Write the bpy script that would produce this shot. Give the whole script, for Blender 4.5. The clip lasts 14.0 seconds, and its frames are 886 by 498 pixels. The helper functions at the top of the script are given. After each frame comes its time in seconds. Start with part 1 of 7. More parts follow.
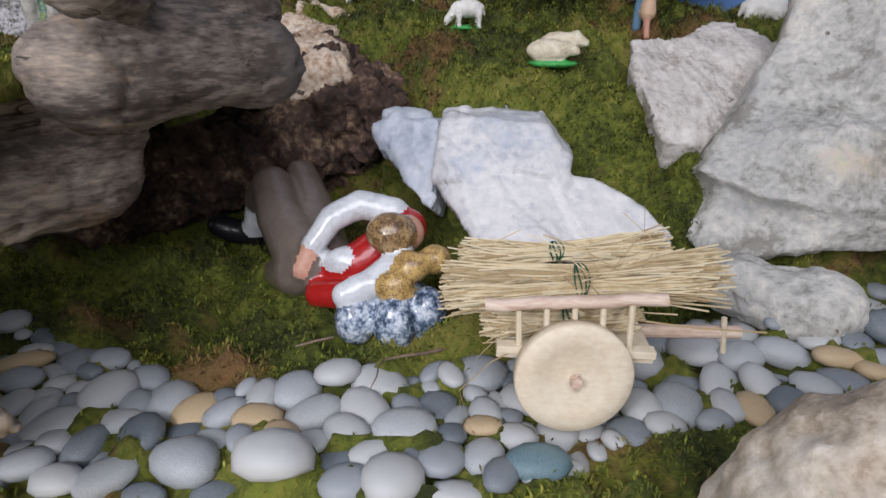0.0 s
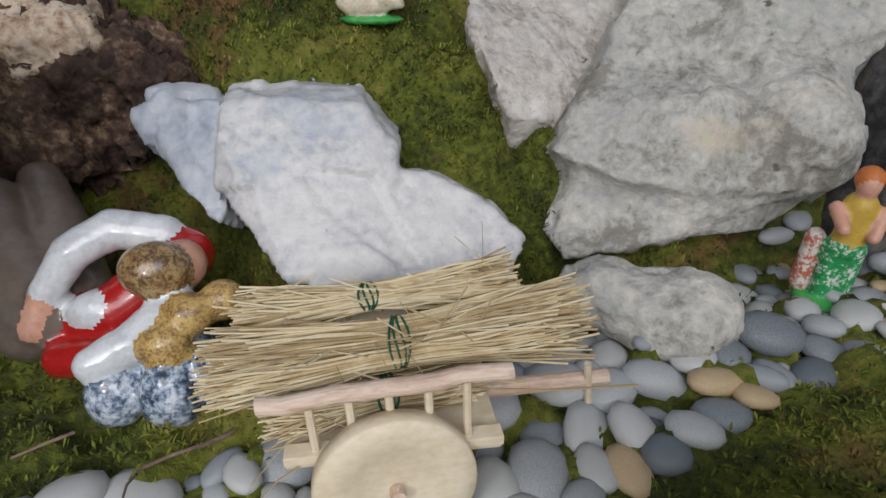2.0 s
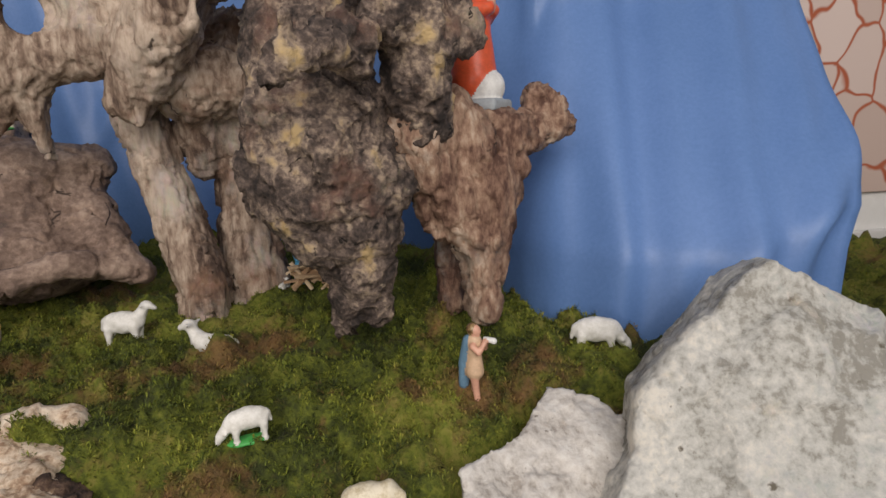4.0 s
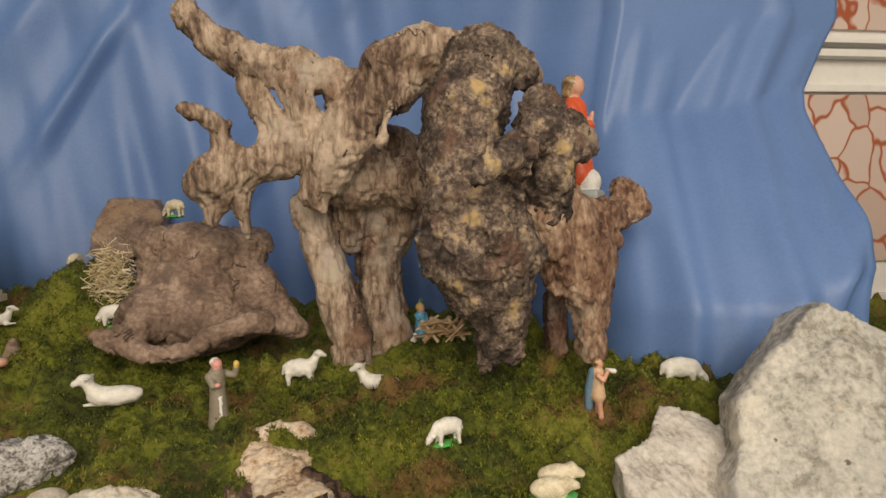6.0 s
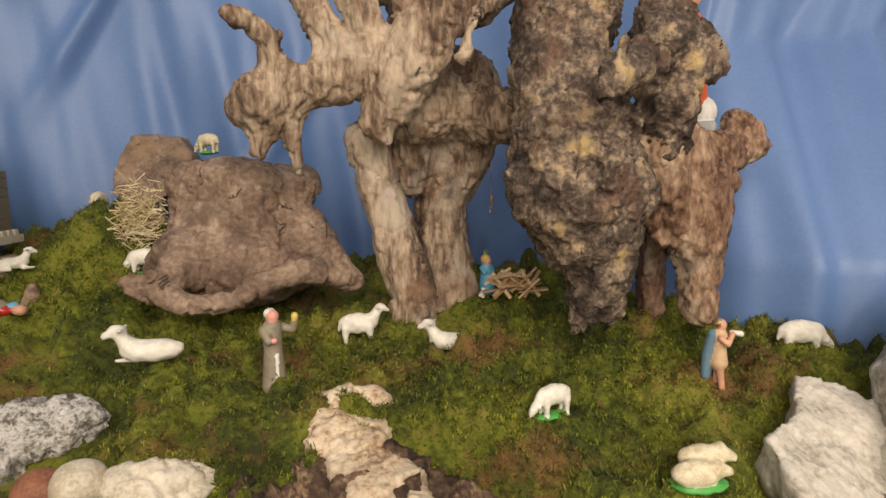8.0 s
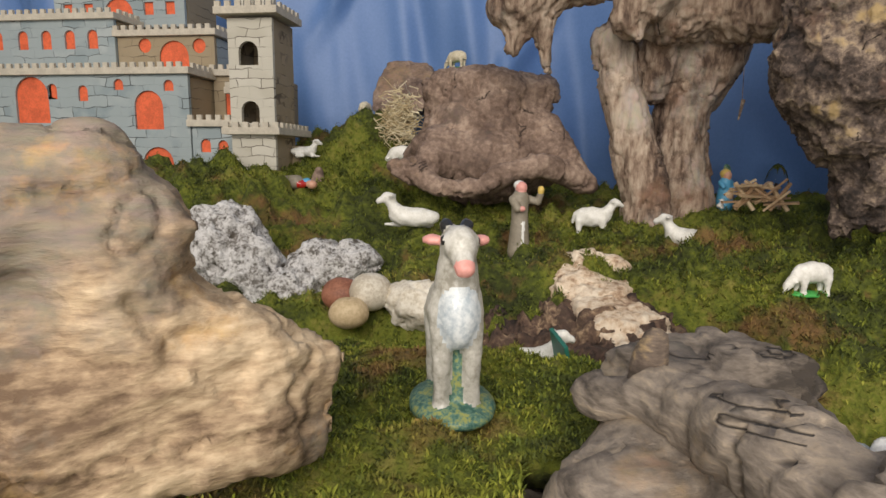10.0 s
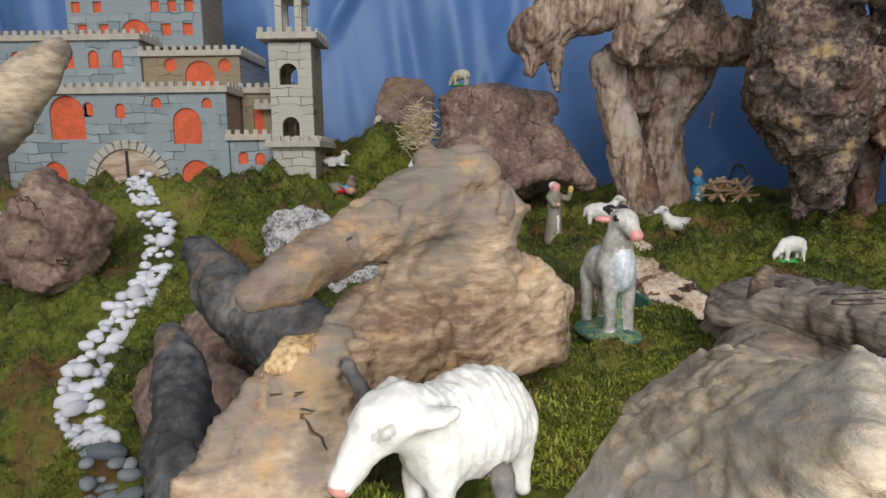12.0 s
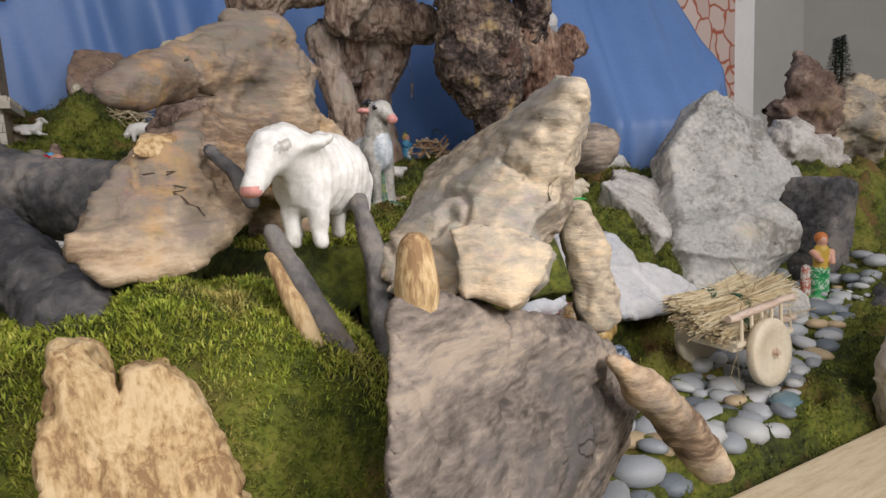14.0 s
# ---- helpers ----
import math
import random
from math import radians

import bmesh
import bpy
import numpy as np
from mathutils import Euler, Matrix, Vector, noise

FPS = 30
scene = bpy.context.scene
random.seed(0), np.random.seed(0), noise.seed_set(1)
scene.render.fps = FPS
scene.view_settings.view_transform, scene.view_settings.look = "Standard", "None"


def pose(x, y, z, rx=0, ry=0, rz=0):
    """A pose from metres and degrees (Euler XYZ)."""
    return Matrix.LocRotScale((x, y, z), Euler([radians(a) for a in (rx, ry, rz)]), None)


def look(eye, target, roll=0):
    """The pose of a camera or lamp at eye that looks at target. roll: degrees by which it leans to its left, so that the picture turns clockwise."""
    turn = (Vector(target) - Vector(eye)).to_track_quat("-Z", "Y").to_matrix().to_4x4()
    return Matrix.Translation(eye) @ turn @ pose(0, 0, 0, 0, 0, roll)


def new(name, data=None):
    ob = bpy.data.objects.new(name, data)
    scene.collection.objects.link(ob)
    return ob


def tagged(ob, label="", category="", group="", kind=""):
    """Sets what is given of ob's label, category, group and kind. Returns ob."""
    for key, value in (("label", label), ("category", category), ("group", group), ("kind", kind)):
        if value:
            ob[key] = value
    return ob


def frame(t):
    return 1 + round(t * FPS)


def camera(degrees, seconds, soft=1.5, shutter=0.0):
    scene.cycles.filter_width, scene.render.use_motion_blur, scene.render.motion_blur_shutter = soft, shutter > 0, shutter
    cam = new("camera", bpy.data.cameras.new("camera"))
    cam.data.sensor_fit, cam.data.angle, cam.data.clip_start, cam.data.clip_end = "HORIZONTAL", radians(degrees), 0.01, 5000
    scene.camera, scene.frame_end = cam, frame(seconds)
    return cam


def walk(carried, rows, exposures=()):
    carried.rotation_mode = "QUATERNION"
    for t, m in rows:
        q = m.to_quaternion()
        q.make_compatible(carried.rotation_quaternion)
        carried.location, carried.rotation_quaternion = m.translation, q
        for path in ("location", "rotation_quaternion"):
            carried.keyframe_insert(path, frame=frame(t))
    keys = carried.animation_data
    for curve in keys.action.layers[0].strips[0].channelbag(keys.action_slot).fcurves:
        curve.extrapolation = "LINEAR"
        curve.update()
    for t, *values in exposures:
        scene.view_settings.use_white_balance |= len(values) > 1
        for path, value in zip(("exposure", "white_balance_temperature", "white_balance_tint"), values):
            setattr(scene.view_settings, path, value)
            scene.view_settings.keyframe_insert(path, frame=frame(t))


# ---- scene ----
cam = camera(74.6, 14.0)
PATH = [
    (0, (0.062, 0.049, 0.486), (-0.044, 1.89, -0.288), 0.7),
    (0.5, (0.061, 0.113, 0.467), (0.056, 1.891, -0.447), 1.5),
    (1, (0.077, 0.15, 0.452), (0.216, 1.907, -0.493), 3.0),
    (1.5, (0.098, 0.165, 0.448), (0.388, 1.874, -0.551), 4.2),
    (2, (0.114, 0.172, 0.488), (0.404, 1.918, -0.445), 1.3),
    (2.5, (0.115, 0.212, 0.567), (0.455, 2.023, -0.21), 1.3),
    (3, (0.114, 0.252, 0.631), (0.47, 2.123, 0.02), 1.2),
    (3.5, (0.125, 0.278, 0.677), (0.498, 2.175, 0.166), 0.1),
    (4, (0.128, 0.279, 0.721), (0.5, 2.204, 0.324), -1.8),
    (4.2, (0.125, 0.28, 0.745), (0.495, 2.215, 0.4), -1.8),
    (6.3, (-0.113, 0.112, 0.715), (0.313, 2.063, 0.604), -2.3),
    (6.5, (-0.124, 0.137, 0.703), (0.327, 2.079, 0.543), -2.0),
    (7, (-0.144, 0.217, 0.691), (0.286, 2.159, 0.482), 0.2),
    (7.5, (-0.159, 0.26, 0.688), (0.259, 2.201, 0.452), 0.1),
    (8, (-0.157, 0.259, 0.69), (0.216, 2.21, 0.455), -1.4),
    (8.5, (-0.168, 0.229, 0.675), (0.057, 2.202, 0.441), -0.6),
    (9, (-0.209, 0.214, 0.622), (-0.246, 2.192, 0.333), 1.6),
    (9.2, (-0.212, 0.213, 0.608), (-0.318, 2.186, 0.3), 1.4),
    (11.3, (-0.291, 0.131, 0.576), (-0.653, 2.074, 0.268), 0.6),
    (11.5, (-0.315, 0.111, 0.578), (-0.548, 2.074, 0.272), 0.1),
    (12, (-0.37, 0.056, 0.585), (-0.407, 2.034, 0.294), -0.6),
    (12.5, (-0.397, 0.063, 0.57), (-0.252, 2.037, 0.286), 1.6),
    (13, (-0.422, 0.067, 0.552), (-0.184, 2.03, 0.247), 0.8),
    (13.5, (-0.458, 0.045, 0.53), (0.177, 1.921, 0.251), -0.5),
    (14, (-0.449, -0.02, 0.487), (0.465, 1.739, 0.221), -3.2),
]
EXPOSURES = [(0.0, -0.1, 6000, 16), (1.5, -0.22, 6000, 15), (2.0, -0.36, 6200, 12), (2.5, -0.42, 6200, 13), (3.0, -0.22, 6300, 14), (4.2, 0.05, 7000, 14), (6.3, 0.10, 8500, 12), (7.5, 0.30, 8600, 13), (9.0, 0.40, 7900, 12), (11.5, 0.0, 6300, 10), (12.5, 0.0, 6400, 11), (14.0, -0.26, 6500, 15)]
walk(cam, [(t, look(eye, target, roll)) for t, eye, target, roll in PATH], EXPOSURES)

# ---- light ----
world = bpy.data.worlds.new("hall")
scene.world = world
world.use_nodes = True
world.node_tree.nodes["Background"].inputs[0].default_value = (0.80, 0.87, 1.0, 1)
world.node_tree.nodes["Background"].inputs[1].default_value = 0.32


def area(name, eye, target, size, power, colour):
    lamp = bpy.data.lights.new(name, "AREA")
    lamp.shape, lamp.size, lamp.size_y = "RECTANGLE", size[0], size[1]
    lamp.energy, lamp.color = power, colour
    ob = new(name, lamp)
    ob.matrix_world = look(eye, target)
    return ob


# Added broad soft light for the unseen front of the hall; its source is assumed.
area("unseen_hall_light", (-0.2, -2.2, 2.3), (0.0, 0.9, 0.4), (3.8, 1.8), 104, (1.0, 0.97, 0.93))
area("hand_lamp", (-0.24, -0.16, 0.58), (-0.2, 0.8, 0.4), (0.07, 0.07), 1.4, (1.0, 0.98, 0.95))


# ---- materials ----
def surf(name, stops, scale=30.0, rough=0.8, bump=0.3, fine=6.0, dist=0.004, metal=0.0, coat=0.0, detail=8.0, spots=None, stretch=(1, 1, 1), island=0.0, patch=None, cracks=None, ridge=0.0):
    """A rough natural surface: a colour ramp over noise at two scales, with relief; spots: (colour, scale, threshold); patch: (colour, scale, share) of broad stains; cracks: (colour, scale, width)."""
    m = bpy.data.materials.new(name)
    m.use_nodes = True
    nt = m.node_tree
    n, l = nt.nodes, nt.links
    bsdf = n["Principled BSDF"]
    co = n.new("ShaderNodeTexCoord")
    mp = n.new("ShaderNodeMapping")
    mp.inputs["Scale"].default_value = stretch
    l.new(co.outputs["Object"], mp.inputs[0])
    big, small = n.new("ShaderNodeTexNoise"), n.new("ShaderNodeTexNoise")
    for tex, s in ((big, scale), (small, scale * fine)):
        tex.inputs["Scale"].default_value, tex.inputs["Detail"].default_value = s, detail
        tex.inputs["Roughness"].default_value = 0.62
        l.new(mp.outputs[0], tex.inputs["Vector"])
    mix = n.new("ShaderNodeMath")
    mix.operation = "MULTIPLY_ADD"
    mix.inputs[1].default_value = 0.4
    l.new(small.outputs["Fac"], mix.inputs[0])
    sub = n.new("ShaderNodeMath")
    sub.operation = "MULTIPLY"
    sub.inputs[1].default_value = 0.6
    l.new(big.outputs["Fac"], sub.inputs[0])
    l.new(sub.outputs[0], mix.inputs[2])
    value = mix.outputs[0]
    if island:
        info = n.new("ShaderNodeObjectInfo")
        geo = n.new("ShaderNodeNewGeometry")
        add = n.new("ShaderNodeMath")
        l.new(info.outputs["Random"], add.inputs[0])
        l.new(geo.outputs["Random Per Island"], add.inputs[1])
        fr = n.new("ShaderNodeMath")
        fr.operation = "FRACT"
        l.new(add.outputs[0], fr.inputs[0])
        off = n.new("ShaderNodeMath")
        off.operation = "MULTIPLY_ADD"
        off.inputs[1].default_value = island
        l.new(fr.outputs[0], off.inputs[0])
        cen = n.new("ShaderNodeMath")
        cen.operation = "SUBTRACT"
        cen.inputs[1].default_value = island / 2
        l.new(value, cen.inputs[0])
        l.new(cen.outputs[0], off.inputs[2])
        value = off.outputs[0]
    ramp = n.new("ShaderNodeValToRGB")
    els = ramp.color_ramp.elements
    while len(els) < len(stops):
        els.new(0.5)
    for e, (p, c) in zip(els, stops):
        e.position, e.color = 0.5 + (p - 0.5) * (0.8 if island else 0.62), (*c, 1)
    l.new(value, ramp.inputs[0])
    out = ramp.outputs[0]
    for colour, s, lo in spots or ():
        sp = n.new("ShaderNodeTexNoise")
        sp.inputs["Scale"].default_value, sp.inputs["Detail"].default_value = s, 5
        l.new(mp.outputs[0], sp.inputs["Vector"])
        st = n.new("ShaderNodeMapRange")
        st.inputs[1].default_value, st.inputs[2].default_value = lo, lo + 0.07
        l.new(sp.outputs["Fac"], st.inputs[0])
        mx = n.new("ShaderNodeMix")
        mx.data_type = "RGBA"
        l.new(st.outputs[0], mx.inputs[0])
        l.new(out, mx.inputs[6])
        mx.inputs[7].default_value = (*colour, 1)
        out = mx.outputs[2]
    relief = mix.outputs[0]
    for colour, s, share in patch or ():
        sp = n.new("ShaderNodeTexNoise")
        sp.inputs["Scale"].default_value, sp.inputs["Detail"].default_value, sp.inputs["Roughness"].default_value = s, 7, 0.65
        l.new(co.outputs["Object"], sp.inputs["Vector"])
        st = n.new("ShaderNodeMapRange")
        st.inputs[1].default_value, st.inputs[2].default_value, st.inputs[4].default_value = 0.62 - share, 0.72 - share, 0.85
        l.new(sp.outputs["Fac"], st.inputs[0])
        mx = n.new("ShaderNodeMix")
        mx.data_type, mx.blend_type = "RGBA", "MIX"
        l.new(st.outputs[0], mx.inputs[0])
        l.new(out, mx.inputs[6])
        tone = n.new("ShaderNodeMix")
        tone.data_type, tone.blend_type = "RGBA", "MULTIPLY"
        tone.inputs[0].default_value = 0.5
        tone.inputs[6].default_value = (*colour, 1)
        l.new(small.outputs["Color"], tone.inputs[7])
        bright = n.new("ShaderNodeMix")
        bright.data_type, bright.blend_type = "RGBA", "ADD"
        bright.inputs[0].default_value = 0.25
        l.new(tone.outputs[2], bright.inputs[6])
        bright.inputs[7].default_value = (*colour, 1)
        l.new(bright.outputs[2], mx.inputs[7])
        out = mx.outputs[2]
    if cracks:
        sp = n.new("ShaderNodeTexNoise")
        sp.inputs["Scale"].default_value, sp.inputs["Detail"].default_value, sp.inputs["Distortion"].default_value = cracks[1], 4, 1.2
        l.new(mp.outputs[0], sp.inputs["Vector"])
        dif = n.new("ShaderNodeMath")
        dif.operation = "SUBTRACT"
        dif.inputs[1].default_value = 0.5
        l.new(sp.outputs["Fac"], dif.inputs[0])
        ab = n.new("ShaderNodeMath")
        ab.operation = "ABSOLUTE"
        l.new(dif.outputs[0], ab.inputs[0])
        st = n.new("ShaderNodeMapRange")
        where = n.new("ShaderNodeTexNoise")
        where.inputs["Scale"].default_value, where.inputs["Detail"].default_value = cracks[1] * 1.7, 3
        l.new(co.outputs["Object"], where.inputs["Vector"])
        thin = n.new("ShaderNodeMapRange")
        thin.inputs[1].default_value, thin.inputs[2].default_value, thin.inputs[3].default_value, thin.inputs[4].default_value = 0.48, 0.62, 0.25, 0.0
        l.new(where.outputs["Fac"], thin.inputs[0])
        gap = n.new("ShaderNodeMath")
        l.new(ab.outputs[0], gap.inputs[0])
        l.new(thin.outputs[0], gap.inputs[1])
        st.inputs[1].default_value, st.inputs[2].default_value = 0.0, cracks[2] * 0.55
        l.new(gap.outputs[0], st.inputs[0])
        mx = n.new("ShaderNodeMix")
        mx.data_type = "RGBA"
        l.new(st.outputs[0], mx.inputs[0])
        mx.inputs[6].default_value = (*cracks[0], 1)
        l.new(out, mx.inputs[7])
        out = mx.outputs[2]
        cut = n.new("ShaderNodeMath")
        cut.operation = "MULTIPLY_ADD"
        cut.inputs[1].default_value = 0.35
        l.new(st.outputs[0], cut.inputs[0])
        l.new(relief, cut.inputs[2])
        relief = cut.outputs[0]
    l.new(out, bsdf.inputs["Base Color"])
    bsdf.inputs["Roughness"].default_value = rough
    bsdf.inputs["Metallic"].default_value = metal
    bsdf.inputs["Coat Weight"].default_value = coat
    bsdf.inputs["Coat Roughness"].default_value = 0.12
    if bump and ridge:
        rd = n.new("ShaderNodeTexNoise")
        rd.noise_type = "RIDGED_MULTIFRACTAL"
        rd.inputs["Scale"].default_value, rd.inputs["Detail"].default_value, rd.inputs["Roughness"].default_value = scale * 1.6, 7, 0.6
        l.new(mp.outputs[0], rd.inputs["Vector"])
        add = n.new("ShaderNodeMath")
        add.operation = "MULTIPLY_ADD"
        add.inputs[1].default_value = ridge
        l.new(rd.outputs["Fac"], add.inputs[0])
        l.new(relief, add.inputs[2])
        relief = add.outputs[0]
    if bump:
        bp = n.new("ShaderNodeBump")
        bp.inputs["Strength"].default_value, bp.inputs["Distance"].default_value = bump, dist
        l.new(relief, bp.inputs["Height"])
        l.new(bp.outputs[0], bsdf.inputs["Normal"])
    return m


def plain(name, c, rough=0.5, coat=0.0, vary=0.12, scale=60.0, bump=0.15, dist=0.001):
    lo, hi = [max(0, v * (1 - vary)) for v in c], [min(1, v * (1 + vary)) for v in c]
    return surf(name, [(0.35, lo), (0.65, hi)], scale, rough, bump, 5.0, dist, 0.0, coat, 4.0)


M = dict(
    moss=surf("moss_soil", [(0.32, (0.028, 0.036, 0.005)), (0.45, (0.070, 0.086, 0.009)), (0.55, (0.135, 0.155, 0.016)), (0.68, (0.22, 0.20, 0.04))], 10, 0.95, 1.0, 14, 0.012, patch=[((0.19, 0.098, 0.038), 9, 0.085), ((0.20, 0.22, 0.026), 11, 0.04)]),
    blade=surf("moss_leaf", [(0.31, (0.026, 0.038, 0.004)), (0.43, (0.070, 0.095, 0.008)), (0.53, (0.150, 0.180, 0.015)), (0.64, (0.28, 0.29, 0.034)), (0.76, (0.34, 0.28, 0.06))], 10, 0.8, 0.0, 8, island=0.17, patch=[((0.23, 0.118, 0.043), 9, 0.085), ((0.030, 0.040, 0.005), 17, 0.075), ((0.25, 0.275, 0.027), 11, 0.04), ((0.20, 0.10, 0.037), 24, 0.015)]),
    frontblade=surf("bright_feather_moss", [(0.33, (0.075, 0.11, 0.010)), (0.43, (0.18, 0.24, 0.020)), (0.54, (0.33, 0.38, 0.036)), (0.68, (0.48, 0.45, 0.09))], 12, 0.75, 0.0, 7, island=0.16, patch=[((0.46, 0.37, 0.12), 13, 0.05), ((0.10, 0.14, 0.014), 18, 0.06)]),
    root=surf("weathered_root", [(0.36, (0.085, 0.052, 0.038)), (0.46, (0.235, 0.160, 0.115)), (0.54, (0.375, 0.280, 0.210)), (0.65, (0.54, 0.43, 0.335))], 14, 0.85, 0.8, 9, 0.008, stretch=(1, 1, 0.3), patch=[((0.22, 0.12, 0.075), 8, 0.07), ((0.50, 0.42, 0.35), 6, 0.06), ((0.07, 0.045, 0.035), 15, 0.0)], cracks=((0.030, 0.019, 0.014), 11, 0.024), ridge=0.55),
    dark=surf("dark_bark", [(0.34, (0.030, 0.022, 0.019)), (0.46, (0.095, 0.068, 0.056)), (0.54, (0.185, 0.135, 0.108)), (0.66, (0.42, 0.32, 0.23))], 26, 0.85, 1.0, 6, 0.010, spots=[((0.56, 0.40, 0.20), 26, 0.63), ((0.46, 0.36, 0.26), 60, 0.66)], patch=[((0.36, 0.28, 0.21), 14, 0.03), ((0.16, 0.08, 0.055), 8, 0.05)], cracks=((0.010, 0.008, 0.008), 20, 0.02), ridge=0.6),
    redwood=surf("reddish_root", [(0.36, (0.09, 0.042, 0.028)), (0.46, (0.22, 0.125, 0.085)), (0.55, (0.34, 0.22, 0.15)), (0.65, (0.50, 0.38, 0.29))], 18, 0.85, 0.8, 7, 0.008, stretch=(1, 1, 0.5), patch=[((0.12, 0.085, 0.07), 9, 0.08), ((0.46, 0.40, 0.34), 9, 0.02)], cracks=((0.03, 0.018, 0.014), 12, 0.02), ridge=0.45),
    stump=surf("stump_bark", [(0.30, (0.105, 0.066, 0.049)), (0.45, (0.19, 0.127, 0.096)), (0.55, (0.275, 0.19, 0.145)), (0.70, (0.42, 0.31, 0.24))], 15, 0.85, 0.9, 9, 0.006, patch=[((0.32, 0.21, 0.13), 7, 0.05), ((0.12, 0.082, 0.066), 12, 0.06)], cracks=((0.028, 0.018, 0.014), 10, 0.018), ridge=0.4),
    drift=surf("tan_driftwood", [(0.36, (0.15, 0.095, 0.058)), (0.46, (0.31, 0.215, 0.135)), (0.54, (0.44, 0.32, 0.205)), (0.65, (0.60, 0.46, 0.31))], 18, 0.85, 0.7, 9, 0.006, stretch=(0.45, 0.6, 1.5), patch=[((0.22, 0.185, 0.15), 10, 0.12), ((0.50, 0.30, 0.12), 15, 0.06), ((0.12, 0.07, 0.045), 14, 0.04)], cracks=((0.05, 0.03, 0.02), 9, 0.016), ridge=0.45),
    slab=surf("grey_tan_slab", [(0.36, (0.22, 0.175, 0.13)), (0.46, (0.40, 0.325, 0.235)), (0.54, (0.53, 0.435, 0.31)), (0.65, (0.68, 0.53, 0.35))], 16, 0.85, 0.7, 10, 0.006, stretch=(0.7, 0.7, 1.8), patch=[((0.32, 0.295, 0.255), 11, 0.13), ((0.58, 0.40, 0.21), 17, 0.0), ((0.13, 0.095, 0.065), 18, 0.0)], cracks=((0.07, 0.05, 0.035), 8, 0.013), ridge=0.45),
    charred=surf("charred_log", [(0.36, (0.030, 0.029, 0.030)), (0.47, (0.075, 0.072, 0.073)), (0.56, (0.125, 0.118, 0.114)), (0.66, (0.21, 0.185, 0.16))], 14, 0.75, 0.7, 9, 0.006, stretch=(0.8, 0.8, 0.8), patch=[((0.30, 0.20, 0.11), 14, 0.0), ((0.17, 0.16, 0.15), 11, 0.05)], cracks=((0.010, 0.009, 0.009), 9, 0.014), ridge=0.5),
    bank=surf("earth_bank", [(0.36, (0.030, 0.019, 0.015)), (0.47, (0.085, 0.050, 0.036)), (0.57, (0.16, 0.098, 0.066)), (0.68, (0.42, 0.29, 0.18))], 24, 0.9, 1.0, 6, 0.01, patch=[((0.40, 0.26, 0.14), 20, 0.01), ((0.07, 0.042, 0.032), 10, 0.10)], ridge=0.5),
    beige=surf("beige_wood", [(0.36, (0.30, 0.19, 0.12)), (0.46, (0.55, 0.41, 0.29)), (0.55, (0.67, 0.54, 0.41)), (0.65, (0.74, 0.63, 0.50))], 18, 0.85, 0.8, 8, 0.006, patch=[((0.30, 0.17, 0.10), 15, 0.03)], cracks=((0.08, 0.04, 0.025), 14, 0.02), ridge=0.45),
    lime=surf("grey_limestone", [(0.36, (0.28, 0.265, 0.23)), (0.46, (0.46, 0.45, 0.41)), (0.55, (0.57, 0.555, 0.51)), (0.65, (0.70, 0.66, 0.58))], 14, 0.75, 0.9, 9, 0.008, spots=[((0.14, 0.12, 0.09), 85, 0.685)], patch=[((0.60, 0.53, 0.42), 9, 0.05), ((0.36, 0.37, 0.36), 7, 0.08)], ridge=0.35),
    chalk=surf("chalky_limestone", [(0.36, (0.36, 0.32, 0.28)), (0.46, (0.54, 0.50, 0.45)), (0.56, (0.63, 0.59, 0.54)), (0.66, (0.70, 0.67, 0.62))], 22, 0.9, 0.8, 7, 0.005, spots=[((0.13, 0.10, 0.075), 100, 0.68)], patch=[((0.42, 0.31, 0.22), 16, 0.0)], ridge=0.35),
    white=surf("white_marble_rock", [(0.34, (0.46, 0.47, 0.50)), (0.47, (0.60, 0.60, 0.605)), (0.65, (0.70, 0.69, 0.675))], 16, 0.45, 0.5, 8, 0.004, patch=[((0.46, 0.50, 0.56), 9, 0.04), ((0.58, 0.50, 0.40), 15, -0.03)], spots=[((0.20, 0.18, 0.15), 90, 0.73)], ridge=0.25),
    coral=surf("knobbly_tuff", [(0.36, (0.22, 0.20, 0.18)), (0.48, (0.58, 0.56, 0.55)), (0.62, (0.78, 0.76, 0.75))], 60, 0.95, 1.0, 4, 0.008, spots=[((0.10, 0.085, 0.07), 70, 0.60)], ridge=0.5),
    pebble=surf("river_pebble", [(0.20, (0.135, 0.16, 0.18)), (0.36, (0.24, 0.265, 0.285)), (0.52, (0.355, 0.375, 0.39)), (0.70, (0.49, 0.50, 0.49))], 25, 0.5, 0.25, 9, 0.001, island=0.6, patch=[((0.46, 0.47, 0.47), 45, -0.03), ((0.25, 0.26, 0.23), 28, 0.0)]),
    palepebble=surf("pale_pebble", [(0.36, (0.30, 0.325, 0.345)), (0.5, (0.40, 0.42, 0.435)), (0.64, (0.51, 0.515, 0.505))], 25, 0.5, 0.25, 10, 0.001, island=0.35, patch=[((0.32, 0.34, 0.36), 40, 0.0)]),
    chip=surf("white_gravel", [(0.3, (0.60, 0.61, 0.65)), (0.6, (0.80, 0.80, 0.83))], 40, 0.7, 0.3, 5, 0.001, island=0.3),
    cloth=surf("blue_satin", [(0.3, (0.098, 0.200, 0.435)), (0.7, (0.130, 0.245, 0.515))], 3, 0.45, 0.05, 60, 0.001),
    wall=surf("plaster", [(0.3, (0.52, 0.51, 0.47)), (0.7, (0.58, 0.57, 0.53))], 4, 0.9, 0.1, 20, 0.001),
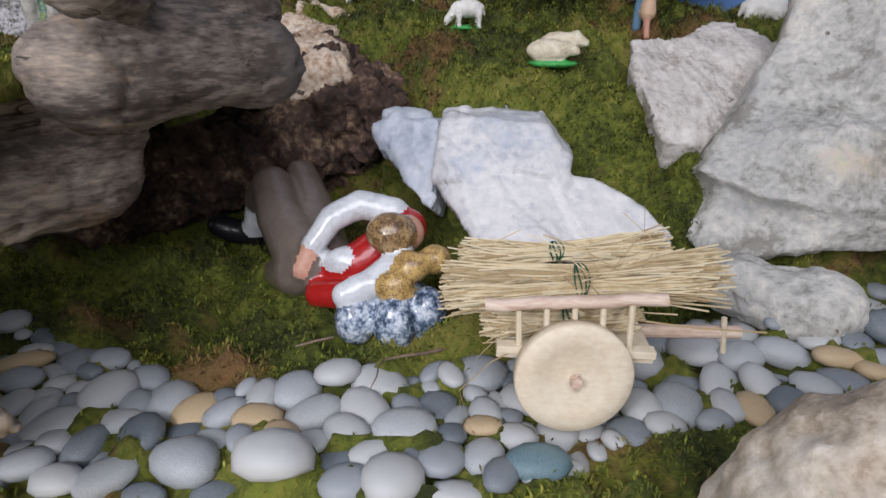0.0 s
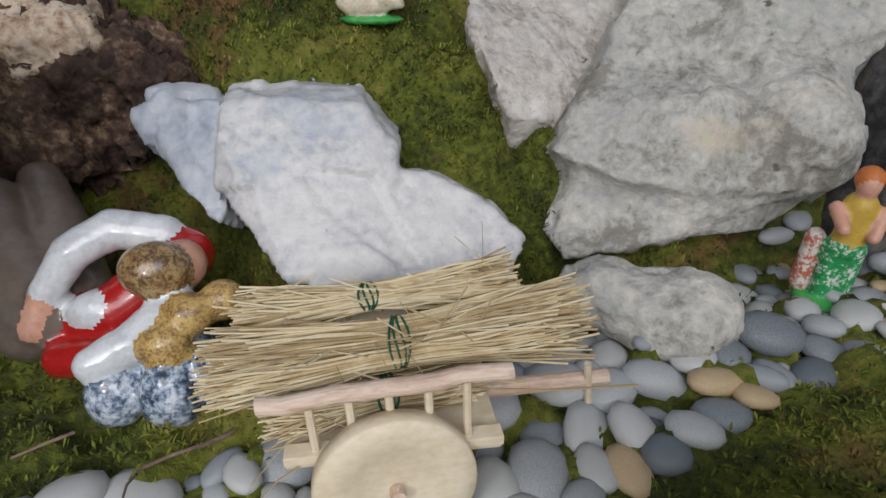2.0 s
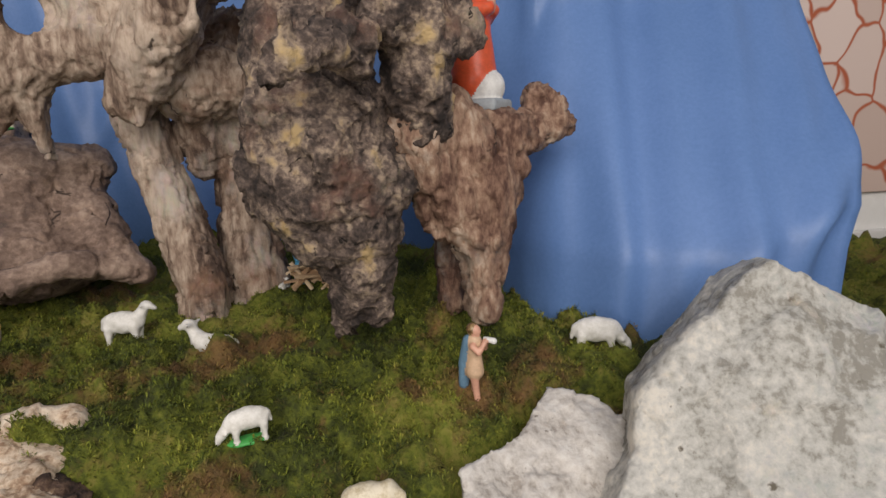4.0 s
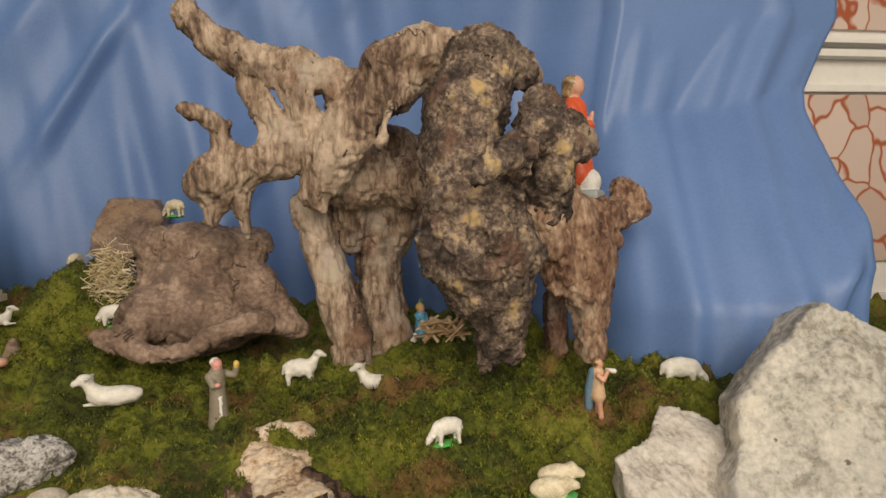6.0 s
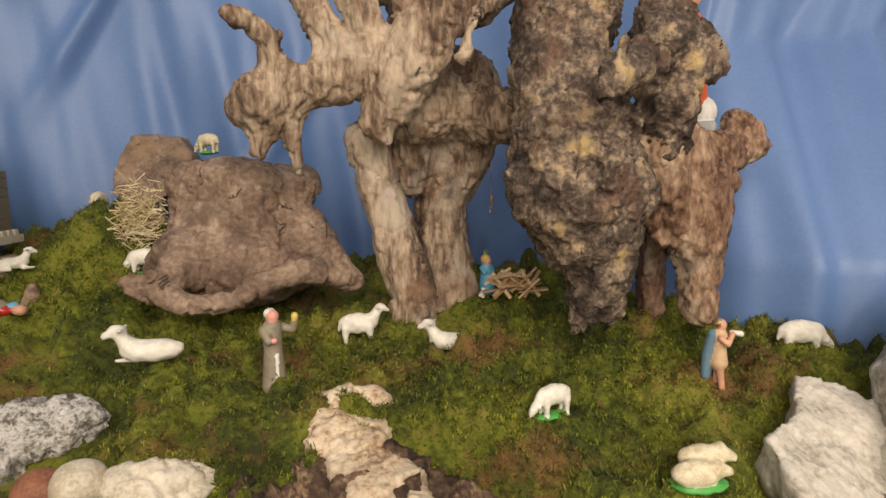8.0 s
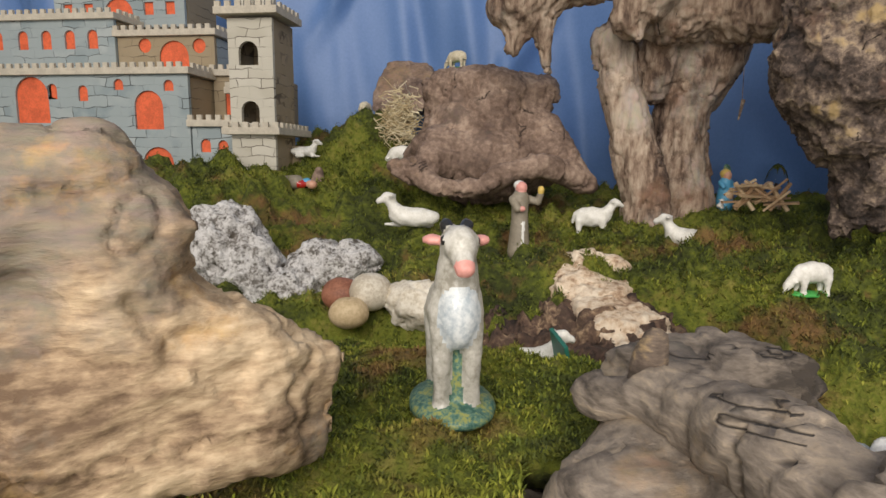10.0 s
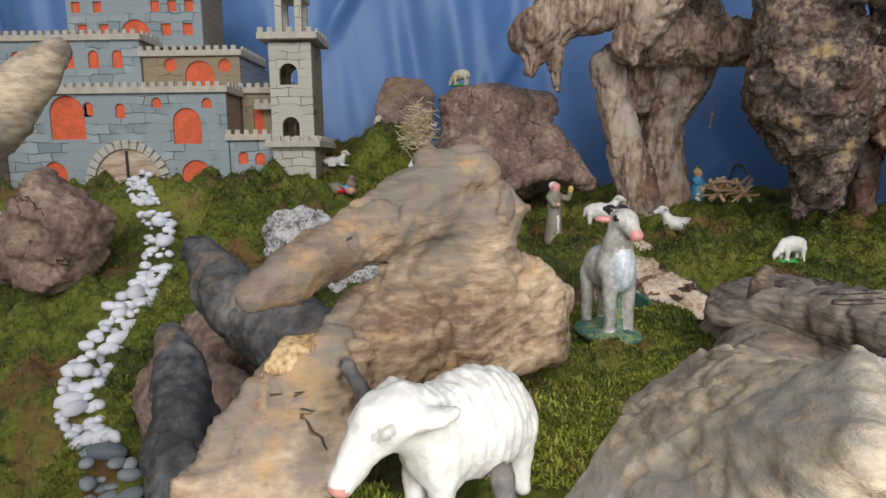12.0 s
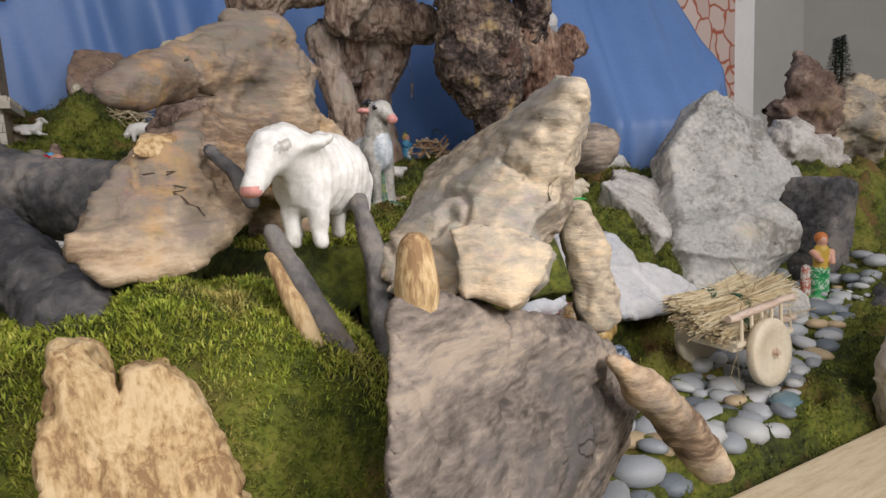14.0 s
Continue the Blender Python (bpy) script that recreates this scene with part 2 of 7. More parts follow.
    trim=surf("white_trim_paint", [(0.3, (0.68, 0.67, 0.65)), (0.7, (0.76, 0.75, 0.73))], 6, 0.6, 0.1, 10, 0.001),
    pine=surf("pale_pine", [(0.3, (0.55, 0.42, 0.25)), (0.5, (0.66, 0.53, 0.34)), (0.7, (0.72, 0.60, 0.42))], 30, 0.6, 0.2, 6, 0.001, stretch=(1, 8, 8)),
    floor=surf("stone_floor", [(0.3, (0.25, 0.23, 0.21)), (0.7, (0.40, 0.37, 0.34))], 6, 0.6, 0.1, 10, 0.001),
    bluestone=surf("bluish_stone", [(0.30, (0.36, 0.40, 0.47)), (0.48, (0.50, 0.54, 0.60)), (0.68, (0.64, 0.66, 0.69))], 12, 0.6, 0.5, 9, 0.003),
    darkwood=surf("dark_brown_wood", [(0.36, (0.030, 0.021, 0.016)), (0.48, (0.080, 0.058, 0.045)), (0.58, (0.14, 0.104, 0.080)), (0.68, (0.32, 0.23, 0.13))], 13, 0.85, 0.7, 14, 0.004, stretch=(0.5, 1, 1.6), patch=[((0.30, 0.19, 0.09), 16, -0.02)], cracks=((0.02, 0.014, 0.010), 8, 0.014), ridge=0.3),
    greybark=surf("grey_brown_bark", [(0.36, (0.060, 0.048, 0.039)), (0.47, (0.155, 0.126, 0.103)), (0.56, (0.24, 0.198, 0.162)), (0.66, (0.36, 0.29, 0.22))], 14, 0.85, 0.7, 10, 0.005, stretch=(0.6, 0.6, 2.0), patch=[((0.28, 0.19, 0.11), 12, 0.02), ((0.11, 0.098, 0.09), 9, 0.06)], cracks=((0.030, 0.022, 0.016), 9, 0.016), ridge=0.4),
    splinter=surf("pale_splintered_wood", [(0.36, (0.28, 0.165, 0.075)), (0.48, (0.48, 0.325, 0.155)), (0.62, (0.62, 0.46, 0.26))], 40, 0.8, 0.7, 8, 0.002, stretch=(1.5, 1.5, 0.4)),
    cream=surf("cream_stone", [(0.36, (0.50, 0.43, 0.33)), (0.5, (0.68, 0.62, 0.52)), (0.64, (0.76, 0.71, 0.62))], 30, 0.7, 0.5, 10, 0.002),
    redstone=surf("reddish_stone", [(0.36, (0.20, 0.07, 0.04)), (0.62, (0.36, 0.15, 0.09))], 30, 0.6, 0.3, 10, 0.001),
    tanstone=surf("tan_stone", [(0.36, (0.42, 0.30, 0.16)), (0.62, (0.62, 0.48, 0.30))], 30, 0.6, 0.3, 10, 0.001),
    tanrock=surf("tan_grey_rock", [(0.36, (0.36, 0.29, 0.21)), (0.46, (0.52, 0.44, 0.34)), (0.56, (0.62, 0.55, 0.45)), (0.66, (0.70, 0.63, 0.53))], 18, 0.85, 0.7, 9, 0.004, patch=[((0.36, 0.33, 0.28), 12, 0.08)], ridge=0.3),
    sheep=surf("painted_sheep_white", [(0.3, (0.66, 0.65, 0.60)), (0.7, (0.80, 0.79, 0.75))], 60, 0.55, 0.5, 5, 0.0015),
)


# ---- shape helpers ----
TABLE = np.random.RandomState(7).rand(4096)


def vnoise(p, seed=0):
    """Smooth lattice noise in 0..1 at the points p (n x 3)."""
    i = np.floor(p).astype(np.int64)
    f = p - i
    f = f * f * (3 - 2 * f)
    out = 0
    for dx in (0, 1):
        for dy in (0, 1):
            for dz in (0, 1):
                h = ((i[:, 0] + dx) * 73856093) ^ ((i[:, 1] + dy) * 19349663) ^ ((i[:, 2] + dz) * 83492791)
                w = (f[:, 0] if dx else 1 - f[:, 0]) * (f[:, 1] if dy else 1 - f[:, 1]) * (f[:, 2] if dz else 1 - f[:, 2])
                out = out + w * TABLE[(h + seed * 977) & 4095]
    return out


def fractal(p, seed=0, octaves=4, gain=0.5):
    out, amp, total = 0, 1.0, 0.0
    for k in range(octaves):
        out = out + amp * vnoise(p * 2.03 ** k, seed + k)
        total += amp
        amp *= gain
    return out / total - 0.5


def crumple(p, seed=0):
    """Tilted flat facets with sharp steps between them, as in broken stone and split wood."""
    i = np.floor(p).astype(np.int64)
    best, out = np.full(len(p), 99.0), np.zeros(len(p))
    for dx in (-1, 0, 1):
        for dy in (-1, 0, 1):
            for dz in (-1, 0, 1):
                c = i + np.array((dx, dy, dz))
                h = (c[:, 0] * 73856093) ^ (c[:, 1] * 19349663) ^ (c[:, 2] * 83492791)
                q = [TABLE[(h + seed * 977 + 131 * k) & 4095] for k in range(6)]
                d = p - c - np.stack(q[:3], 1)
                r = (d * d).sum(axis=1)
                near = r < best
                best = np.where(near, r, best)
                g = 2 * np.stack(q[3:], 1) - 1
                out = np.where(near, (g * d).sum(axis=1) + 0.5 * g[:, 0], out)
    return out


def segment(p, a, b, ra, rb):
    a, b = np.array(a, float), np.array(b, float)
    d = b - a
    t = np.clip(((p - a) @ d) / max(d @ d, 1e-12), 0, 1)
    return np.linalg.norm(p - a - t[:, None] * d, axis=1) - (ra + (rb - ra) * t)


def ellipsoid(p, c, r, turn=(0, 0, 0)):
    m = np.array(Euler([radians(v) for v in turn]).to_matrix())
    q = (p - np.array(c)) @ m / np.array(r)
    k = np.linalg.norm(q, axis=1)
    return (k - 1) * min(r) * (0.5 + 0.5 * np.clip(k, 0, 1))


def slabbed(p, c, r, turn=(0, 0, 0), soft=0.3):
    """A block with rounded edges."""
    m = np.array(Euler([radians(v) for v in turn]).to_matrix())
    e = soft * min(r)
    q = np.abs((p - np.array(c)) @ m) - (np.array(r) - e)
    return np.linalg.norm(np.maximum(q, 0), axis=1) + np.minimum(q.max(axis=1), 0) - e


def wedge_planes(front, shift):
    """Unit normals and offsets of the solid between a broken face and the same face moved back."""
    bm = bmesh.new()
    for q in front:
        bm.verts.new(q)
        bm.verts.new(Vector(q) + Vector(shift))
    bmesh.ops.convex_hull(bm, input=bm.verts[:])
    bm.normal_update()
    n = np.array([f.normal[:] for f in bm.faces])
    c = np.array([f.verts[0].co[:] for f in bm.faces])
    mid = np.mean([v.co[:] for v in bm.verts], axis=0)
    bm.free()
    k = (n * c).sum(axis=1)
    flip = np.where(n @ mid - k > 0, -1.0, 1.0)
    return n * flip[:, None], k * flip


def wedged(p, front, shift):
    n, k = wedge_planes(front, shift)
    d = np.full(len(p), -9.0)
    for a, b in zip(n, k):
        d = np.maximum(d, p @ a - b)
    return d


def field(p, prims, blend):
    d = np.full(len(p), 9.0)
    for kind, *v in prims:
        if kind == "tube":
            e = np.full(len(p), 9.0)
            for a, b in zip(v[0][:-1], v[0][1:]):
                e = np.minimum(e, segment(p, a[:3], b[:3], a[3], b[3]))
        elif kind == "block":
            e = slabbed(p, *v)
        elif kind == "wedge":
            e = wedged(p, *v)
        else:
            e = ellipsoid(p, *v)
        if kind == "carve":
            d = np.maximum(d, -e)
        else:
            h = np.clip(0.5 + 0.5 * (d - e) / blend, 0, 1)
            d = d * (1 - h) + e * h - blend * h * (1 - h)
    return d


def extent(prims):
    lo, hi = np.full(3, 9.0), np.full(3, -9.0)
    for kind, *v in prims:
        if kind == "tube":
            for q in v[0]:
                lo, hi = np.minimum(lo, np.array(q[:3]) - q[3]), np.maximum(hi, np.array(q[:3]) + q[3])
        elif kind == "wedge":
            for q in v[0]:
                for s in (np.zeros(3), np.array(v[1])):
                    lo, hi = np.minimum(lo, np.array(q) + s), np.maximum(hi, np.array(q) + s)
        elif kind != "carve":
            r = max(v[1])
            lo, hi = np.minimum(lo, np.array(v[0]) - r), np.maximum(hi, np.array(v[0]) + r)
    return lo, hi


def chisel(d, p, prims, seed, count, depth):
    """Cuts flat faces into a body, so that it breaks like stone."""
    lo, hi = extent(prims)
    c, half = (lo + hi) / 2, (hi - lo) / 2
    r = np.random.RandomState(seed + 400)
    for _ in range(count):
        v = r.normal(size=3)
        v /= np.linalg.norm(v)
        reach = np.linalg.norm(v * half)
        d = np.maximum(d, (p - c) @ v - reach * r.uniform(depth, depth + 0.28))
    return d


def net(prims, cell, blend, warp=None, cuts=(0, 0, 0.7)):
    """Vertices and quads of the smooth union of the prims."""
    lo, hi = extent(prims)
    lo, hi = lo - 3 * cell - blend, hi + 3 * cell + blend
    n = np.ceil((hi - lo) / cell).astype(int) + 1
    axes = [lo[k] + cell * np.arange(n[k]) for k in range(3)]
    g = np.stack(np.meshgrid(*axes, indexing="ij"), -1).reshape(-1, 3)
    d = field(g, prims, blend)
    if cuts[0]:
        d = chisel(d, g + 0.02 * np.stack([fractal(g * 14, 70 + k, 2) for k in range(3)], 1), prims, cuts[1], cuts[0], cuts[2])
    d = d.reshape(n)
    s = d < 0
    cnt = np.zeros(n - 1)
    acc = np.zeros((*(n - 1), 3))
    base = np.stack(np.meshgrid(*[np.arange(k - 1) for k in n], indexing="ij"), -1).astype(float)
    corners = [(i, j, k) for i in (0, 1) for j in (0, 1) for k in (0, 1)]

    def cut(v, c):
        return v[c[0]:n[0] - 1 + c[0], c[1]:n[1] - 1 + c[1], c[2]:n[2] - 1 + c[2]]
    for a in corners:
        for ax in range(3):
            if a[ax]:
                continue
            b = tuple(1 if q == ax else a[q] for q in range(3))
            da, db = cut(d, a), cut(d, b)
            x = cut(s, a) != cut(s, b)
            t = np.where(x, da / np.where(x, da - db, 1), 0)
            off = base + np.array(a, float)
            off[..., ax] += t
            acc += off * x[..., None]
            cnt += x
    on = cnt > 0
    index = np.full(on.shape, -1)
    index[on] = np.arange(on.sum())
    verts = lo + cell * acc[on] / cnt[on][:, None]
    faces = []
    for ax in range(3):
        u, w = (ax + 1) % 3, (ax + 2) % 3
        sl = [slice(1, n[q] - 1) for q in range(3)]
        sl[ax] = slice(0, n[ax] - 1)
        sl2 = list(sl)
        sl2[ax] = slice(1, n[ax])
        a, b = s[tuple(sl)], s[tuple(sl2)]
        hit = np.argwhere(a != b)
        flip = a[a != b]
        hit = hit + np.array([0 if q == ax else 1 for q in range(3)])
        du, dw = np.eye(3, dtype=int)[u], np.eye(3, dtype=int)[w]
        quad = np.stack([index[tuple((hit - o).T)] for o in (du + dw, dw, 0 * du, du)], 1)
        quad[~flip] = quad[~flip][:, ::-1]
        faces.append(quad)
    return verts, np.concatenate(faces)


def mesh_from(name, verts, faces, materials, smooth=True, slot=None):
    me = bpy.data.meshes.new(name)
    me.from_pydata(np.asarray(verts).tolist(), [], np.asarray(faces).tolist() if isinstance(faces, np.ndarray) else faces)
    for m in materials if isinstance(materials, (list, tuple)) else [materials]:
        me.materials.append(m)
    if smooth:
        me.polygons.foreach_set("use_smooth", [True] * len(me.polygons))
    if slot is not None:
        me.polygons.foreach_set("material_index", np.asarray(slot, dtype=np.int32))
    me.update()
    return me


def normals_of(verts, faces):
    nv = np.zeros_like(verts)
    nf = np.cross(verts[faces[:, 2]] - verts[faces[:, 0]], verts[faces[:, 3]] - verts[faces[:, 1]])
    for k in range(4):
        np.add.at(nv, faces[:, k], nf)
    return nv / np.maximum(np.linalg.norm(nv, axis=1), 1e-12)[:, None]


def organic(name, prims, material, cell=0.006, blend=0.02, rough=((0.010, 22), (0.004, 75)), grain=(1, 1, 1), ridged=0.0, seed=1, parent=None, crackle=0.0, facets=0, depth=0.62, strata=None, flakes=None):
    """One weathered natural body from blended tubes, balls and blocks, with relief at several scales."""
    verts, faces = net(prims, cell, blend, None, (facets, seed, depth))
    nv = normals_of(verts, faces)
    off = 0
    for k, (amp, freq) in enumerate(rough):
        f = fractal(verts * np.array(grain) * freq, seed * 13 + k * 5, 4)
        if ridged:
            f = (1 - ridged) * f + ridged * (0.35 - 2.0 * np.abs(f))
        off = off + 2 * amp * f
    if strata:
        amp, freq, share = strata
        bend = verts * np.array(grain) + 0.012 * np.stack([fractal(verts * 30, 200 + k, 2) for k in range(3)], 1)
        off = off * 0.62 + amp * (crumple(bend * freq, seed + 57) + share * crumple(bend * freq * 2.7, seed + 58))
    if flakes:
        amp, freq, levels = flakes
        h = levels * (fractal(verts * np.array(grain) * freq, seed + 31, 4) + 0.5)
        low = np.floor(h)
        off = off + amp * (low + np.clip((h - low) * 7, 0, 1) - levels / 2)
    if crackle:
        c = np.abs(fractal(verts * 28, seed + 91, 3))
        off = off - crackle * np.clip(1 - c / 0.035, 0, 1)
    verts = verts + nv * off[:, None]
    ob = new(name, mesh_from(name, verts, faces, material))
    if parent:
        ob.parent = parent
    return ob


def part(name, bm, material, parent, label="", smooth=False):
    me = bpy.data.meshes.new(name)
    bm.normal_update()
    bm.to_mesh(me)
    bm.free()
    for m in material if isinstance(material, (list, tuple)) else [material]:
        me.materials.append(m)
    if smooth:
        me.polygons.foreach_set("use_smooth", [True] * len(me.polygons))
    ob = new(name, me)
    ob.parent = parent
    if label:
        ob["label"] = label
    return ob


def box(bm, lo, hi, bevel=0.0, m=None):
    made = bmesh.ops.create_cube(bm, size=1)["verts"]
    c, s = (Vector(lo) + Vector(hi)) / 2, Vector(hi) - Vector(lo)
    bmesh.ops.scale(bm, vec=s, verts=made)
    bmesh.ops.translate(bm, vec=c, verts=made)
    if bevel:
        edges = {e for v in made for e in v.link_edges}
        out = bmesh.ops.bevel(bm, geom=list(edges), offset=bevel, segments=2, affect="EDGES", profile=0.7)
        made = list({v for f in out["faces"] for v in f.verts} | {v for v in made if v.is_valid})
    if m:
        bmesh.ops.transform(bm, matrix=m, verts=made)
    return made


def rod(bm, a, b, ra, rb=None, sides=10):
    a, b = Vector(a), Vector(b)
    d = b - a
    made = bmesh.ops.create_cone(bm, cap_ends=True, segments=sides, radius1=ra, radius2=ra if rb is None else rb, depth=d.length)["verts"]
    m = Matrix.Translation((a + b) / 2) @ d.to_track_quat("Z", "Y").to_matrix().to_4x4()
    bmesh.ops.transform(bm, matrix=m, verts=made)
    return made


def empty(name, at=(0, 0, 0), turn=0.0):
    ob = new(name)
    ob.matrix_world = pose(*at, 0, 0, turn)
    return ob


# ---- ground ----
def step(a, b, v):
    t = np.clip((v - a) / (b - a), 0, 1)
    return t * t * (3 - 2 * t)


def height(x, y):
    """The modelled hill: a pebbled hollow in front, a mossy terrace behind, a valley with a path beside it."""
    x, y = np.asarray(x, float), np.asarray(y, float)
    floor = 0.228 + 0.16 * np.clip(x - 0.15, 0, 0.5)
    terrace = 0.441 + 0.115 * np.clip(y - 0.65, 0, 0.60) - 0.05 * np.exp(-((x + 0.5) / 0.16) ** 2 - ((y - 0.84) / 0.09) ** 2)
    back = 0.5 + 0.13 * (1 - step(-0.06, 0.08, x))
    up = step(back, back + 0.16, y)
    h = floor + (terrace - floor) * up
    valley = np.clip(0.235 + 0.57 * (y - 0.44), 0.20, 0.548)
    left = 1 - step(-0.70, -0.52, x)
    h = h * (1 - left) + valley * left
    h = h + 0.025 * np.exp(-((x + 0.62) / 0.10) ** 2 - ((y - 1.0) / 0.10) ** 2)
    h = h + 0.150 * np.exp(-((x + 0.505) / 0.135) ** 2 - ((y - 1.29) / 0.16) ** 2)
    h = h - 0.062 * np.exp(-(np.abs(x - 0.38) / 0.19) ** 4 - (np.abs(y - 0.64) / 0.135) ** 4)
    h = h - 0.016 * np.exp(-((x - 0.12) / 0.12) ** 2 - ((y - 0.68) / 0.09) ** 2)
    knoll = np.exp(-(np.abs(x + 0.445) / 0.140) ** 4 - (np.abs(y - 0.266) / 0.105) ** 4)
    h = np.maximum(h, 0.22 + 0.219 * knoll)
    h = h - 0.07 * (1 - step(0.255, 0.29, y)) * step(-0.22, -0.14, x)
    return h


def lumps(x, y):
    p = np.stack([x, y, 0 * x], 1)
    bed = 1 - 0.75 * step(0.06, 0.0, np.abs(y - 0.36)) * step(-0.45, -0.35, x)
    bed = bed * (1 - 0.7 * np.exp(-(np.abs(x + 0.43) / 0.2) ** 4 - (np.abs(y - 0.2) / 0.17) ** 4))
    return bed * (0.055 * (np.abs(fractal(p * 11, 3, 2)) - 0.12) + 0.075 * (np.abs(fractal(p * 27, 19, 2)) - 0.12) + 0.045 * (np.abs(fractal(p * 58, 29, 2)) - 0.12) + 0.012 * fractal(p * 50, 8, 3))


def ground_z(x, y):
    x, y = np.atleast_1d(x).astype(float), np.atleast_1d(y).astype(float)
    return height(x, y) + lumps(x, y)


GX0, GX1, GY0, GY1, GS = -1.75, 1.75, -0.12, 1.72, 0.008


def build_ground():
    nx, ny = int((GX1 - GX0) / GS) + 1, int((GY1 - GY0) / GS) + 1
    gx, gy = np.meshgrid(np.linspace(GX0, GX1, nx), np.linspace(GY0, GY1, ny), indexing="ij")
    x, y = gx.ravel(), gy.ravel()
    z = ground_z(x, y)
    i = (np.arange(nx - 1)[:, None] * ny + np.arange(ny - 1)[None]).ravel()
    f = np.stack([i, i + ny, i + ny + 1, i + 1], 1)
    ob = new("ground", mesh_from("ground", np.stack([x, y, z], 1), f, M["moss"]))
    tagged(ob, "modelled hill covered with green and brown moss", "ground", kind="structure")


build_ground()


def pebbled(x, y, grow=0.0):
    """Where the pebbles lie: a band that winds through the hollow."""
    far = np.interp(x, (-0.36, -0.245, -0.108, -0.055, 0.049, 0.209, 0.281, 0.385, 0.461, 0.60), (0.468, 0.430, 0.380, 0.402, 0.418, 0.471, 0.488, 0.517, 0.592, 0.625))
    near = np.interp(x, (-0.36, -0.186, -0.04, 0.07, 0.156, 0.204, 0.28, 0.347, 0.425, 0.60), (0.300, 0.287, 0.284, 0.292, 0.334, 0.348, 0.362, 0.395, 0.412, 0.455))
    return (y < far + grow) & (y > near - grow) & (x > -0.40) & (x < 0.60)


def path_x(y):
    return np.interp(y, (0.44, 0.57, 0.60, 0.66, 0.75, 0.82, 0.90, 0.97, 1.09), (-0.62, -0.70, -0.745, -0.777, -0.775, -0.772, -0.80, -0.865, -0.925))


def on_ledge(x, y):
    return ((np.abs((x + 0.285) / 0.125) ** 4 + np.abs((y - 0.505) / 0.225) ** 4) < 1) & ((x < -0.215) | (y > 0.45))


def ledge_z(x, y):
    return 0.450 - 0.28 * np.clip(np.atleast_1d(y) - 0.56, 0, 0.2) + 0.35 * lumps(np.atleast_1d(x).astype(float), np.atleast_1d(y).astype(float))


def build_ledge():
    """The mossy shelf over the hollow."""
    xs, ys = np.meshgrid(np.arange(-0.44, -0.12, 0.008), np.arange(0.24, 0.77, 0.008), indexing="ij")
    x, y = xs.ravel(), ys.ravel()
    f = np.abs((x + 0.285) / 0.132) ** 4 + np.abs((y - 0.505) / 0.235) ** 4
    z = ledge_z(x, y) - 0.10 * np.clip(f - 0.9, 0, 1)
    nx, ny = xs.shape
    i = (np.arange(nx - 1)[:, None] * ny + np.arange(ny - 1)[None]).ravel()
    q = np.stack([i, i + ny, i + ny + 1, i + 1], 1)
    f = f + 2 * ((x > -0.213) & (y < 0.452))
    q = q[f[q].max(axis=1) < 1.35]
    ob = new("moss_shelf", mesh_from("moss_shelf", np.stack([x, y, z], 1), q, M["moss"]))
    ob.modifiers.new("thickness", "SOLIDIFY").thickness = 0.02
    tagged(ob, "moss-covered shelf above the hollow", "ground", kind="structure")


build_ledge()


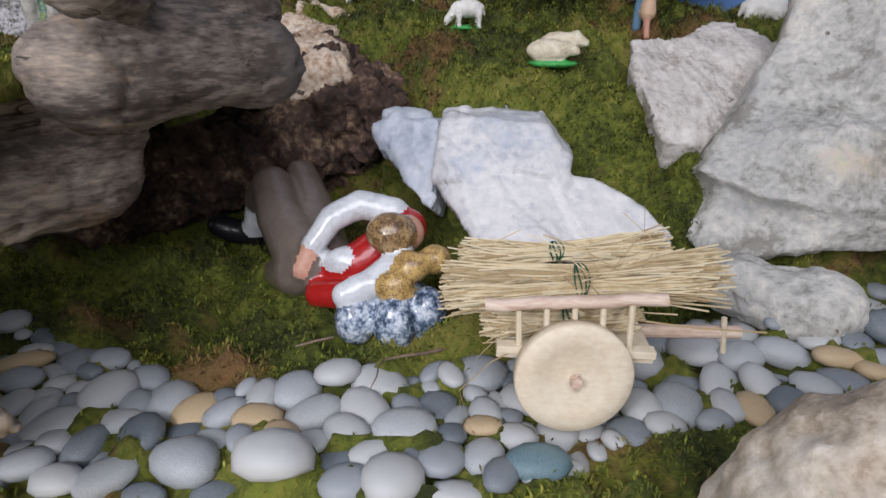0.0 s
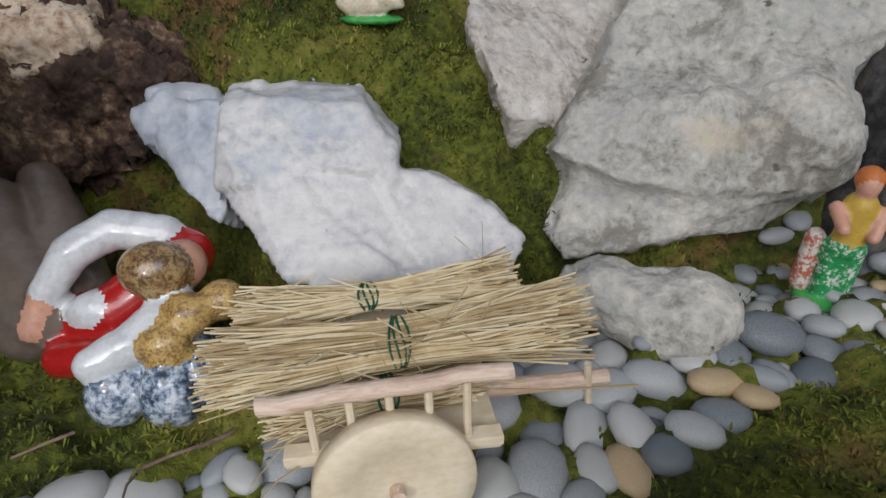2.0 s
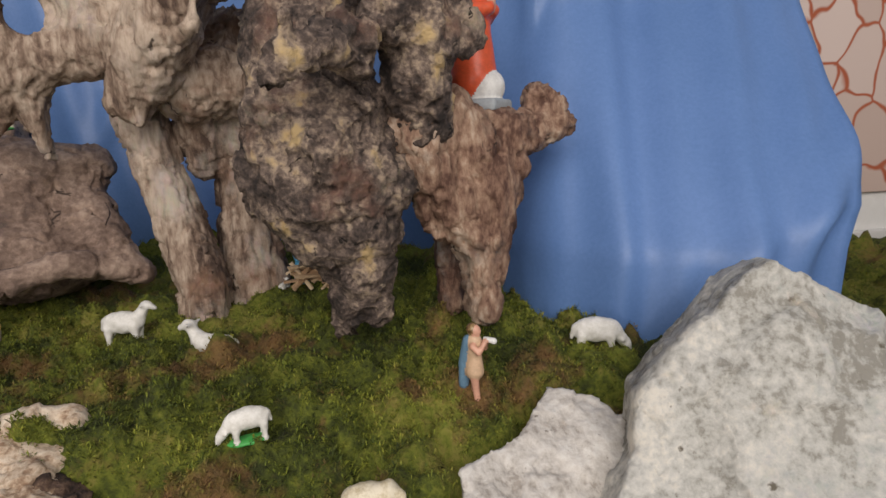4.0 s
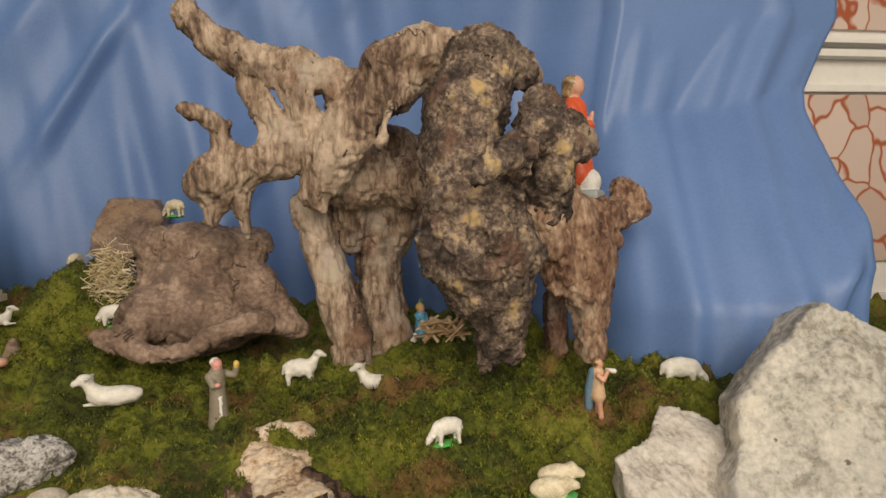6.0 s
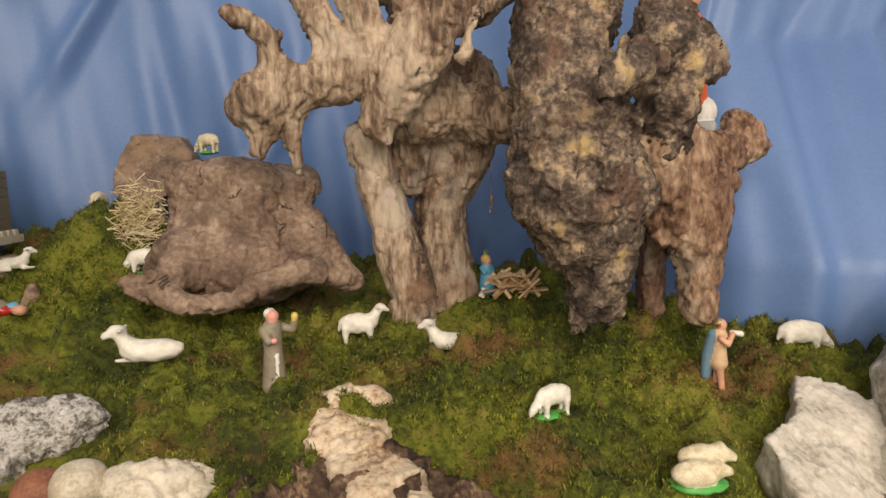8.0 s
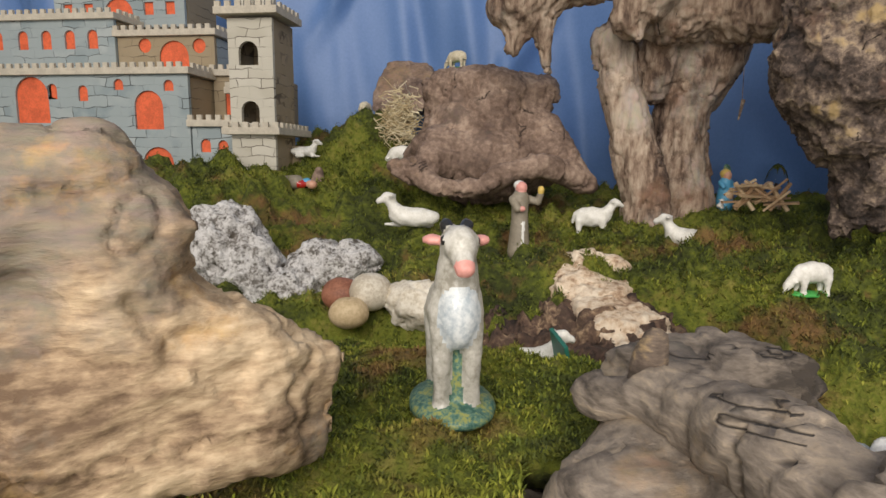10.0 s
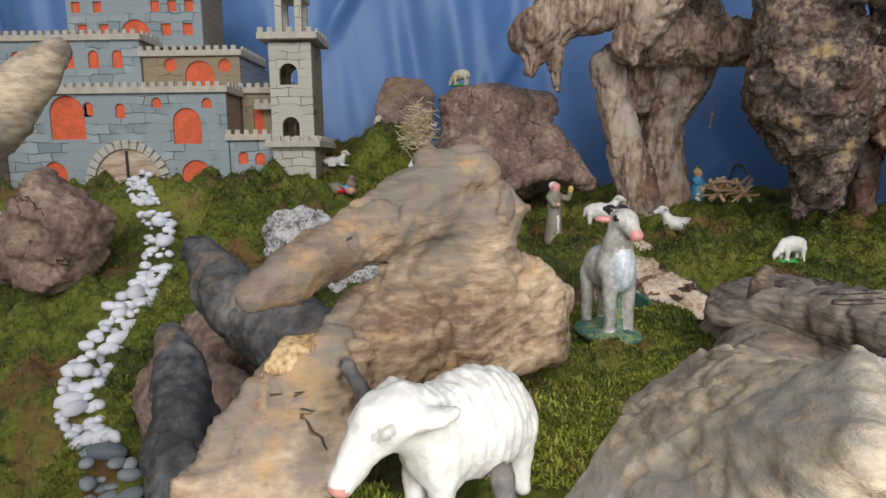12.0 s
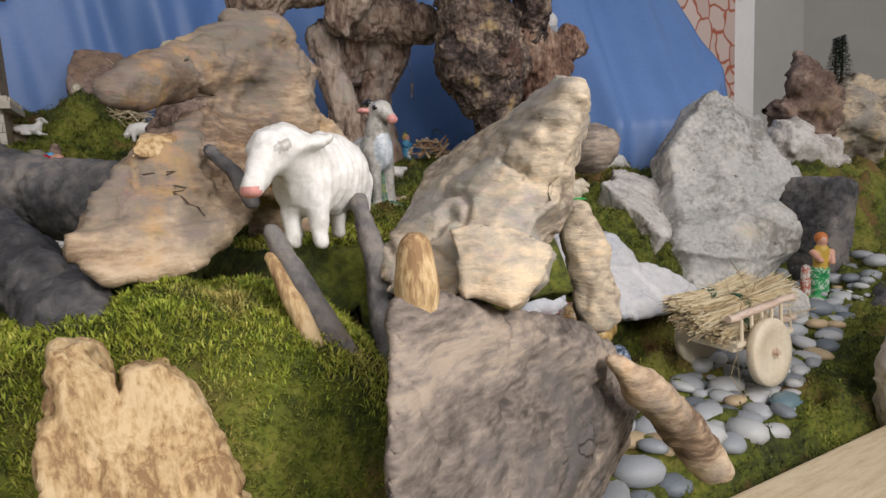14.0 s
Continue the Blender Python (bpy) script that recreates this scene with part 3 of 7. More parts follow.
def build_moss():
    r = np.random.RandomState(5)
    n = 900000
    kn = r.rand(n) < 0.24
    x = np.where(r.rand(n) < 0.8, r.uniform(-0.75, 0.6, n), r.uniform(-1.3, 1.0, n))
    y = r.uniform(0.25, 1.5, n)
    x, y = np.where(kn, r.uniform(-0.62, -0.28, n), x), np.where(kn, r.uniform(0.06, 0.38, n), y)
    far = y > 1.2
    keep = ~(far & (r.rand(n) < 0.5))
    keep &= ~(pebbled(x, y) & (r.rand(n) < 0.93))
    keep &= ~((np.abs(x - path_x(y)) < 0.022) & (y > 0.4) & (y < 1.1))
    p = np.stack([x, y, 0 * x], 1)
    thin = fractal(p * 7, 31, 3)
    keep &= r.rand(n) < np.where(kn, 1, np.clip(0.8 + 2.2 * thin, 0.2, 1))
    x, y = x[keep], y[keep]
    z = ground_z(x, y)
    lx, ly = r.uniform(-0.42, -0.15, 90000), r.uniform(0.26, 0.74, 90000)
    on = on_ledge(lx, ly)
    x, y, z = np.concatenate([x, lx[on]]), np.concatenate([y, ly[on]]), np.concatenate([z, ledge_z(lx[on], ly[on])])
    n = len(x)
    lean, ang = r.uniform(0.35, 0.99, n), r.uniform(0, 2 * np.pi, n)
    small = np.concatenate([np.where(kn[keep], 0.8, 1.0), np.full(on.sum(), 0.75)])
    ln = small * r.uniform(0.0028, 0.0070, n) * (0.8 + 0.9 * (fractal(np.stack([x, y, 0 * x], 1) * 20, 44, 2) + 0.5))
    wd = small * r.uniform(0.00045, 0.0010, n) * np.where(np.concatenate([kn[keep], np.zeros(on.sum(), bool)]), 0.6, 1.0)
    side = np.stack([np.cos(ang + 1.57), np.sin(ang + 1.57), 0 * x], 1)
    out = np.stack([np.cos(ang) * lean, np.sin(ang) * lean, np.sqrt(1.02 - lean ** 2)], 1)
    b = np.stack([x, y, z - 0.001], 1)
    mid = b + out * (ln * 0.55)[:, None]
    tip = b + out * ln[:, None] + np.array([0, 0, -1]) * (ln * lean * 0.35)[:, None]
    v = np.stack([b, mid - side * wd[:, None], mid + side * wd[:, None], tip], 1).reshape(-1, 3)
    k = 4 * np.arange(n)
    f = np.stack([k, k + 1, k + 3, k + 2], 1)
    me = bpy.data.meshes.new("moss")
    me.vertices.add(len(v))
    me.vertices.foreach_set("co", v.ravel())
    me.loops.add(4 * n)
    me.loops.foreach_set("vertex_index", f.ravel().astype(np.int32))
    me.polygons.add(n)
    me.polygons.foreach_set("loop_start", (4 * np.arange(n)).astype(np.int32))
    me.materials.append(M["blade"])
    me.materials.append(M["frontblade"])
    front = (np.abs((x + 0.455) / 0.20) ** 4 + np.abs((y - 0.215) / 0.165) ** 4) < 1 + 0.5 * r.normal(size=n)
    me.polygons.foreach_set("material_index", (front & (z < 0.48)).astype(np.int32))
    me.update(calc_edges=True)
    tagged(new("moss", me), "short feathery green moss with brown patches on the hill", "moss", kind="stuff")


# ---- room ----
def slab_part(name, lo, hi, material, label, category, kind="structure", bevel=0.0):
    bm = bmesh.new()
    box(bm, lo, hi, bevel)
    me = bpy.data.meshes.new(name)
    bm.to_mesh(me)
    bm.free()
    me.materials.append(material)
    return tagged(new(name, me), label, category, kind=kind)


slab_part("floor", (-4, -4, -0.65), (4, 3, -0.55), M["floor"], "grey stone floor of the hall", "floor")
slab_part("wall_back", (-4, 2.1, -0.55), (4, 2.2, 3.6), M["wall"], "pale grey plastered wall behind the blue cloth", "wall")
slab_part("wall_left", (-3.2, -4, -0.55), (-3.1, 2.1, 3.6), M["wall"], "pale plastered side wall", "wall")
slab_part("wall_right", (3.1, -4, -0.55), (3.2, 2.1, 3.6), M["wall"], "pale plastered side wall", "wall")
slab_part("front_board", (-0.20, 0.10, 0.165), (1.75, 0.262, 0.218), M["pine"], "pale pine board along the table's front edge", "board", "thing", 0.003)
slab_part("table_top", (-1.8, -0.16, 0.10), (1.8, 1.76, 0.16), M["pine"], "pale pine board table under the moss hill", "table", "thing", 0.004)


def build_curtain():
    """Blue cloth hung behind, wrinkled, gathered forward where it ends."""
    nu, nv = 330, 130
    u, v = np.meshgrid(np.linspace(0, 1, nu), np.linspace(0, 1, nv), indexing="ij")
    x = -1.9 + 2.80 * u
    y0 = 1.60 - 0.50 * step(0.64, 0.88, u)
    low = 1 - v
    p = np.stack([x.ravel() * 3.4, 0 * x.ravel(), v.ravel() * 1.2], 1)
    p[:, 0] += 2.6 * v.ravel() * np.cos(x.ravel() * 1.1 + 0.9)
    fold = (fractal(p, 61, 2)).reshape(x.shape) * 0.24 + (fractal(np.stack([x.ravel() * 13 + v.ravel() * 2.5, 0 * x.ravel(), v.ravel() * 2], 1), 67, 2)).reshape(x.shape) * 0.05
    y = y0 + fold * (0.5 + 0.5 * low) * (1 - 0.35 * step(0.76, 0.86, u) - 0.6 * step(0.88, 1.0, u)) + np.interp(0.40 + 1.75 * v, (0.40, 0.566, 0.90, 1.09), (-0.24, -0.23, 0.0, 0.03)) * step(0.72, 0.93, u)
    y = y + (0.012 * np.sin(x * 31 + 5 * v + 2 * np.sin(3 * v + x * 4)) + 0.006 * np.sin(x * 67 - 9 * v)) * step(0.7, 0.85, u) * (0.45 + 0.55 * low)
    cr = fractal(np.stack([x.ravel() * 4.5 - v.ravel() * 5.5, 0 * x.ravel(), x.ravel() * 0.9 + v.ravel() * 1.2], 1), 83, 2).reshape(x.shape)
    y = y - 0.034 * step(0.0, 0.22, 0.22 - np.abs(cr)) * step(0.0, 0.15, v) * step(-0.1, 0.2, fractal(np.stack([x.ravel() * 2, 0 * x.ravel(), v.ravel() * 3], 1), 87, 2).reshape(x.shape))
    y = np.where(x > 0.45, np.minimum(y, 1.122), y)
    z = 0.40 + 1.75 * v + 0.06 * step(0.93, 1.0, u) * low
    xx = x + np.interp(z, (0.40, 0.566, 0.90, 1.09), (-0.16, -0.15, -0.068, 0.05)) * step(0.74, 1, u)
    i = (np.arange(nu - 1)[:, None] * nv + np.arange(nv - 1)[None]).ravel()
    f = np.stack([i, i + nv, i + nv + 1, i + 1], 1)
    ob = new("curtain", mesh_from("curtain", np.stack([xx.ravel(), y.ravel(), z.ravel()], 1), f, M["cloth"]))
    mod = ob.modifiers.new("thickness", "SOLIDIFY")
    mod.thickness = 0.002
    tagged(ob, "wrinkled plain blue satin cloth hung as a sky", "curtain")


build_curtain()

# ---- olive root ----
ROOT_LEFT = [
    ("tube", [(-0.100, 1.100, 0.749, 0.0291), (-0.086, 1.100, 0.676, 0.0276), (-0.066, 1.095, 0.606, 0.0305), (-0.044, 1.085, 0.526, 0.0324), (-0.042, 1.080, 0.485, 0.0296)]),
    ("tube", [(0.044, 1.140, 0.743, 0.0510), (0.015, 1.150, 0.655, 0.0376), (0.012, 1.150, 0.586, 0.0398), (0.018, 1.145, 0.521, 0.0448), (0.018, 1.140, 0.476, 0.0448)]),
    ("tube", [(-0.031, 1.130, 0.735, 0.0382), (-0.033, 1.130, 0.687, 0.0211)]),
    ("tube", [(0.074, 0.990, 0.966, 0.0455), (0.024, 1.000, 0.927, 0.0456), (-0.023, 1.010, 0.871, 0.0458), (-0.062, 1.020, 0.815, 0.0402), (-0.089, 1.030, 0.767, 0.0254), (-0.081, 1.020, 0.742, 0.0101)]),
    ("tube", [(-0.067, 1.050, 0.849, 0.0397), (-0.135, 1.050, 0.832, 0.0340), (-0.193, 1.050, 0.813, 0.0352), (-0.236, 1.040, 0.796, 0.0361), (-0.252, 1.040, 0.787, 0.0278)]),
    ("tube", [(-0.203, 1.050, 0.778, 0.0218), (-0.199, 1.055, 0.737, 0.0127), (-0.195, 1.060, 0.706, 0.0077)]),
    ("tube", [(-0.238, 1.040, 0.766, 0.0181), (-0.245, 1.035, 0.731, 0.0106)]),
    ("tube", [(-0.211, 1.040, 0.823, 0.0264), (-0.221, 1.030, 0.865, 0.0162), (-0.242, 1.010, 0.883, 0.0118), (-0.267, 1.000, 0.890, 0.0061)]),
    ("tube", [(-0.021, 1.050, 0.922, 0.0390), (-0.096, 1.050, 0.949, 0.0322), (-0.160, 1.050, 0.964, 0.0283), (-0.203, 1.050, 0.978, 0.0247), (-0.233, 1.050, 1.001, 0.0212), (-0.265, 1.050, 1.035, 0.0193)]),
    ("tube", [(-0.182, 1.050, 0.931, 0.0166), (-0.153, 1.050, 0.886, 0.0219), (-0.126, 1.050, 0.845, 0.0255)]),
    ("tube", [(-0.113, 1.040, 0.930, 0.0234), (-0.096, 1.040, 0.876, 0.0220), (-0.085, 1.040, 0.843, 0.0255)]),
    ("ball", (-0.095, 1.030, 0.966), (0.0133, 0.0133, 0.0133)),
    ("ball", (-0.206, 1.050, 0.998), (0.0181, 0.0181, 0.0181)),
    ("tube", [(0.012, 0.970, 0.954, 0.0271), (0.084, 0.960, 0.974, 0.0240), (0.131, 0.950, 0.960, 0.0321), (0.195, 0.940, 0.938, 0.0275), (0.223, 0.930, 0.923, 0.0145)]),
    ("tube", [(-0.033, 1.080, 0.787, 0.0452), (0.033, 1.090, 0.792, 0.0426), (0.090, 1.050, 0.774, 0.0361)]),
    ("ball", (0.029, 1.120, 0.818), (0.0733, 0.0466, 0.0666)),
    ("tube", [(0.044, 0.955, 0.916, 0.0127), (0.021, 0.940, 0.874, 0.0124), (0.002, 0.935, 0.831, 0.0069)]),
    ("carve", (0.042, 1.000, 0.849), (0.0436, 0.0960, 0.0371)),
    ("carve", (-0.078, 1.050, 0.912), (0.0120, 0.0718, 0.0156)),
    ("carve", (-0.189, 1.040, 0.861), (0.0215, 0.1073, 0.0215)),
    ("carve", (-0.019, 0.940, 0.880), (0.0140, 0.0179, 0.0399)),
]
ROOT_DARK = [
    ("tube", [(0.149, 0.930, 0.935, 0.0553), (0.115, 0.920, 0.863, 0.0561), (0.114, 0.910, 0.800, 0.0588), (0.123, 0.900, 0.738, 0.0694), (0.127, 0.900, 0.684, 0.0807), (0.138, 0.900, 0.636, 0.0610), (0.151, 0.905, 0.596, 0.0428), (0.150, 0.910, 0.551, 0.0288), (0.138, 0.910, 0.507, 0.0112)]),
    ("tube", [(0.171, 0.900, 0.611, 0.0317), (0.174, 0.900, 0.563, 0.0175), (0.173, 0.910, 0.520, 0.0129)]),
    ("ball", (0.065, 0.890, 0.686), (0.0271, 0.0271, 0.0271)),
    ("ball", (0.189, 0.880, 0.666), (0.0263, 0.0263, 0.0263)),
    ("ball", (0.082, 0.860, 0.744), (0.0261, 0.0261, 0.0261)),
    ("ball", (0.123, 0.830, 0.706), (0.0241, 0.0241, 0.0241)),
    ("ball", (0.155, 0.850, 0.742), (0.0219, 0.0219, 0.0219)),
    ("tube", [(0.210, 0.870, 0.869, 0.0256), (0.220, 0.860, 0.823, 0.0329), (0.220, 0.870, 0.772, 0.0335), (0.233, 0.890, 0.727, 0.0267)]),
    ("ball", (0.195, 0.840, 0.830), (0.0318, 0.0318, 0.0318)),
    ("tube", [(0.155, 0.810, 0.797, 0.0234), (0.125, 0.780, 0.793, 0.0170), (0.104, 0.760, 0.778, 0.0114)]),
    ("tube", [(0.092, 0.755, 0.765, 0.0063), (0.101, 0.760, 0.787, 0.0095), (0.106, 0.755, 0.810, 0.0050)]),
    ("tube", [(0.191, 0.920, 0.934, 0.0300), (0.208, 0.910, 0.927, 0.0173), (0.203, 0.910, 0.904, 0.0094)]),
    ("ball", (0.253, 0.860, 0.804), (0.0182, 0.0182, 0.0182)),
    ("ball", (0.266, 0.860, 0.830), (0.0106, 0.0106, 0.0106)),
    ("carve", (0.150, 0.810, 0.743), (0.0199, 0.0266, 0.0149)),
    ("carve", (0.090, 0.830, 0.804), (0.0087, 0.0200, 0.0162)),
    ("carve", (0.120, 0.850, 0.856), (0.0091, 0.0183, 0.0137)),
    ("carve", (0.161, 0.840, 0.844), (0.0114, 0.0229, 0.0069)),
    ("tube", [(0.211, 0.860, 0.872, 0.0211), (0.217, 0.855, 0.842, 0.0273), (0.229, 0.855, 0.812, 0.0288), (0.216, 0.860, 0.775, 0.0228)]),
    ("ball", (0.273, 0.870, 0.813), (0.0169, 0.0169, 0.0169)),
    ("ball", (0.255, 0.870, 0.847), (0.0167, 0.0167, 0.0167)),
]
ROOT_RIGHT = [
    ("tube", [(0.260, 0.920, 0.736, 0.0328), (0.285, 0.925, 0.694, 0.0400), (0.298, 0.925, 0.652, 0.0403), (0.302, 0.920, 0.601, 0.0319), (0.298, 0.915, 0.551, 0.0218), (0.295, 0.910, 0.519, 0.0184)]),
    ("tube", [(0.274, 0.930, 0.719, 0.0300), (0.343, 0.945, 0.716, 0.0294), (0.397, 0.955, 0.721, 0.0177), (0.420, 0.960, 0.724, 0.0089)]),
    ("ball", (0.378, 0.960, 0.757), (0.0176, 0.0176, 0.0176)),
    ("ball", (0.396, 0.960, 0.744), (0.0160, 0.0160, 0.0160)),
    ("tube", [(0.320, 0.930, 0.689, 0.0220), (0.340, 0.925, 0.679, 0.0127)]),
    ("ball", (0.333, 0.925, 0.648), (0.0119, 0.0119, 0.0119)),
    ("tube", [(0.284, 0.940, 0.719, 0.0254), (0.276, 0.965, 0.642, 0.0192), (0.270, 0.980, 0.570, 0.0178), (0.274, 0.985, 0.506, 0.0181)]),
    ("tube", [(0.238, 0.915, 0.638, 0.0131), (0.244, 0.910, 0.606, 0.0082)]),
    ("tube", [(0.220, 0.900, 0.720, 0.0349), (0.239, 0.905, 0.679, 0.0322), (0.263, 0.910, 0.638, 0.0262), (0.278, 0.915, 0.603, 0.0183)]),
    ("tube", [(0.264, 0.950, 0.652, 0.0257), (0.282, 0.950, 0.617, 0.0173)]),
]


def build_root():
    top = tagged(empty("tree_root", (0.08, 1.0, 0.5)), "huge gnarled weathered olive root standing on the moss as a grotto", "root")
    inv = top.matrix_world.inverted()
    for name, prims, mt, sd, lab in (("pale_trunk", ROOT_LEFT, M["root"], 2, "bleached grey-brown limbs"), ("dark_column", ROOT_DARK, M["dark"], 5, "blackened bark with ochre lichen"), ("reddish_limb", ROOT_RIGHT, M["redwood"], 9, "reddish brown wood")):
        if mt is M["dark"]:
            ob = organic(name, prims, mt, 0.0036, 0.012, ((0.007, 22), (0.006, 55), (0.003, 120)), (1, 1, 0.8), 0.3, sd, None, 0.004, 0, 0.6, (0.006, 34, 0.5))
        else:
            ob = organic(name, prims, mt, 0.0036, 0.014, ((0.007, 13), (0.0048, 38), (0.0022, 110)), (1.3, 1.3, 0.4), 0.5, sd, None, 0.005, 0, 0.6, (0.0048, 24, 0.5))
        ob.parent, ob.matrix_parent_inverse = top, inv
        ob["label"] = lab


build_root()


# ---- stumps and rocks ----
def natural(name, label, category, prims, material, **kw):
    return tagged(organic(name, prims, material, **kw), label, category)


ROCK = ((0.010, 26), (0.005, 70), (0.0025, 160))
WOOD = ((0.009, 26), (0.004, 80), (0.0018, 190))
natural("tree_stump", "low brown bark-covered tree stump with flared roots", "stump", [
    ("ball", (-0.292, 1.200, 0.630), (0.1022, 0.0920, 0.0951)),
    ("ball", (-0.298, 1.170, 0.573), (0.1265, 0.0949, 0.0658)),
    ("ball", (-0.363, 1.180, 0.693), (0.0297, 0.0297, 0.0297)),
    ("ball", (-0.204, 1.190, 0.688), (0.0330, 0.0330, 0.0330)),
    ("ball", (-0.289, 1.170, 0.703), (0.0672, 0.0374, 0.0224)),
    ("tube", [(-0.415, 1.045, 0.570, 0.0063), (-0.376, 1.035, 0.554, 0.0126), (-0.336, 1.030, 0.540, 0.0127), (-0.289, 1.030, 0.541, 0.0108), (-0.249, 1.040, 0.562, 0.0124), (-0.199, 1.060, 0.575, 0.0121), (-0.163, 1.090, 0.562, 0.0159), (-0.126, 1.120, 0.544, 0.0117)]),
    ("tube", [(-0.356, 1.100, 0.595, 0.0343), (-0.368, 1.060, 0.571, 0.0203), (-0.402, 1.050, 0.567, 0.0085)]),
    ("tube", [(-0.195, 1.160, 0.619, 0.0340), (-0.162, 1.120, 0.580, 0.0247), (-0.139, 1.110, 0.556, 0.0164)]),
], M["stump"], cell=0.0042, blend=0.022, rough=((0.011, 15), (0.005, 40), (0.0016, 140)), ridged=0.35, crackle=0.008, strata=(0.004, 18, 0.4), flakes=(0.0014, 12, 7), seed=4)
natural("dark_rock", "dark brown rough stone behind the stump", "rock", [
    ("wedge", [(-0.552, 1.420, 0.686), (-0.548, 1.460, 0.738), (-0.531, 1.500, 0.790), (-0.442, 1.500, 0.788), (-0.417, 1.460, 0.750), (-0.415, 1.400, 0.686), (-0.509, 1.380, 0.646)], (0.000, 0.090, 0.000)),
], M["stump"], rough=((0.006, 18), (0.003, 50)), strata=(0.004, 16, 0.4), seed=6)
natural("marble_rock", "smooth white marble rock leaning on the moss bank", "rock", [
    ("wedge", [(0.029, 0.577, 0.391), (0.073, 0.578, 0.394), (0.120, 0.572, 0.390), (0.145, 0.558, 0.360), (0.129, 0.505, 0.296), (0.070, 0.500, 0.293), (0.025, 0.553, 0.338)], (0.005, 0.045, 0.004)),
    ("wedge", [(0.105, 0.557, 0.350), (0.175, 0.547, 0.345), (0.209, 0.535, 0.328), (0.231, 0.525, 0.305), (0.218, 0.508, 0.286), (0.087, 0.500, 0.293)], (0.000, 0.040, -0.010)),
    ("wedge", [(0.028, 0.620, 0.392), (0.063, 0.625, 0.387), (0.100, 0.600, 0.375), (0.132, 0.580, 0.373), (0.109, 0.570, 0.364), (0.037, 0.570, 0.376)], (0.000, 0.010, -0.050)),
], M["white"], cell=0.003, blend=0.008, rough=((0.005, 14), (0.002, 38), (0.0008, 140)), strata=(0.004, 15, 0.3), flakes=(0.0012, 12, 7), grain=(0.8, 1, 1.2), seed=3)
natural("bluish_rock", "jagged bluish grey rock beside the white one", "rock", [
    ("wedge", [(-0.039, 0.617, 0.374), (-0.013, 0.622, 0.385), (0.024, 0.598, 0.388), (0.024, 0.563, 0.334), (0.021, 0.553, 0.313), (0.010, 0.570, 0.319), (-0.026, 0.600, 0.346)], (0.012, 0.030, -0.020)),
    ("wedge", [(-0.031, 0.630, 0.387), (-0.012, 0.655, 0.387), (0.037, 0.640, 0.378), (0.031, 0.580, 0.371), (-0.007, 0.610, 0.369)], (0.000, 0.010, -0.040)),
], M["bluestone"], cell=0.003, blend=0.006, rough=((0.005, 26), (0.002, 70)), strata=(0.0045, 20, 0.35), seed=8)
natural("pitted_rock", "heart-shaped pitted chalky limestone rock on the moss", "rock", [
    ("wedge", [(0.282, 0.730, 0.457), (0.324, 0.780, 0.473), (0.371, 0.770, 0.466), (0.388, 0.740, 0.451), (0.367, 0.700, 0.414), (0.323, 0.660, 0.393), (0.247, 0.660, 0.419)], (0.012, 0.030, -0.050)),
    ("wedge", [(0.214, 0.690, 0.456), (0.282, 0.730, 0.457), (0.357, 0.690, 0.402), (0.323, 0.660, 0.393), (0.306, 0.635, 0.374), (0.263, 0.595, 0.368), (0.230, 0.588, 0.374), (0.219, 0.610, 0.405), (0.211, 0.655, 0.429)], (0.012, 0.030, -0.050)),
], M["chalk"], cell=0.0034, blend=0.008, rough=((0.005, 24), (0.003, 65), (0.0018, 170)), strata=(0.004, 20, 0.35), seed=12)
natural("limestone_boulder", "tall grey limestone boulder with a pointed top", "rock", [
    ("wedge", [(0.494, 0.700, 0.605), (0.471, 0.700, 0.593), (0.447, 0.700, 0.562), (0.395, 0.700, 0.523), (0.368, 0.690, 0.497), (0.347, 0.660, 0.433), (0.525, 0.620, 0.388), (0.590, 0.660, 0.462), (0.613, 0.680, 0.534), (0.532, 0.700, 0.581)], (0.030, 0.070, -0.020)),
    ("wedge", [(0.347, 0.660, 0.433), (0.347, 0.640, 0.402), (0.311, 0.610, 0.382), (0.265, 0.580, 0.350), (0.308, 0.550, 0.340), (0.426, 0.540, 0.332), (0.493, 0.555, 0.341), (0.522, 0.610, 0.404)], (0.000, 0.060, -0.020)),
    ("wedge", [(0.485, 0.670, 0.553), (0.436, 0.660, 0.499), (0.424, 0.610, 0.422), (0.485, 0.580, 0.394), (0.552, 0.600, 0.447), (0.567, 0.660, 0.539)], (0.000, 0.060, 0.000)),
    ("ball", (0.456, 0.560, 0.362), (0.0377, 0.0377, 0.0377)),
    ("ball", (0.368, 0.575, 0.361), (0.0334, 0.0334, 0.0334)),
    ("ball", (0.579, 0.640, 0.428), (0.0444, 0.0444, 0.0444)),
    ("wedge", [(0.271, 0.575, 0.310), (0.257, 0.548, 0.291), (0.265, 0.532, 0.281), (0.321, 0.530, 0.289), (0.355, 0.532, 0.298), (0.432, 0.545, 0.290), (0.494, 0.575, 0.326), (0.527, 0.600, 0.357), (0.317, 0.605, 0.353)], (0.000, 0.060, 0.000)),
], M["lime"], cell=0.0042, blend=0.045, rough=((0.007, 16), (0.0035, 42), (0.0018, 120)), strata=(0.0045, 16, 0.35), flakes=(0.0012, 10, 7), seed=15)
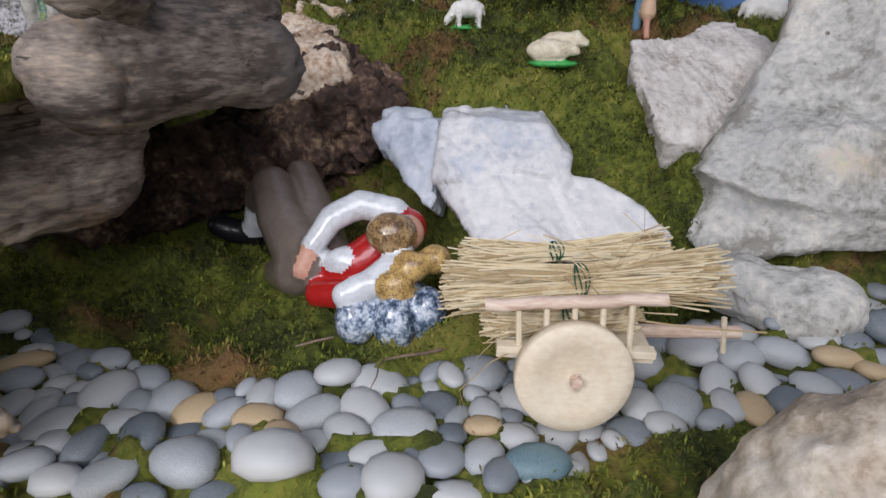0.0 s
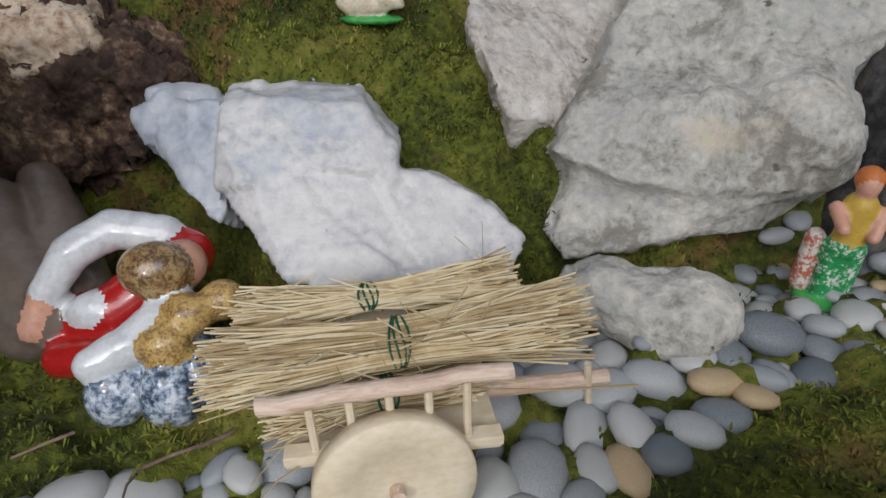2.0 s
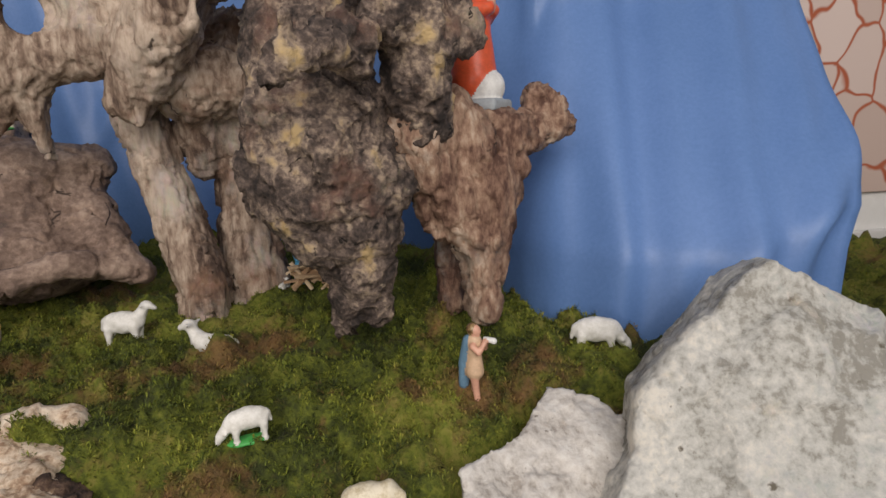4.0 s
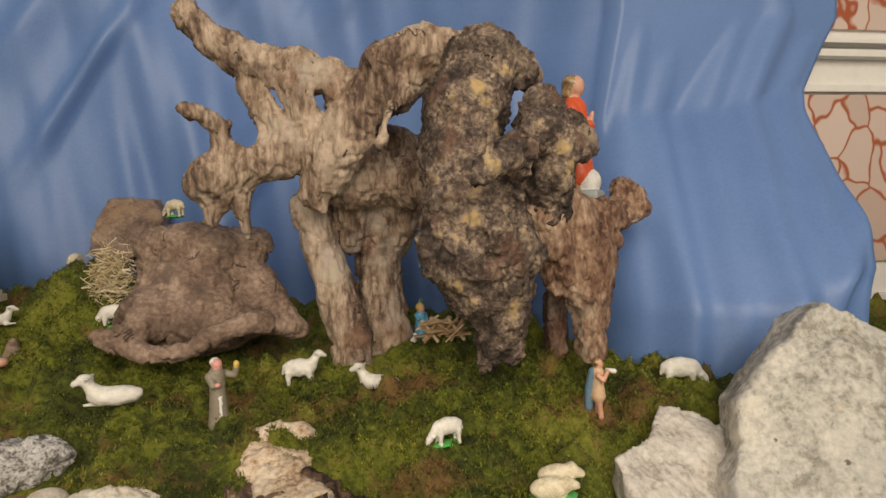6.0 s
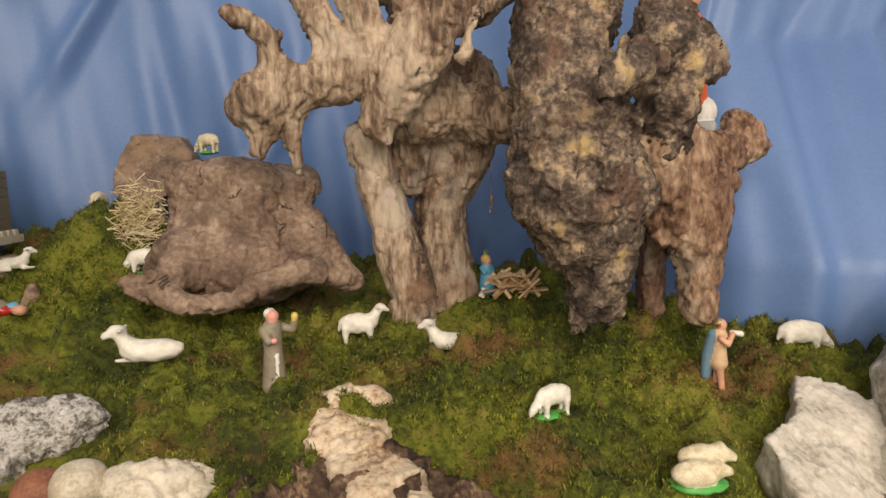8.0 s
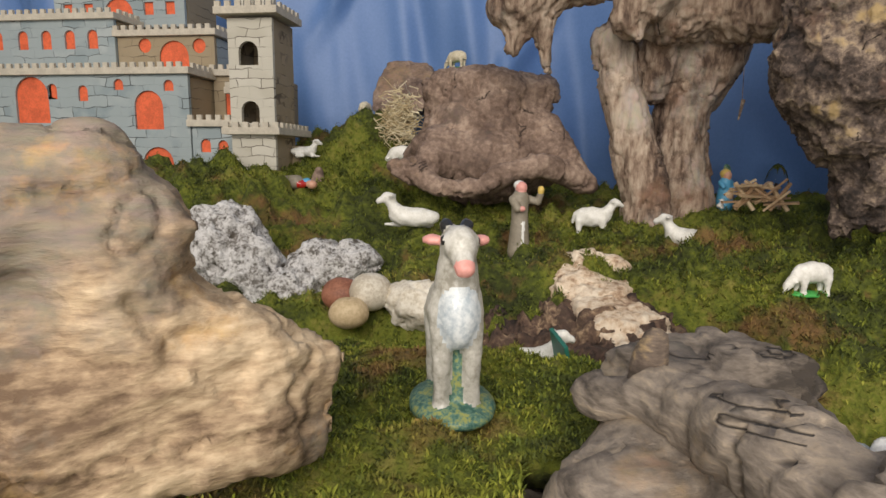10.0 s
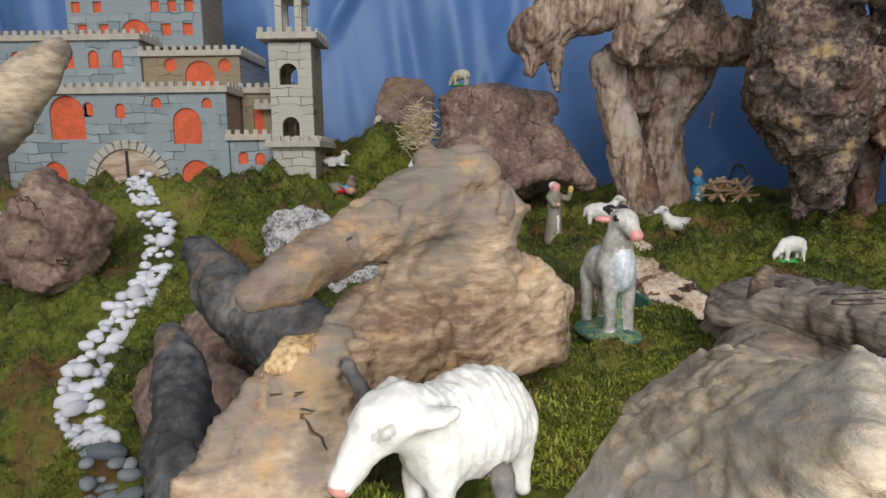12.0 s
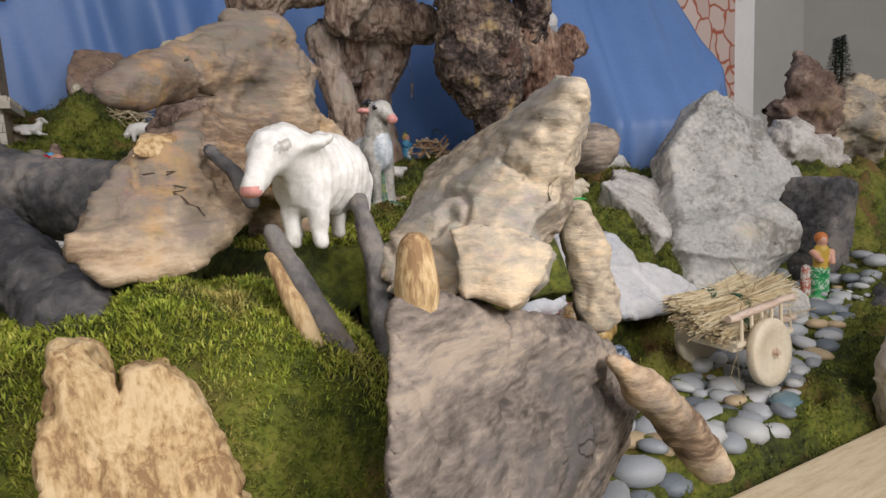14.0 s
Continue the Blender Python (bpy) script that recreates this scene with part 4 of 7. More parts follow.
natural("small_rock", "rounded pale limestone lump by the pebbles", "rock", [("ball", (0.320, 0.462, 0.275), (0.042, 0.035, 0.030)), ("ball", (0.275, 0.485, 0.28), (0.03, 0.025, 0.025))], M["lime"], cell=0.003, rough=((0.006, 26), (0.002, 80), (0.001, 170)), strata=(0.004, 22, 0.4), seed=18)
natural("front_rock", "rough tan rock at the hill's front edge", "rock", [("ball", (0.275, 0.235, 0.285), (0.095, 0.050, 0.085)), ("ball", (0.225, 0.25, 0.25), (0.05, 0.04, 0.075))], M["tanrock"], cell=0.0034, rough=((0.012, 22), (0.005, 70), (0.002, 160)), strata=(0.0034, 21, 0.4), seed=21, facets=8, depth=0.7)
natural("rocky_bank", "dark earthy bank of brown crumbling bark", "bank", [("tube", [(-0.36, 0.66, 0.27, 0.05), (-0.27, 0.67, 0.31, 0.055), (-0.19, 0.69, 0.335, 0.055), (-0.13, 0.70, 0.34, 0.05)]), ("tube", [(-0.36, 0.73, 0.26, 0.06), (-0.25, 0.745, 0.33, 0.075), (-0.15, 0.745, 0.375, 0.07), (-0.07, 0.715, 0.37, 0.05)]), ("ball", (-0.155, 0.80, 0.40), (0.06, 0.045, 0.045)), ("ball", (-0.10, 0.735, 0.30), (0.06, 0.04, 0.06)), ("ball", (-0.12, 0.745, 0.38), (0.035, 0.04, 0.05))], M["bank"], cell=0.0042, blend=0.012, rough=((0.026, 24), (0.014, 60), (0.004, 150)), ridged=0.55, strata=(0.014, 30, 0.5), seed=23)
natural("overhang_wood", "dark brown weathered wood overhanging the hollow", "driftwood", [
    ("wedge", [(-0.270, 0.380, 0.433), (-0.164, 0.472, 0.422), (-0.183, 0.465, 0.392), (-0.199, 0.455, 0.355), (-0.225, 0.440, 0.331), (-0.275, 0.360, 0.335)], (-0.070, 0.090, 0.000)),
    ("tube", [(-0.245, 0.420, 0.367, 0.0275), (-0.216, 0.450, 0.359, 0.0210)]),
    ("tube", [(-0.105, 0.480, 0.448, 0.036), (-0.145, 0.445, 0.448, 0.040), (-0.172, 0.405, 0.442, 0.036)]),
    ("ball", (-0.410, 0.650, 0.310), (0.070, 0.080, 0.100)),
], M["greybark"], cell=0.004, blend=0.02, rough=((0.009, 14), (0.003, 60), (0.001, 140)), grain=(0.6, 0.8, 1.6), ridged=0.2, flakes=(0.0020, 14, 9), crackle=0.004, seed=33)
natural("bark_block", "grey-tan rough wood block on the terrace", "driftwood", [
    ("tube", [(-0.185, 0.455, 0.479, 0.0073), (-0.161, 0.430, 0.489, 0.0122), (-0.143, 0.400, 0.490, 0.0155), (-0.136, 0.365, 0.497, 0.0178), (-0.127, 0.335, 0.499, 0.0174)]),
    ("block", (-0.130, 0.485, 0.458), (0.040, 0.034, 0.034), (0, 0, 25), 0.4),
], M["greybark"], cell=0.003, blend=0.012, rough=((0.006, 22), (0.002, 75), (0.001, 170)), crackle=0.004, strata=(0.004, 22, 0.4), flakes=(0.0012, 18, 7), seed=32)
natural("driftwood", "large tan weathered driftwood with an open mouth-like crack", "driftwood", [
    ("tube", [(-0.455, 0.290, 0.532, 0.0049), (-0.448, 0.300, 0.534, 0.0085), (-0.424, 0.330, 0.547, 0.0139), (-0.387, 0.360, 0.562, 0.0201), (-0.362, 0.375, 0.574, 0.0143)]),
    ("tube", [(-0.383, 0.372, 0.586, 0.0063), (-0.361, 0.378, 0.585, 0.0078)]),
    ("tube", [(-0.345, 0.380, 0.565, 0.0121), (-0.329, 0.382, 0.560, 0.0041)]),
    ("tube", [(-0.358, 0.380, 0.549, 0.0247), (-0.357, 0.385, 0.519, 0.0260), (-0.365, 0.375, 0.489, 0.0241), (-0.364, 0.370, 0.456, 0.0201)]),
    ("tube", [(-0.344, 0.395, 0.515, 0.0268), (-0.319, 0.405, 0.509, 0.0152), (-0.316, 0.400, 0.486, 0.0124)]),
    ("tube", [(-0.374, 0.355, 0.492, 0.0194), (-0.411, 0.325, 0.497, 0.0143), (-0.435, 0.295, 0.496, 0.0120)]),
    ("wedge", [(-0.451, 0.285, 0.499), (-0.429, 0.300, 0.505), (-0.390, 0.330, 0.501), (-0.396, 0.295, 0.469), (-0.416, 0.272, 0.464), (-0.427, 0.262, 0.450), (-0.449, 0.256, 0.448), (-0.463, 0.252, 0.451), (-0.474, 0.256, 0.464), (-0.467, 0.268, 0.479)], (0.008, 0.022, 0.006)),
    ("tube", [(-0.469, 0.260, 0.462, 0.0052), (-0.462, 0.256, 0.452, 0.0028)]),
    ("wedge", [(-0.425, 0.325, 0.523), (-0.394, 0.350, 0.540), (-0.337, 0.385, 0.537), (-0.304, 0.400, 0.513), (-0.308, 0.390, 0.470), (-0.371, 0.340, 0.474), (-0.413, 0.300, 0.497), (-0.429, 0.295, 0.512)], (0.012, 0.030, -0.012)),
], M["drift"], cell=0.0022, blend=0.008, rough=((0.004, 22), (0.0015, 80), (0.0006, 190)), grain=(0.8, 0.8, 1.5), ridged=0.2, crackle=0.004, strata=(0.0022, 24, 0.4), flakes=(0.0014, 20, 9), seed=25)
natural("wood_chip", "pale splintered wood chip on the driftwood", "driftwood", [
    ("wedge", [(-0.450, 0.278, 0.502), (-0.446, 0.285, 0.510), (-0.427, 0.292, 0.511), (-0.431, 0.285, 0.501), (-0.445, 0.278, 0.499)], (0.003, 0.012, 0.003)),
], M["splinter"], cell=0.0018, blend=0.003, rough=((0.002, 60), (0.001, 160)), seed=76)
natural("driftwood_branch", "long pale weathered branch rising from the valley moss", "driftwood", [
    ("tube", [(-0.574, 0.364, 0.645, 0.0047), (-0.581, 0.358, 0.634, 0.0086), (-0.594, 0.352, 0.618, 0.0125), (-0.611, 0.345, 0.600, 0.0157), (-0.690, 0.340, 0.480, 0.030), (-0.720, 0.340, 0.330, 0.034), (-0.730, 0.345, 0.200, 0.034)]),
], M["slab"], cell=0.003, blend=0.006, rough=((0.005, 24), (0.002, 80)), ridged=0.3, flakes=(0.0014, 20, 7), seed=79)
log_a = natural("charred_log", "dark grey charred log with a broken brown end", "log", [
    ("tube", [(-0.558, 0.475, 0.522, 0.0109), (-0.538, 0.460, 0.503, 0.0193), (-0.507, 0.435, 0.487, 0.0249), (-0.474, 0.405, 0.479, 0.0258), (-0.446, 0.375, 0.480, 0.0205)]),
], M["charred"], cell=0.0028, rough=((0.005, 20), (0.0022, 60), (0.0008, 170)), crackle=0.003, flakes=(0.0016, 24, 7), seed=27)
organic("broken_end", [("tube", [(-0.562, 0.482, 0.524, 0.0051), (-0.554, 0.472, 0.520, 0.0079)])], M["splinter"], 0.002, 0.004, ((0.004, 60), (0.002, 150)), (1, 1, 1), 0.3, 72, log_a)
log_b = natural("charred_log", "thinner dark grey charred log lying beside the driftwood", "log", [
    ("tube", [(-0.538, 0.385, 0.485, 0.0087), (-0.521, 0.360, 0.473, 0.0143), (-0.502, 0.320, 0.454, 0.0178), (-0.485, 0.280, 0.439, 0.0179), (-0.475, 0.255, 0.431, 0.0160)]),
], M["charred"], cell=0.0028, rough=((0.005, 22), (0.0022, 60), (0.0008, 170)), crackle=0.003, flakes=(0.0016, 24, 7), seed=28)
organic("broken_end", [("tube", [(-0.538, 0.382, 0.482, 0.0046), (-0.529, 0.365, 0.475, 0.0050)])], M["splinter"], 0.002, 0.004, ((0.004, 60), (0.002, 150)), (1, 1, 1), 0.3, 73, log_b)
natural("wood_slab", "thick grey-tan slab of cracked weathered wood", "driftwood", [
    ("wedge", [(-0.347, 0.242, 0.452), (-0.300, 0.285, 0.490), (-0.264, 0.300, 0.506), (-0.258, 0.212, 0.528), (-0.277, 0.178, 0.519), (-0.287, 0.180, 0.470), (-0.335, 0.200, 0.430), (-0.352, 0.225, 0.435)], (0.035, 0.035, -0.014)),
    ("wedge", [(-0.339, 0.188, 0.465), (-0.327, 0.180, 0.468), (-0.311, 0.172, 0.463), (-0.302, 0.166, 0.454), (-0.310, 0.164, 0.443), (-0.324, 0.165, 0.433), (-0.339, 0.178, 0.438)], (0.030, 0.035, -0.012)),
    ("wedge", [(-0.288, 0.215, 0.505), (-0.253, 0.222, 0.531), (-0.259, 0.198, 0.523), (-0.267, 0.195, 0.495), (-0.294, 0.195, 0.478)], (0.020, 0.020, -0.010)),
], M["slab"], cell=0.0022, blend=0.005, rough=((0.004, 16), (0.0015, 60), (0.0006, 180)), grain=(0.7, 0.7, 1.7), ridged=0.1, crackle=0.004, flakes=(0.0016, 16, 9), seed=30)
natural("fallen_trunk", "dark grey bark trunk with a broken pale stub", "log", [
    ("wedge", [(-0.375, 0.165, 0.441), (-0.350, 0.175, 0.437), (-0.293, 0.200, 0.413), (-0.205, 0.240, 0.380), (-0.179, 0.240, 0.346), (-0.245, 0.200, 0.345), (-0.327, 0.150, 0.352), (-0.399, 0.120, 0.392)], (0.020, 0.030, -0.060)),
    ("tube", [(-0.367, 0.170, 0.435, 0.0062), (-0.327, 0.185, 0.418, 0.0107), (-0.242, 0.225, 0.378, 0.0158)]),
], M["greybark"], cell=0.0028, blend=0.012, rough=((0.004, 22), (0.0012, 80), (0.0005, 180)), ridged=0.2, crackle=0.003, flakes=(0.001, 20, 7), seed=34)
natural("root_end", "tan broken root end sloping down from the dark trunk", "driftwood", [
    ("tube", [(-0.243, 0.195, 0.386, 0.0063), (-0.222, 0.195, 0.366, 0.0120), (-0.192, 0.198, 0.338, 0.0134), (-0.166, 0.200, 0.309, 0.0121), (-0.153, 0.200, 0.298, 0.0069)]),
], M["drift"], cell=0.0026, rough=((0.004, 30), (0.0015, 80)), flakes=(0.001, 20, 7), seed=77)
natural("wood_stub", "pale broken wood stub on the dark trunk", "stick", [
    ("tube", [(-0.363, 0.172, 0.461, 0.0025), (-0.362, 0.170, 0.460, 0.0053), (-0.362, 0.170, 0.447, 0.0074), (-0.362, 0.170, 0.431, 0.0071), (-0.362, 0.170, 0.417, 0.0063)]),
], M["splinter"], cell=0.002, rough=((0.003, 60), (0.0015, 160)), grain=(1.4, 1.4, 0.4), ridged=0.3, seed=35)
natural("wood_stub", "tan upright piece of bark beside the slab", "stick", [("tube", [(-0.195, 0.275, 0.455, 0.009), (-0.19, 0.275, 0.43, 0.014), (-0.185, 0.27, 0.39, 0.016)])], M["slab"], cell=0.0028, rough=((0.005, 50), (0.002, 140)), seed=45)
natural("stick", "short dark grey upright twig", "stick", [("tube", [(-0.353, 0.25, 0.474, 0.004), (-0.351, 0.238, 0.44, 0.0065), (-0.348, 0.228, 0.39, 0.008)])], M["charred"], cell=0.0024, rough=((0.004, 50), (0.002, 150)), ridged=0.3, seed=41)
split = natural("stick", "split twig with dark bark and pale inside", "stick", [("tube", [(-0.399, 0.235, 0.465, 0.0035), (-0.390, 0.230, 0.442, 0.006), (-0.376, 0.220, 0.408, 0.0065)])], M["charred"], cell=0.002, rough=((0.002, 50), (0.001, 150)), ridged=0.2, seed=42)
organic("inner_wood", [("tube", [(-0.4015, 0.230, 0.455, 0.0025), (-0.3945, 0.224, 0.435, 0.0045), (-0.388, 0.219, 0.415, 0.004)])], M["splinter"], 0.0016, 0.003, ((0.001, 90),), (1, 1, 0.4), 0.2, 74, split)
natural("stick", "small grey twig stub leaning on the driftwood", "stick", [("tube", [(-0.415, 0.286, 0.503, 0.003), (-0.405, 0.278, 0.492, 0.0035), (-0.400, 0.271, 0.478, 0.004)])], M["charred"], cell=0.002, rough=((0.003, 60), (0.001, 150)), seed=43)
natural("stick", "short dark twig stub standing on the overhanging wood", "stick", [("tube", [(-0.166, 0.44, 0.478, 0.008), (-0.165, 0.44, 0.500, 0.007), (-0.163, 0.438, 0.512, 0.006)])], M["darkwood"], cell=0.0024, rough=((0.003, 50), (0.001, 150)), ridged=0.2, seed=44)
natural("yellow_rock", "pale yellow split piece of wood on the front knoll", "driftwood", [
    ("wedge", [(-0.478, 0.188, 0.440), (-0.467, 0.192, 0.439), (-0.463, 0.188, 0.431), (-0.455, 0.165, 0.393), (-0.482, 0.165, 0.402), (-0.477, 0.178, 0.429)], (0.000, 0.025, -0.005)),
    ("wedge", [(-0.459, 0.186, 0.430), (-0.448, 0.188, 0.429), (-0.439, 0.184, 0.420), (-0.425, 0.163, 0.378), (-0.458, 0.163, 0.389)], (0.000, 0.025, -0.005)),
], M["splinter"], cell=0.0018, blend=0.004, rough=((0.004, 45), (0.002, 130)), grain=(1.5, 1.5, 0.5), ridged=0.4, crackle=0.003, strata=(0.0022, 42, 0.4), seed=47)
natural("tuff_rock", "knobbly white porous tuff rock", "rock", [("ball", (-0.585, 0.87, 0.465), (0.052, 0.045, 0.062)), ("ball", (-0.545, 0.86, 0.43), (0.045, 0.035, 0.05))], M["coral"], cell=0.0034, rough=((0.014, 28), (0.014, 75), (0.007, 170)), ridged=0.2, seed=36)
natural("tuff_rock", "small knobbly white tuff rock in the moss", "rock", [("ball", (-0.455, 0.89, 0.45), (0.06, 0.03, 0.028)), ("ball", (-0.495, 0.855, 0.42), (0.03, 0.03, 0.03))], M["coral"], cell=0.0034, rough=((0.012, 32), (0.012, 80), (0.006, 170)), ridged=0.2, seed=37)
natural("pale_wood", "beige broken piece of wood sunk in the moss", "driftwood", [("block", (-0.15, 0.815, 0.445), (0.045, 0.035, 0.028), (25, 6, 20), 0.5), ("block", (-0.125, 0.725, 0.422), (0.034, 0.06, 0.024), (14, 0, 22), 0.5), ("carve", (-0.125, 0.80, 0.480), (0.026, 0.035, 0.018))], M["beige"], cell=0.003, blend=0.012, rough=((0.007, 24), (0.003, 80), (0.001, 170)), ridged=0.3, strata=(0.006, 24, 0.4), flakes=(0.0015, 20, 7), seed=39)
natural("cream_rock", "lumpy cream-coloured stone by the white tuff", "rock", [("ball", (-0.325, 0.765, 0.437), (0.034, 0.026, 0.022)), ("ball", (-0.295, 0.77, 0.435), (0.022, 0.022, 0.018))], M["cream"], cell=0.0026, rough=((0.010, 34), (0.005, 90)), ridged=0.3, strata=(0.005, 30, 0.5), seed=49)
natural("egg_stone", "smooth round cream stone", "stone", [("ball", (-0.372, 0.765, 0.448), (0.022, 0.022, 0.02))], M["cream"], cell=0.003, rough=((0.003, 30),), seed=50)
natural("egg_stone", "reddish brown rounded stone", "stone", [("ball", (-0.405, 0.775, 0.44), (0.024, 0.022, 0.018))], M["redstone"], cell=0.003, rough=((0.003, 30),), seed=51)
natural("egg_stone", "yellowish small rounded stone", "stone", [("ball", (-0.385, 0.735, 0.432), (0.02, 0.018, 0.016))], M["tanstone"], cell=0.003, rough=((0.003, 30),), seed=52)
natural("brown_rock", "tall reddish brown rock in front of the castle", "rock", [("ball", (-0.87, 0.79, 0.53), (0.055, 0.045, 0.06)), ("ball", (-0.90, 0.79, 0.48), (0.07, 0.05, 0.06))], M["stump"], cell=0.0045, rough=ROCK, strata=(0.009, 24, 0.45), seed=54, facets=6, depth=0.7)
natural("brown_rock", "rough brown rock beside the white path", "rock", [("ball", (-0.645, 0.60, 0.36), (0.035, 0.04, 0.05)), ("ball", (-0.60, 0.58, 0.33), (0.05, 0.05, 0.06)), ("ball", (-0.62, 0.66, 0.40), (0.04, 0.05, 0.045))], M["stump"], cell=0.0045, rough=ROCK, strata=(0.009, 24, 0.45), seed=55, facets=6, depth=0.7)
natural("brown_rock", "pale brown rough stone in the valley moss", "rock", [("ball", (-1.01, 0.82, 0.49), (0.05, 0.04, 0.04))], M["chalk"], cell=0.0045, rough=ROCK, strata=(0.009, 24, 0.45), seed=56)
# far rocks past the pillar
natural("far_rock", "pale reddish rock at the hill's far end", "rock", [("tube", [(0.90, 0.78, 0.70, 0.022), (0.91, 0.78, 0.63, 0.045), (0.95, 0.78, 0.55, 0.06)]), ("ball", (0.84, 0.80, 0.57), (0.05, 0.04, 0.03))], M["stump"], cell=0.006, rough=ROCK, strata=(0.012, 18, 0.45), seed=57, facets=6, depth=0.7)
natural("far_rock", "large pale grey-brown rock at the far end", "rock", [("ball", (1.04, 0.76, 0.52), (0.09, 0.07, 0.10)), ("ball", (1.15, 0.80, 0.58), (0.10, 0.07, 0.09))], M["slab"], cell=0.007, rough=ROCK, strata=(0.012, 18, 0.45), seed=58, facets=7, depth=0.7)
natural("far_rock", "low pale rock lying on the far moss", "rock", [("ball", (0.87, 0.72, 0.47), (0.06, 0.05, 0.05)), ("ball", (0.80, 0.76, 0.50), (0.05, 0.05, 0.05))], M["chalk"], cell=0.006, rough=ROCK, strata=(0.012, 18, 0.45), seed=59, facets=6, depth=0.7)
natural("bark_log", "grey rough bark log at the far side", "log", [("tube", [(0.98, 0.70, 0.38, 0.02), (1.08, 0.74, 0.41, 0.028), (1.20, 0.78, 0.44, 0.028)])], M["charred"], cell=0.006, rough=WOOD, ridged=0.4, seed=60)
natural("bark_log", "dark brown furrowed bark beside the pebbles", "log", [("tube", [(0.40, 0.37, 0.23, 0.03), (0.50, 0.40, 0.26, 0.035)]), ("block", (0.545, 0.55, 0.35), (0.03, 0.05, 0.09), (0, 10, 0), 0.5)], M["charred"], cell=0.005, rough=WOOD, ridged=0.5, seed=61)


# ---- pillar with marble panels ----
def veined(name):
    """Pinkish marble painted with a net of rust-red veins."""
    m = bpy.data.materials.new(name)
    m.use_nodes = True
    n, l = m.node_tree.nodes, m.node_tree.links
    co = n.new("ShaderNodeTexCoord")
    warp = n.new("ShaderNodeTexNoise")
    warp.inputs["Scale"].default_value = 9
    l.new(co.outputs["Object"], warp.inputs["Vector"])
    mixv = n.new("ShaderNodeMix")
    mixv.data_type = "VECTOR"
    mixv.inputs[0].default_value = 0.10
    l.new(co.outputs["Object"], mixv.inputs[4])
    l.new(warp.outputs["Color"], mixv.inputs[5])
    vor = n.new("ShaderNodeTexVoronoi")
    vor.feature = "DISTANCE_TO_EDGE"
    vor.inputs["Scale"].default_value = 13
    l.new(mixv.outputs[1], vor.inputs["Vector"])
    cell = n.new("ShaderNodeTexVoronoi")
    cell.inputs["Scale"].default_value = 13
    l.new(mixv.outputs[1], cell.inputs["Vector"])
    tone = n.new("ShaderNodeValToRGB")
    tone.color_ramp.elements[0].color = (0.45, 0.33, 0.28, 1)
    tone.color_ramp.elements[1].color = (0.62, 0.50, 0.45, 1)
    sep = n.new("ShaderNodeSeparateColor")
    l.new(cell.outputs["Color"], sep.inputs[0])
    l.new(sep.outputs[0], tone.inputs[0])
    edge = n.new("ShaderNodeMapRange")
    edge.inputs[1].default_value, edge.inputs[2].default_value = 0.015, 0.055
    l.new(vor.outputs["Distance"], edge.inputs[0])
    mx = n.new("ShaderNodeMix")
    mx.data_type = "RGBA"
    l.new(edge.outputs[0], mx.inputs[0])
    mx.inputs[6].default_value = (0.36, 0.085, 0.035, 1)
    l.new(tone.outputs[0], mx.inputs[7])
    l.new(mx.outputs[2], n["Principled BSDF"].inputs["Base Color"])
    n["Principled BSDF"].inputs["Roughness"].default_value = 0.35
    return m


def build_pillar():
    top = tagged(empty("pillar", (1.0, 1.2, -0.55)), "white pillar base with pink veined marble panels", "pillar", kind="structure")
    inv = top.matrix_world.inverted()

    def add(name, lo, hi, mt, bevel=0.002):
        bm = bmesh.new()
        box(bm, lo, hi, bevel)
        ob = part(name, bm, mt, top)
        ob.matrix_parent_inverse = inv
    add("core", (0.62, 1.165, -0.55), (1.285, 1.75, 1.9), M["trim"])
    red = veined("veined_marble")
    add("panel", (0.70, 1.155, 0.59), (1.18, 1.167, 0.945), red)
    add("panel", (0.70, 1.155, 0.10), (1.18, 1.167, 0.455), red)
    add("panel", (0.70, 1.155, 1.08), (1.18, 1.167, 1.55), red)
    add("moulding", (0.66, 1.150, 0.950), (1.22, 1.167, 0.965), M["trim"])
    add("moulding", (0.66, 1.140, 1.02), (1.22, 1.167, 1.035), M["trim"])
    add("moulding", (0.66, 1.132, 1.045), (1.22, 1.167, 1.055), M["trim"])
    add("moulding", (0.66, 1.145, 0.505), (1.22, 1.167, 0.52), M["trim"])


build_pillar()


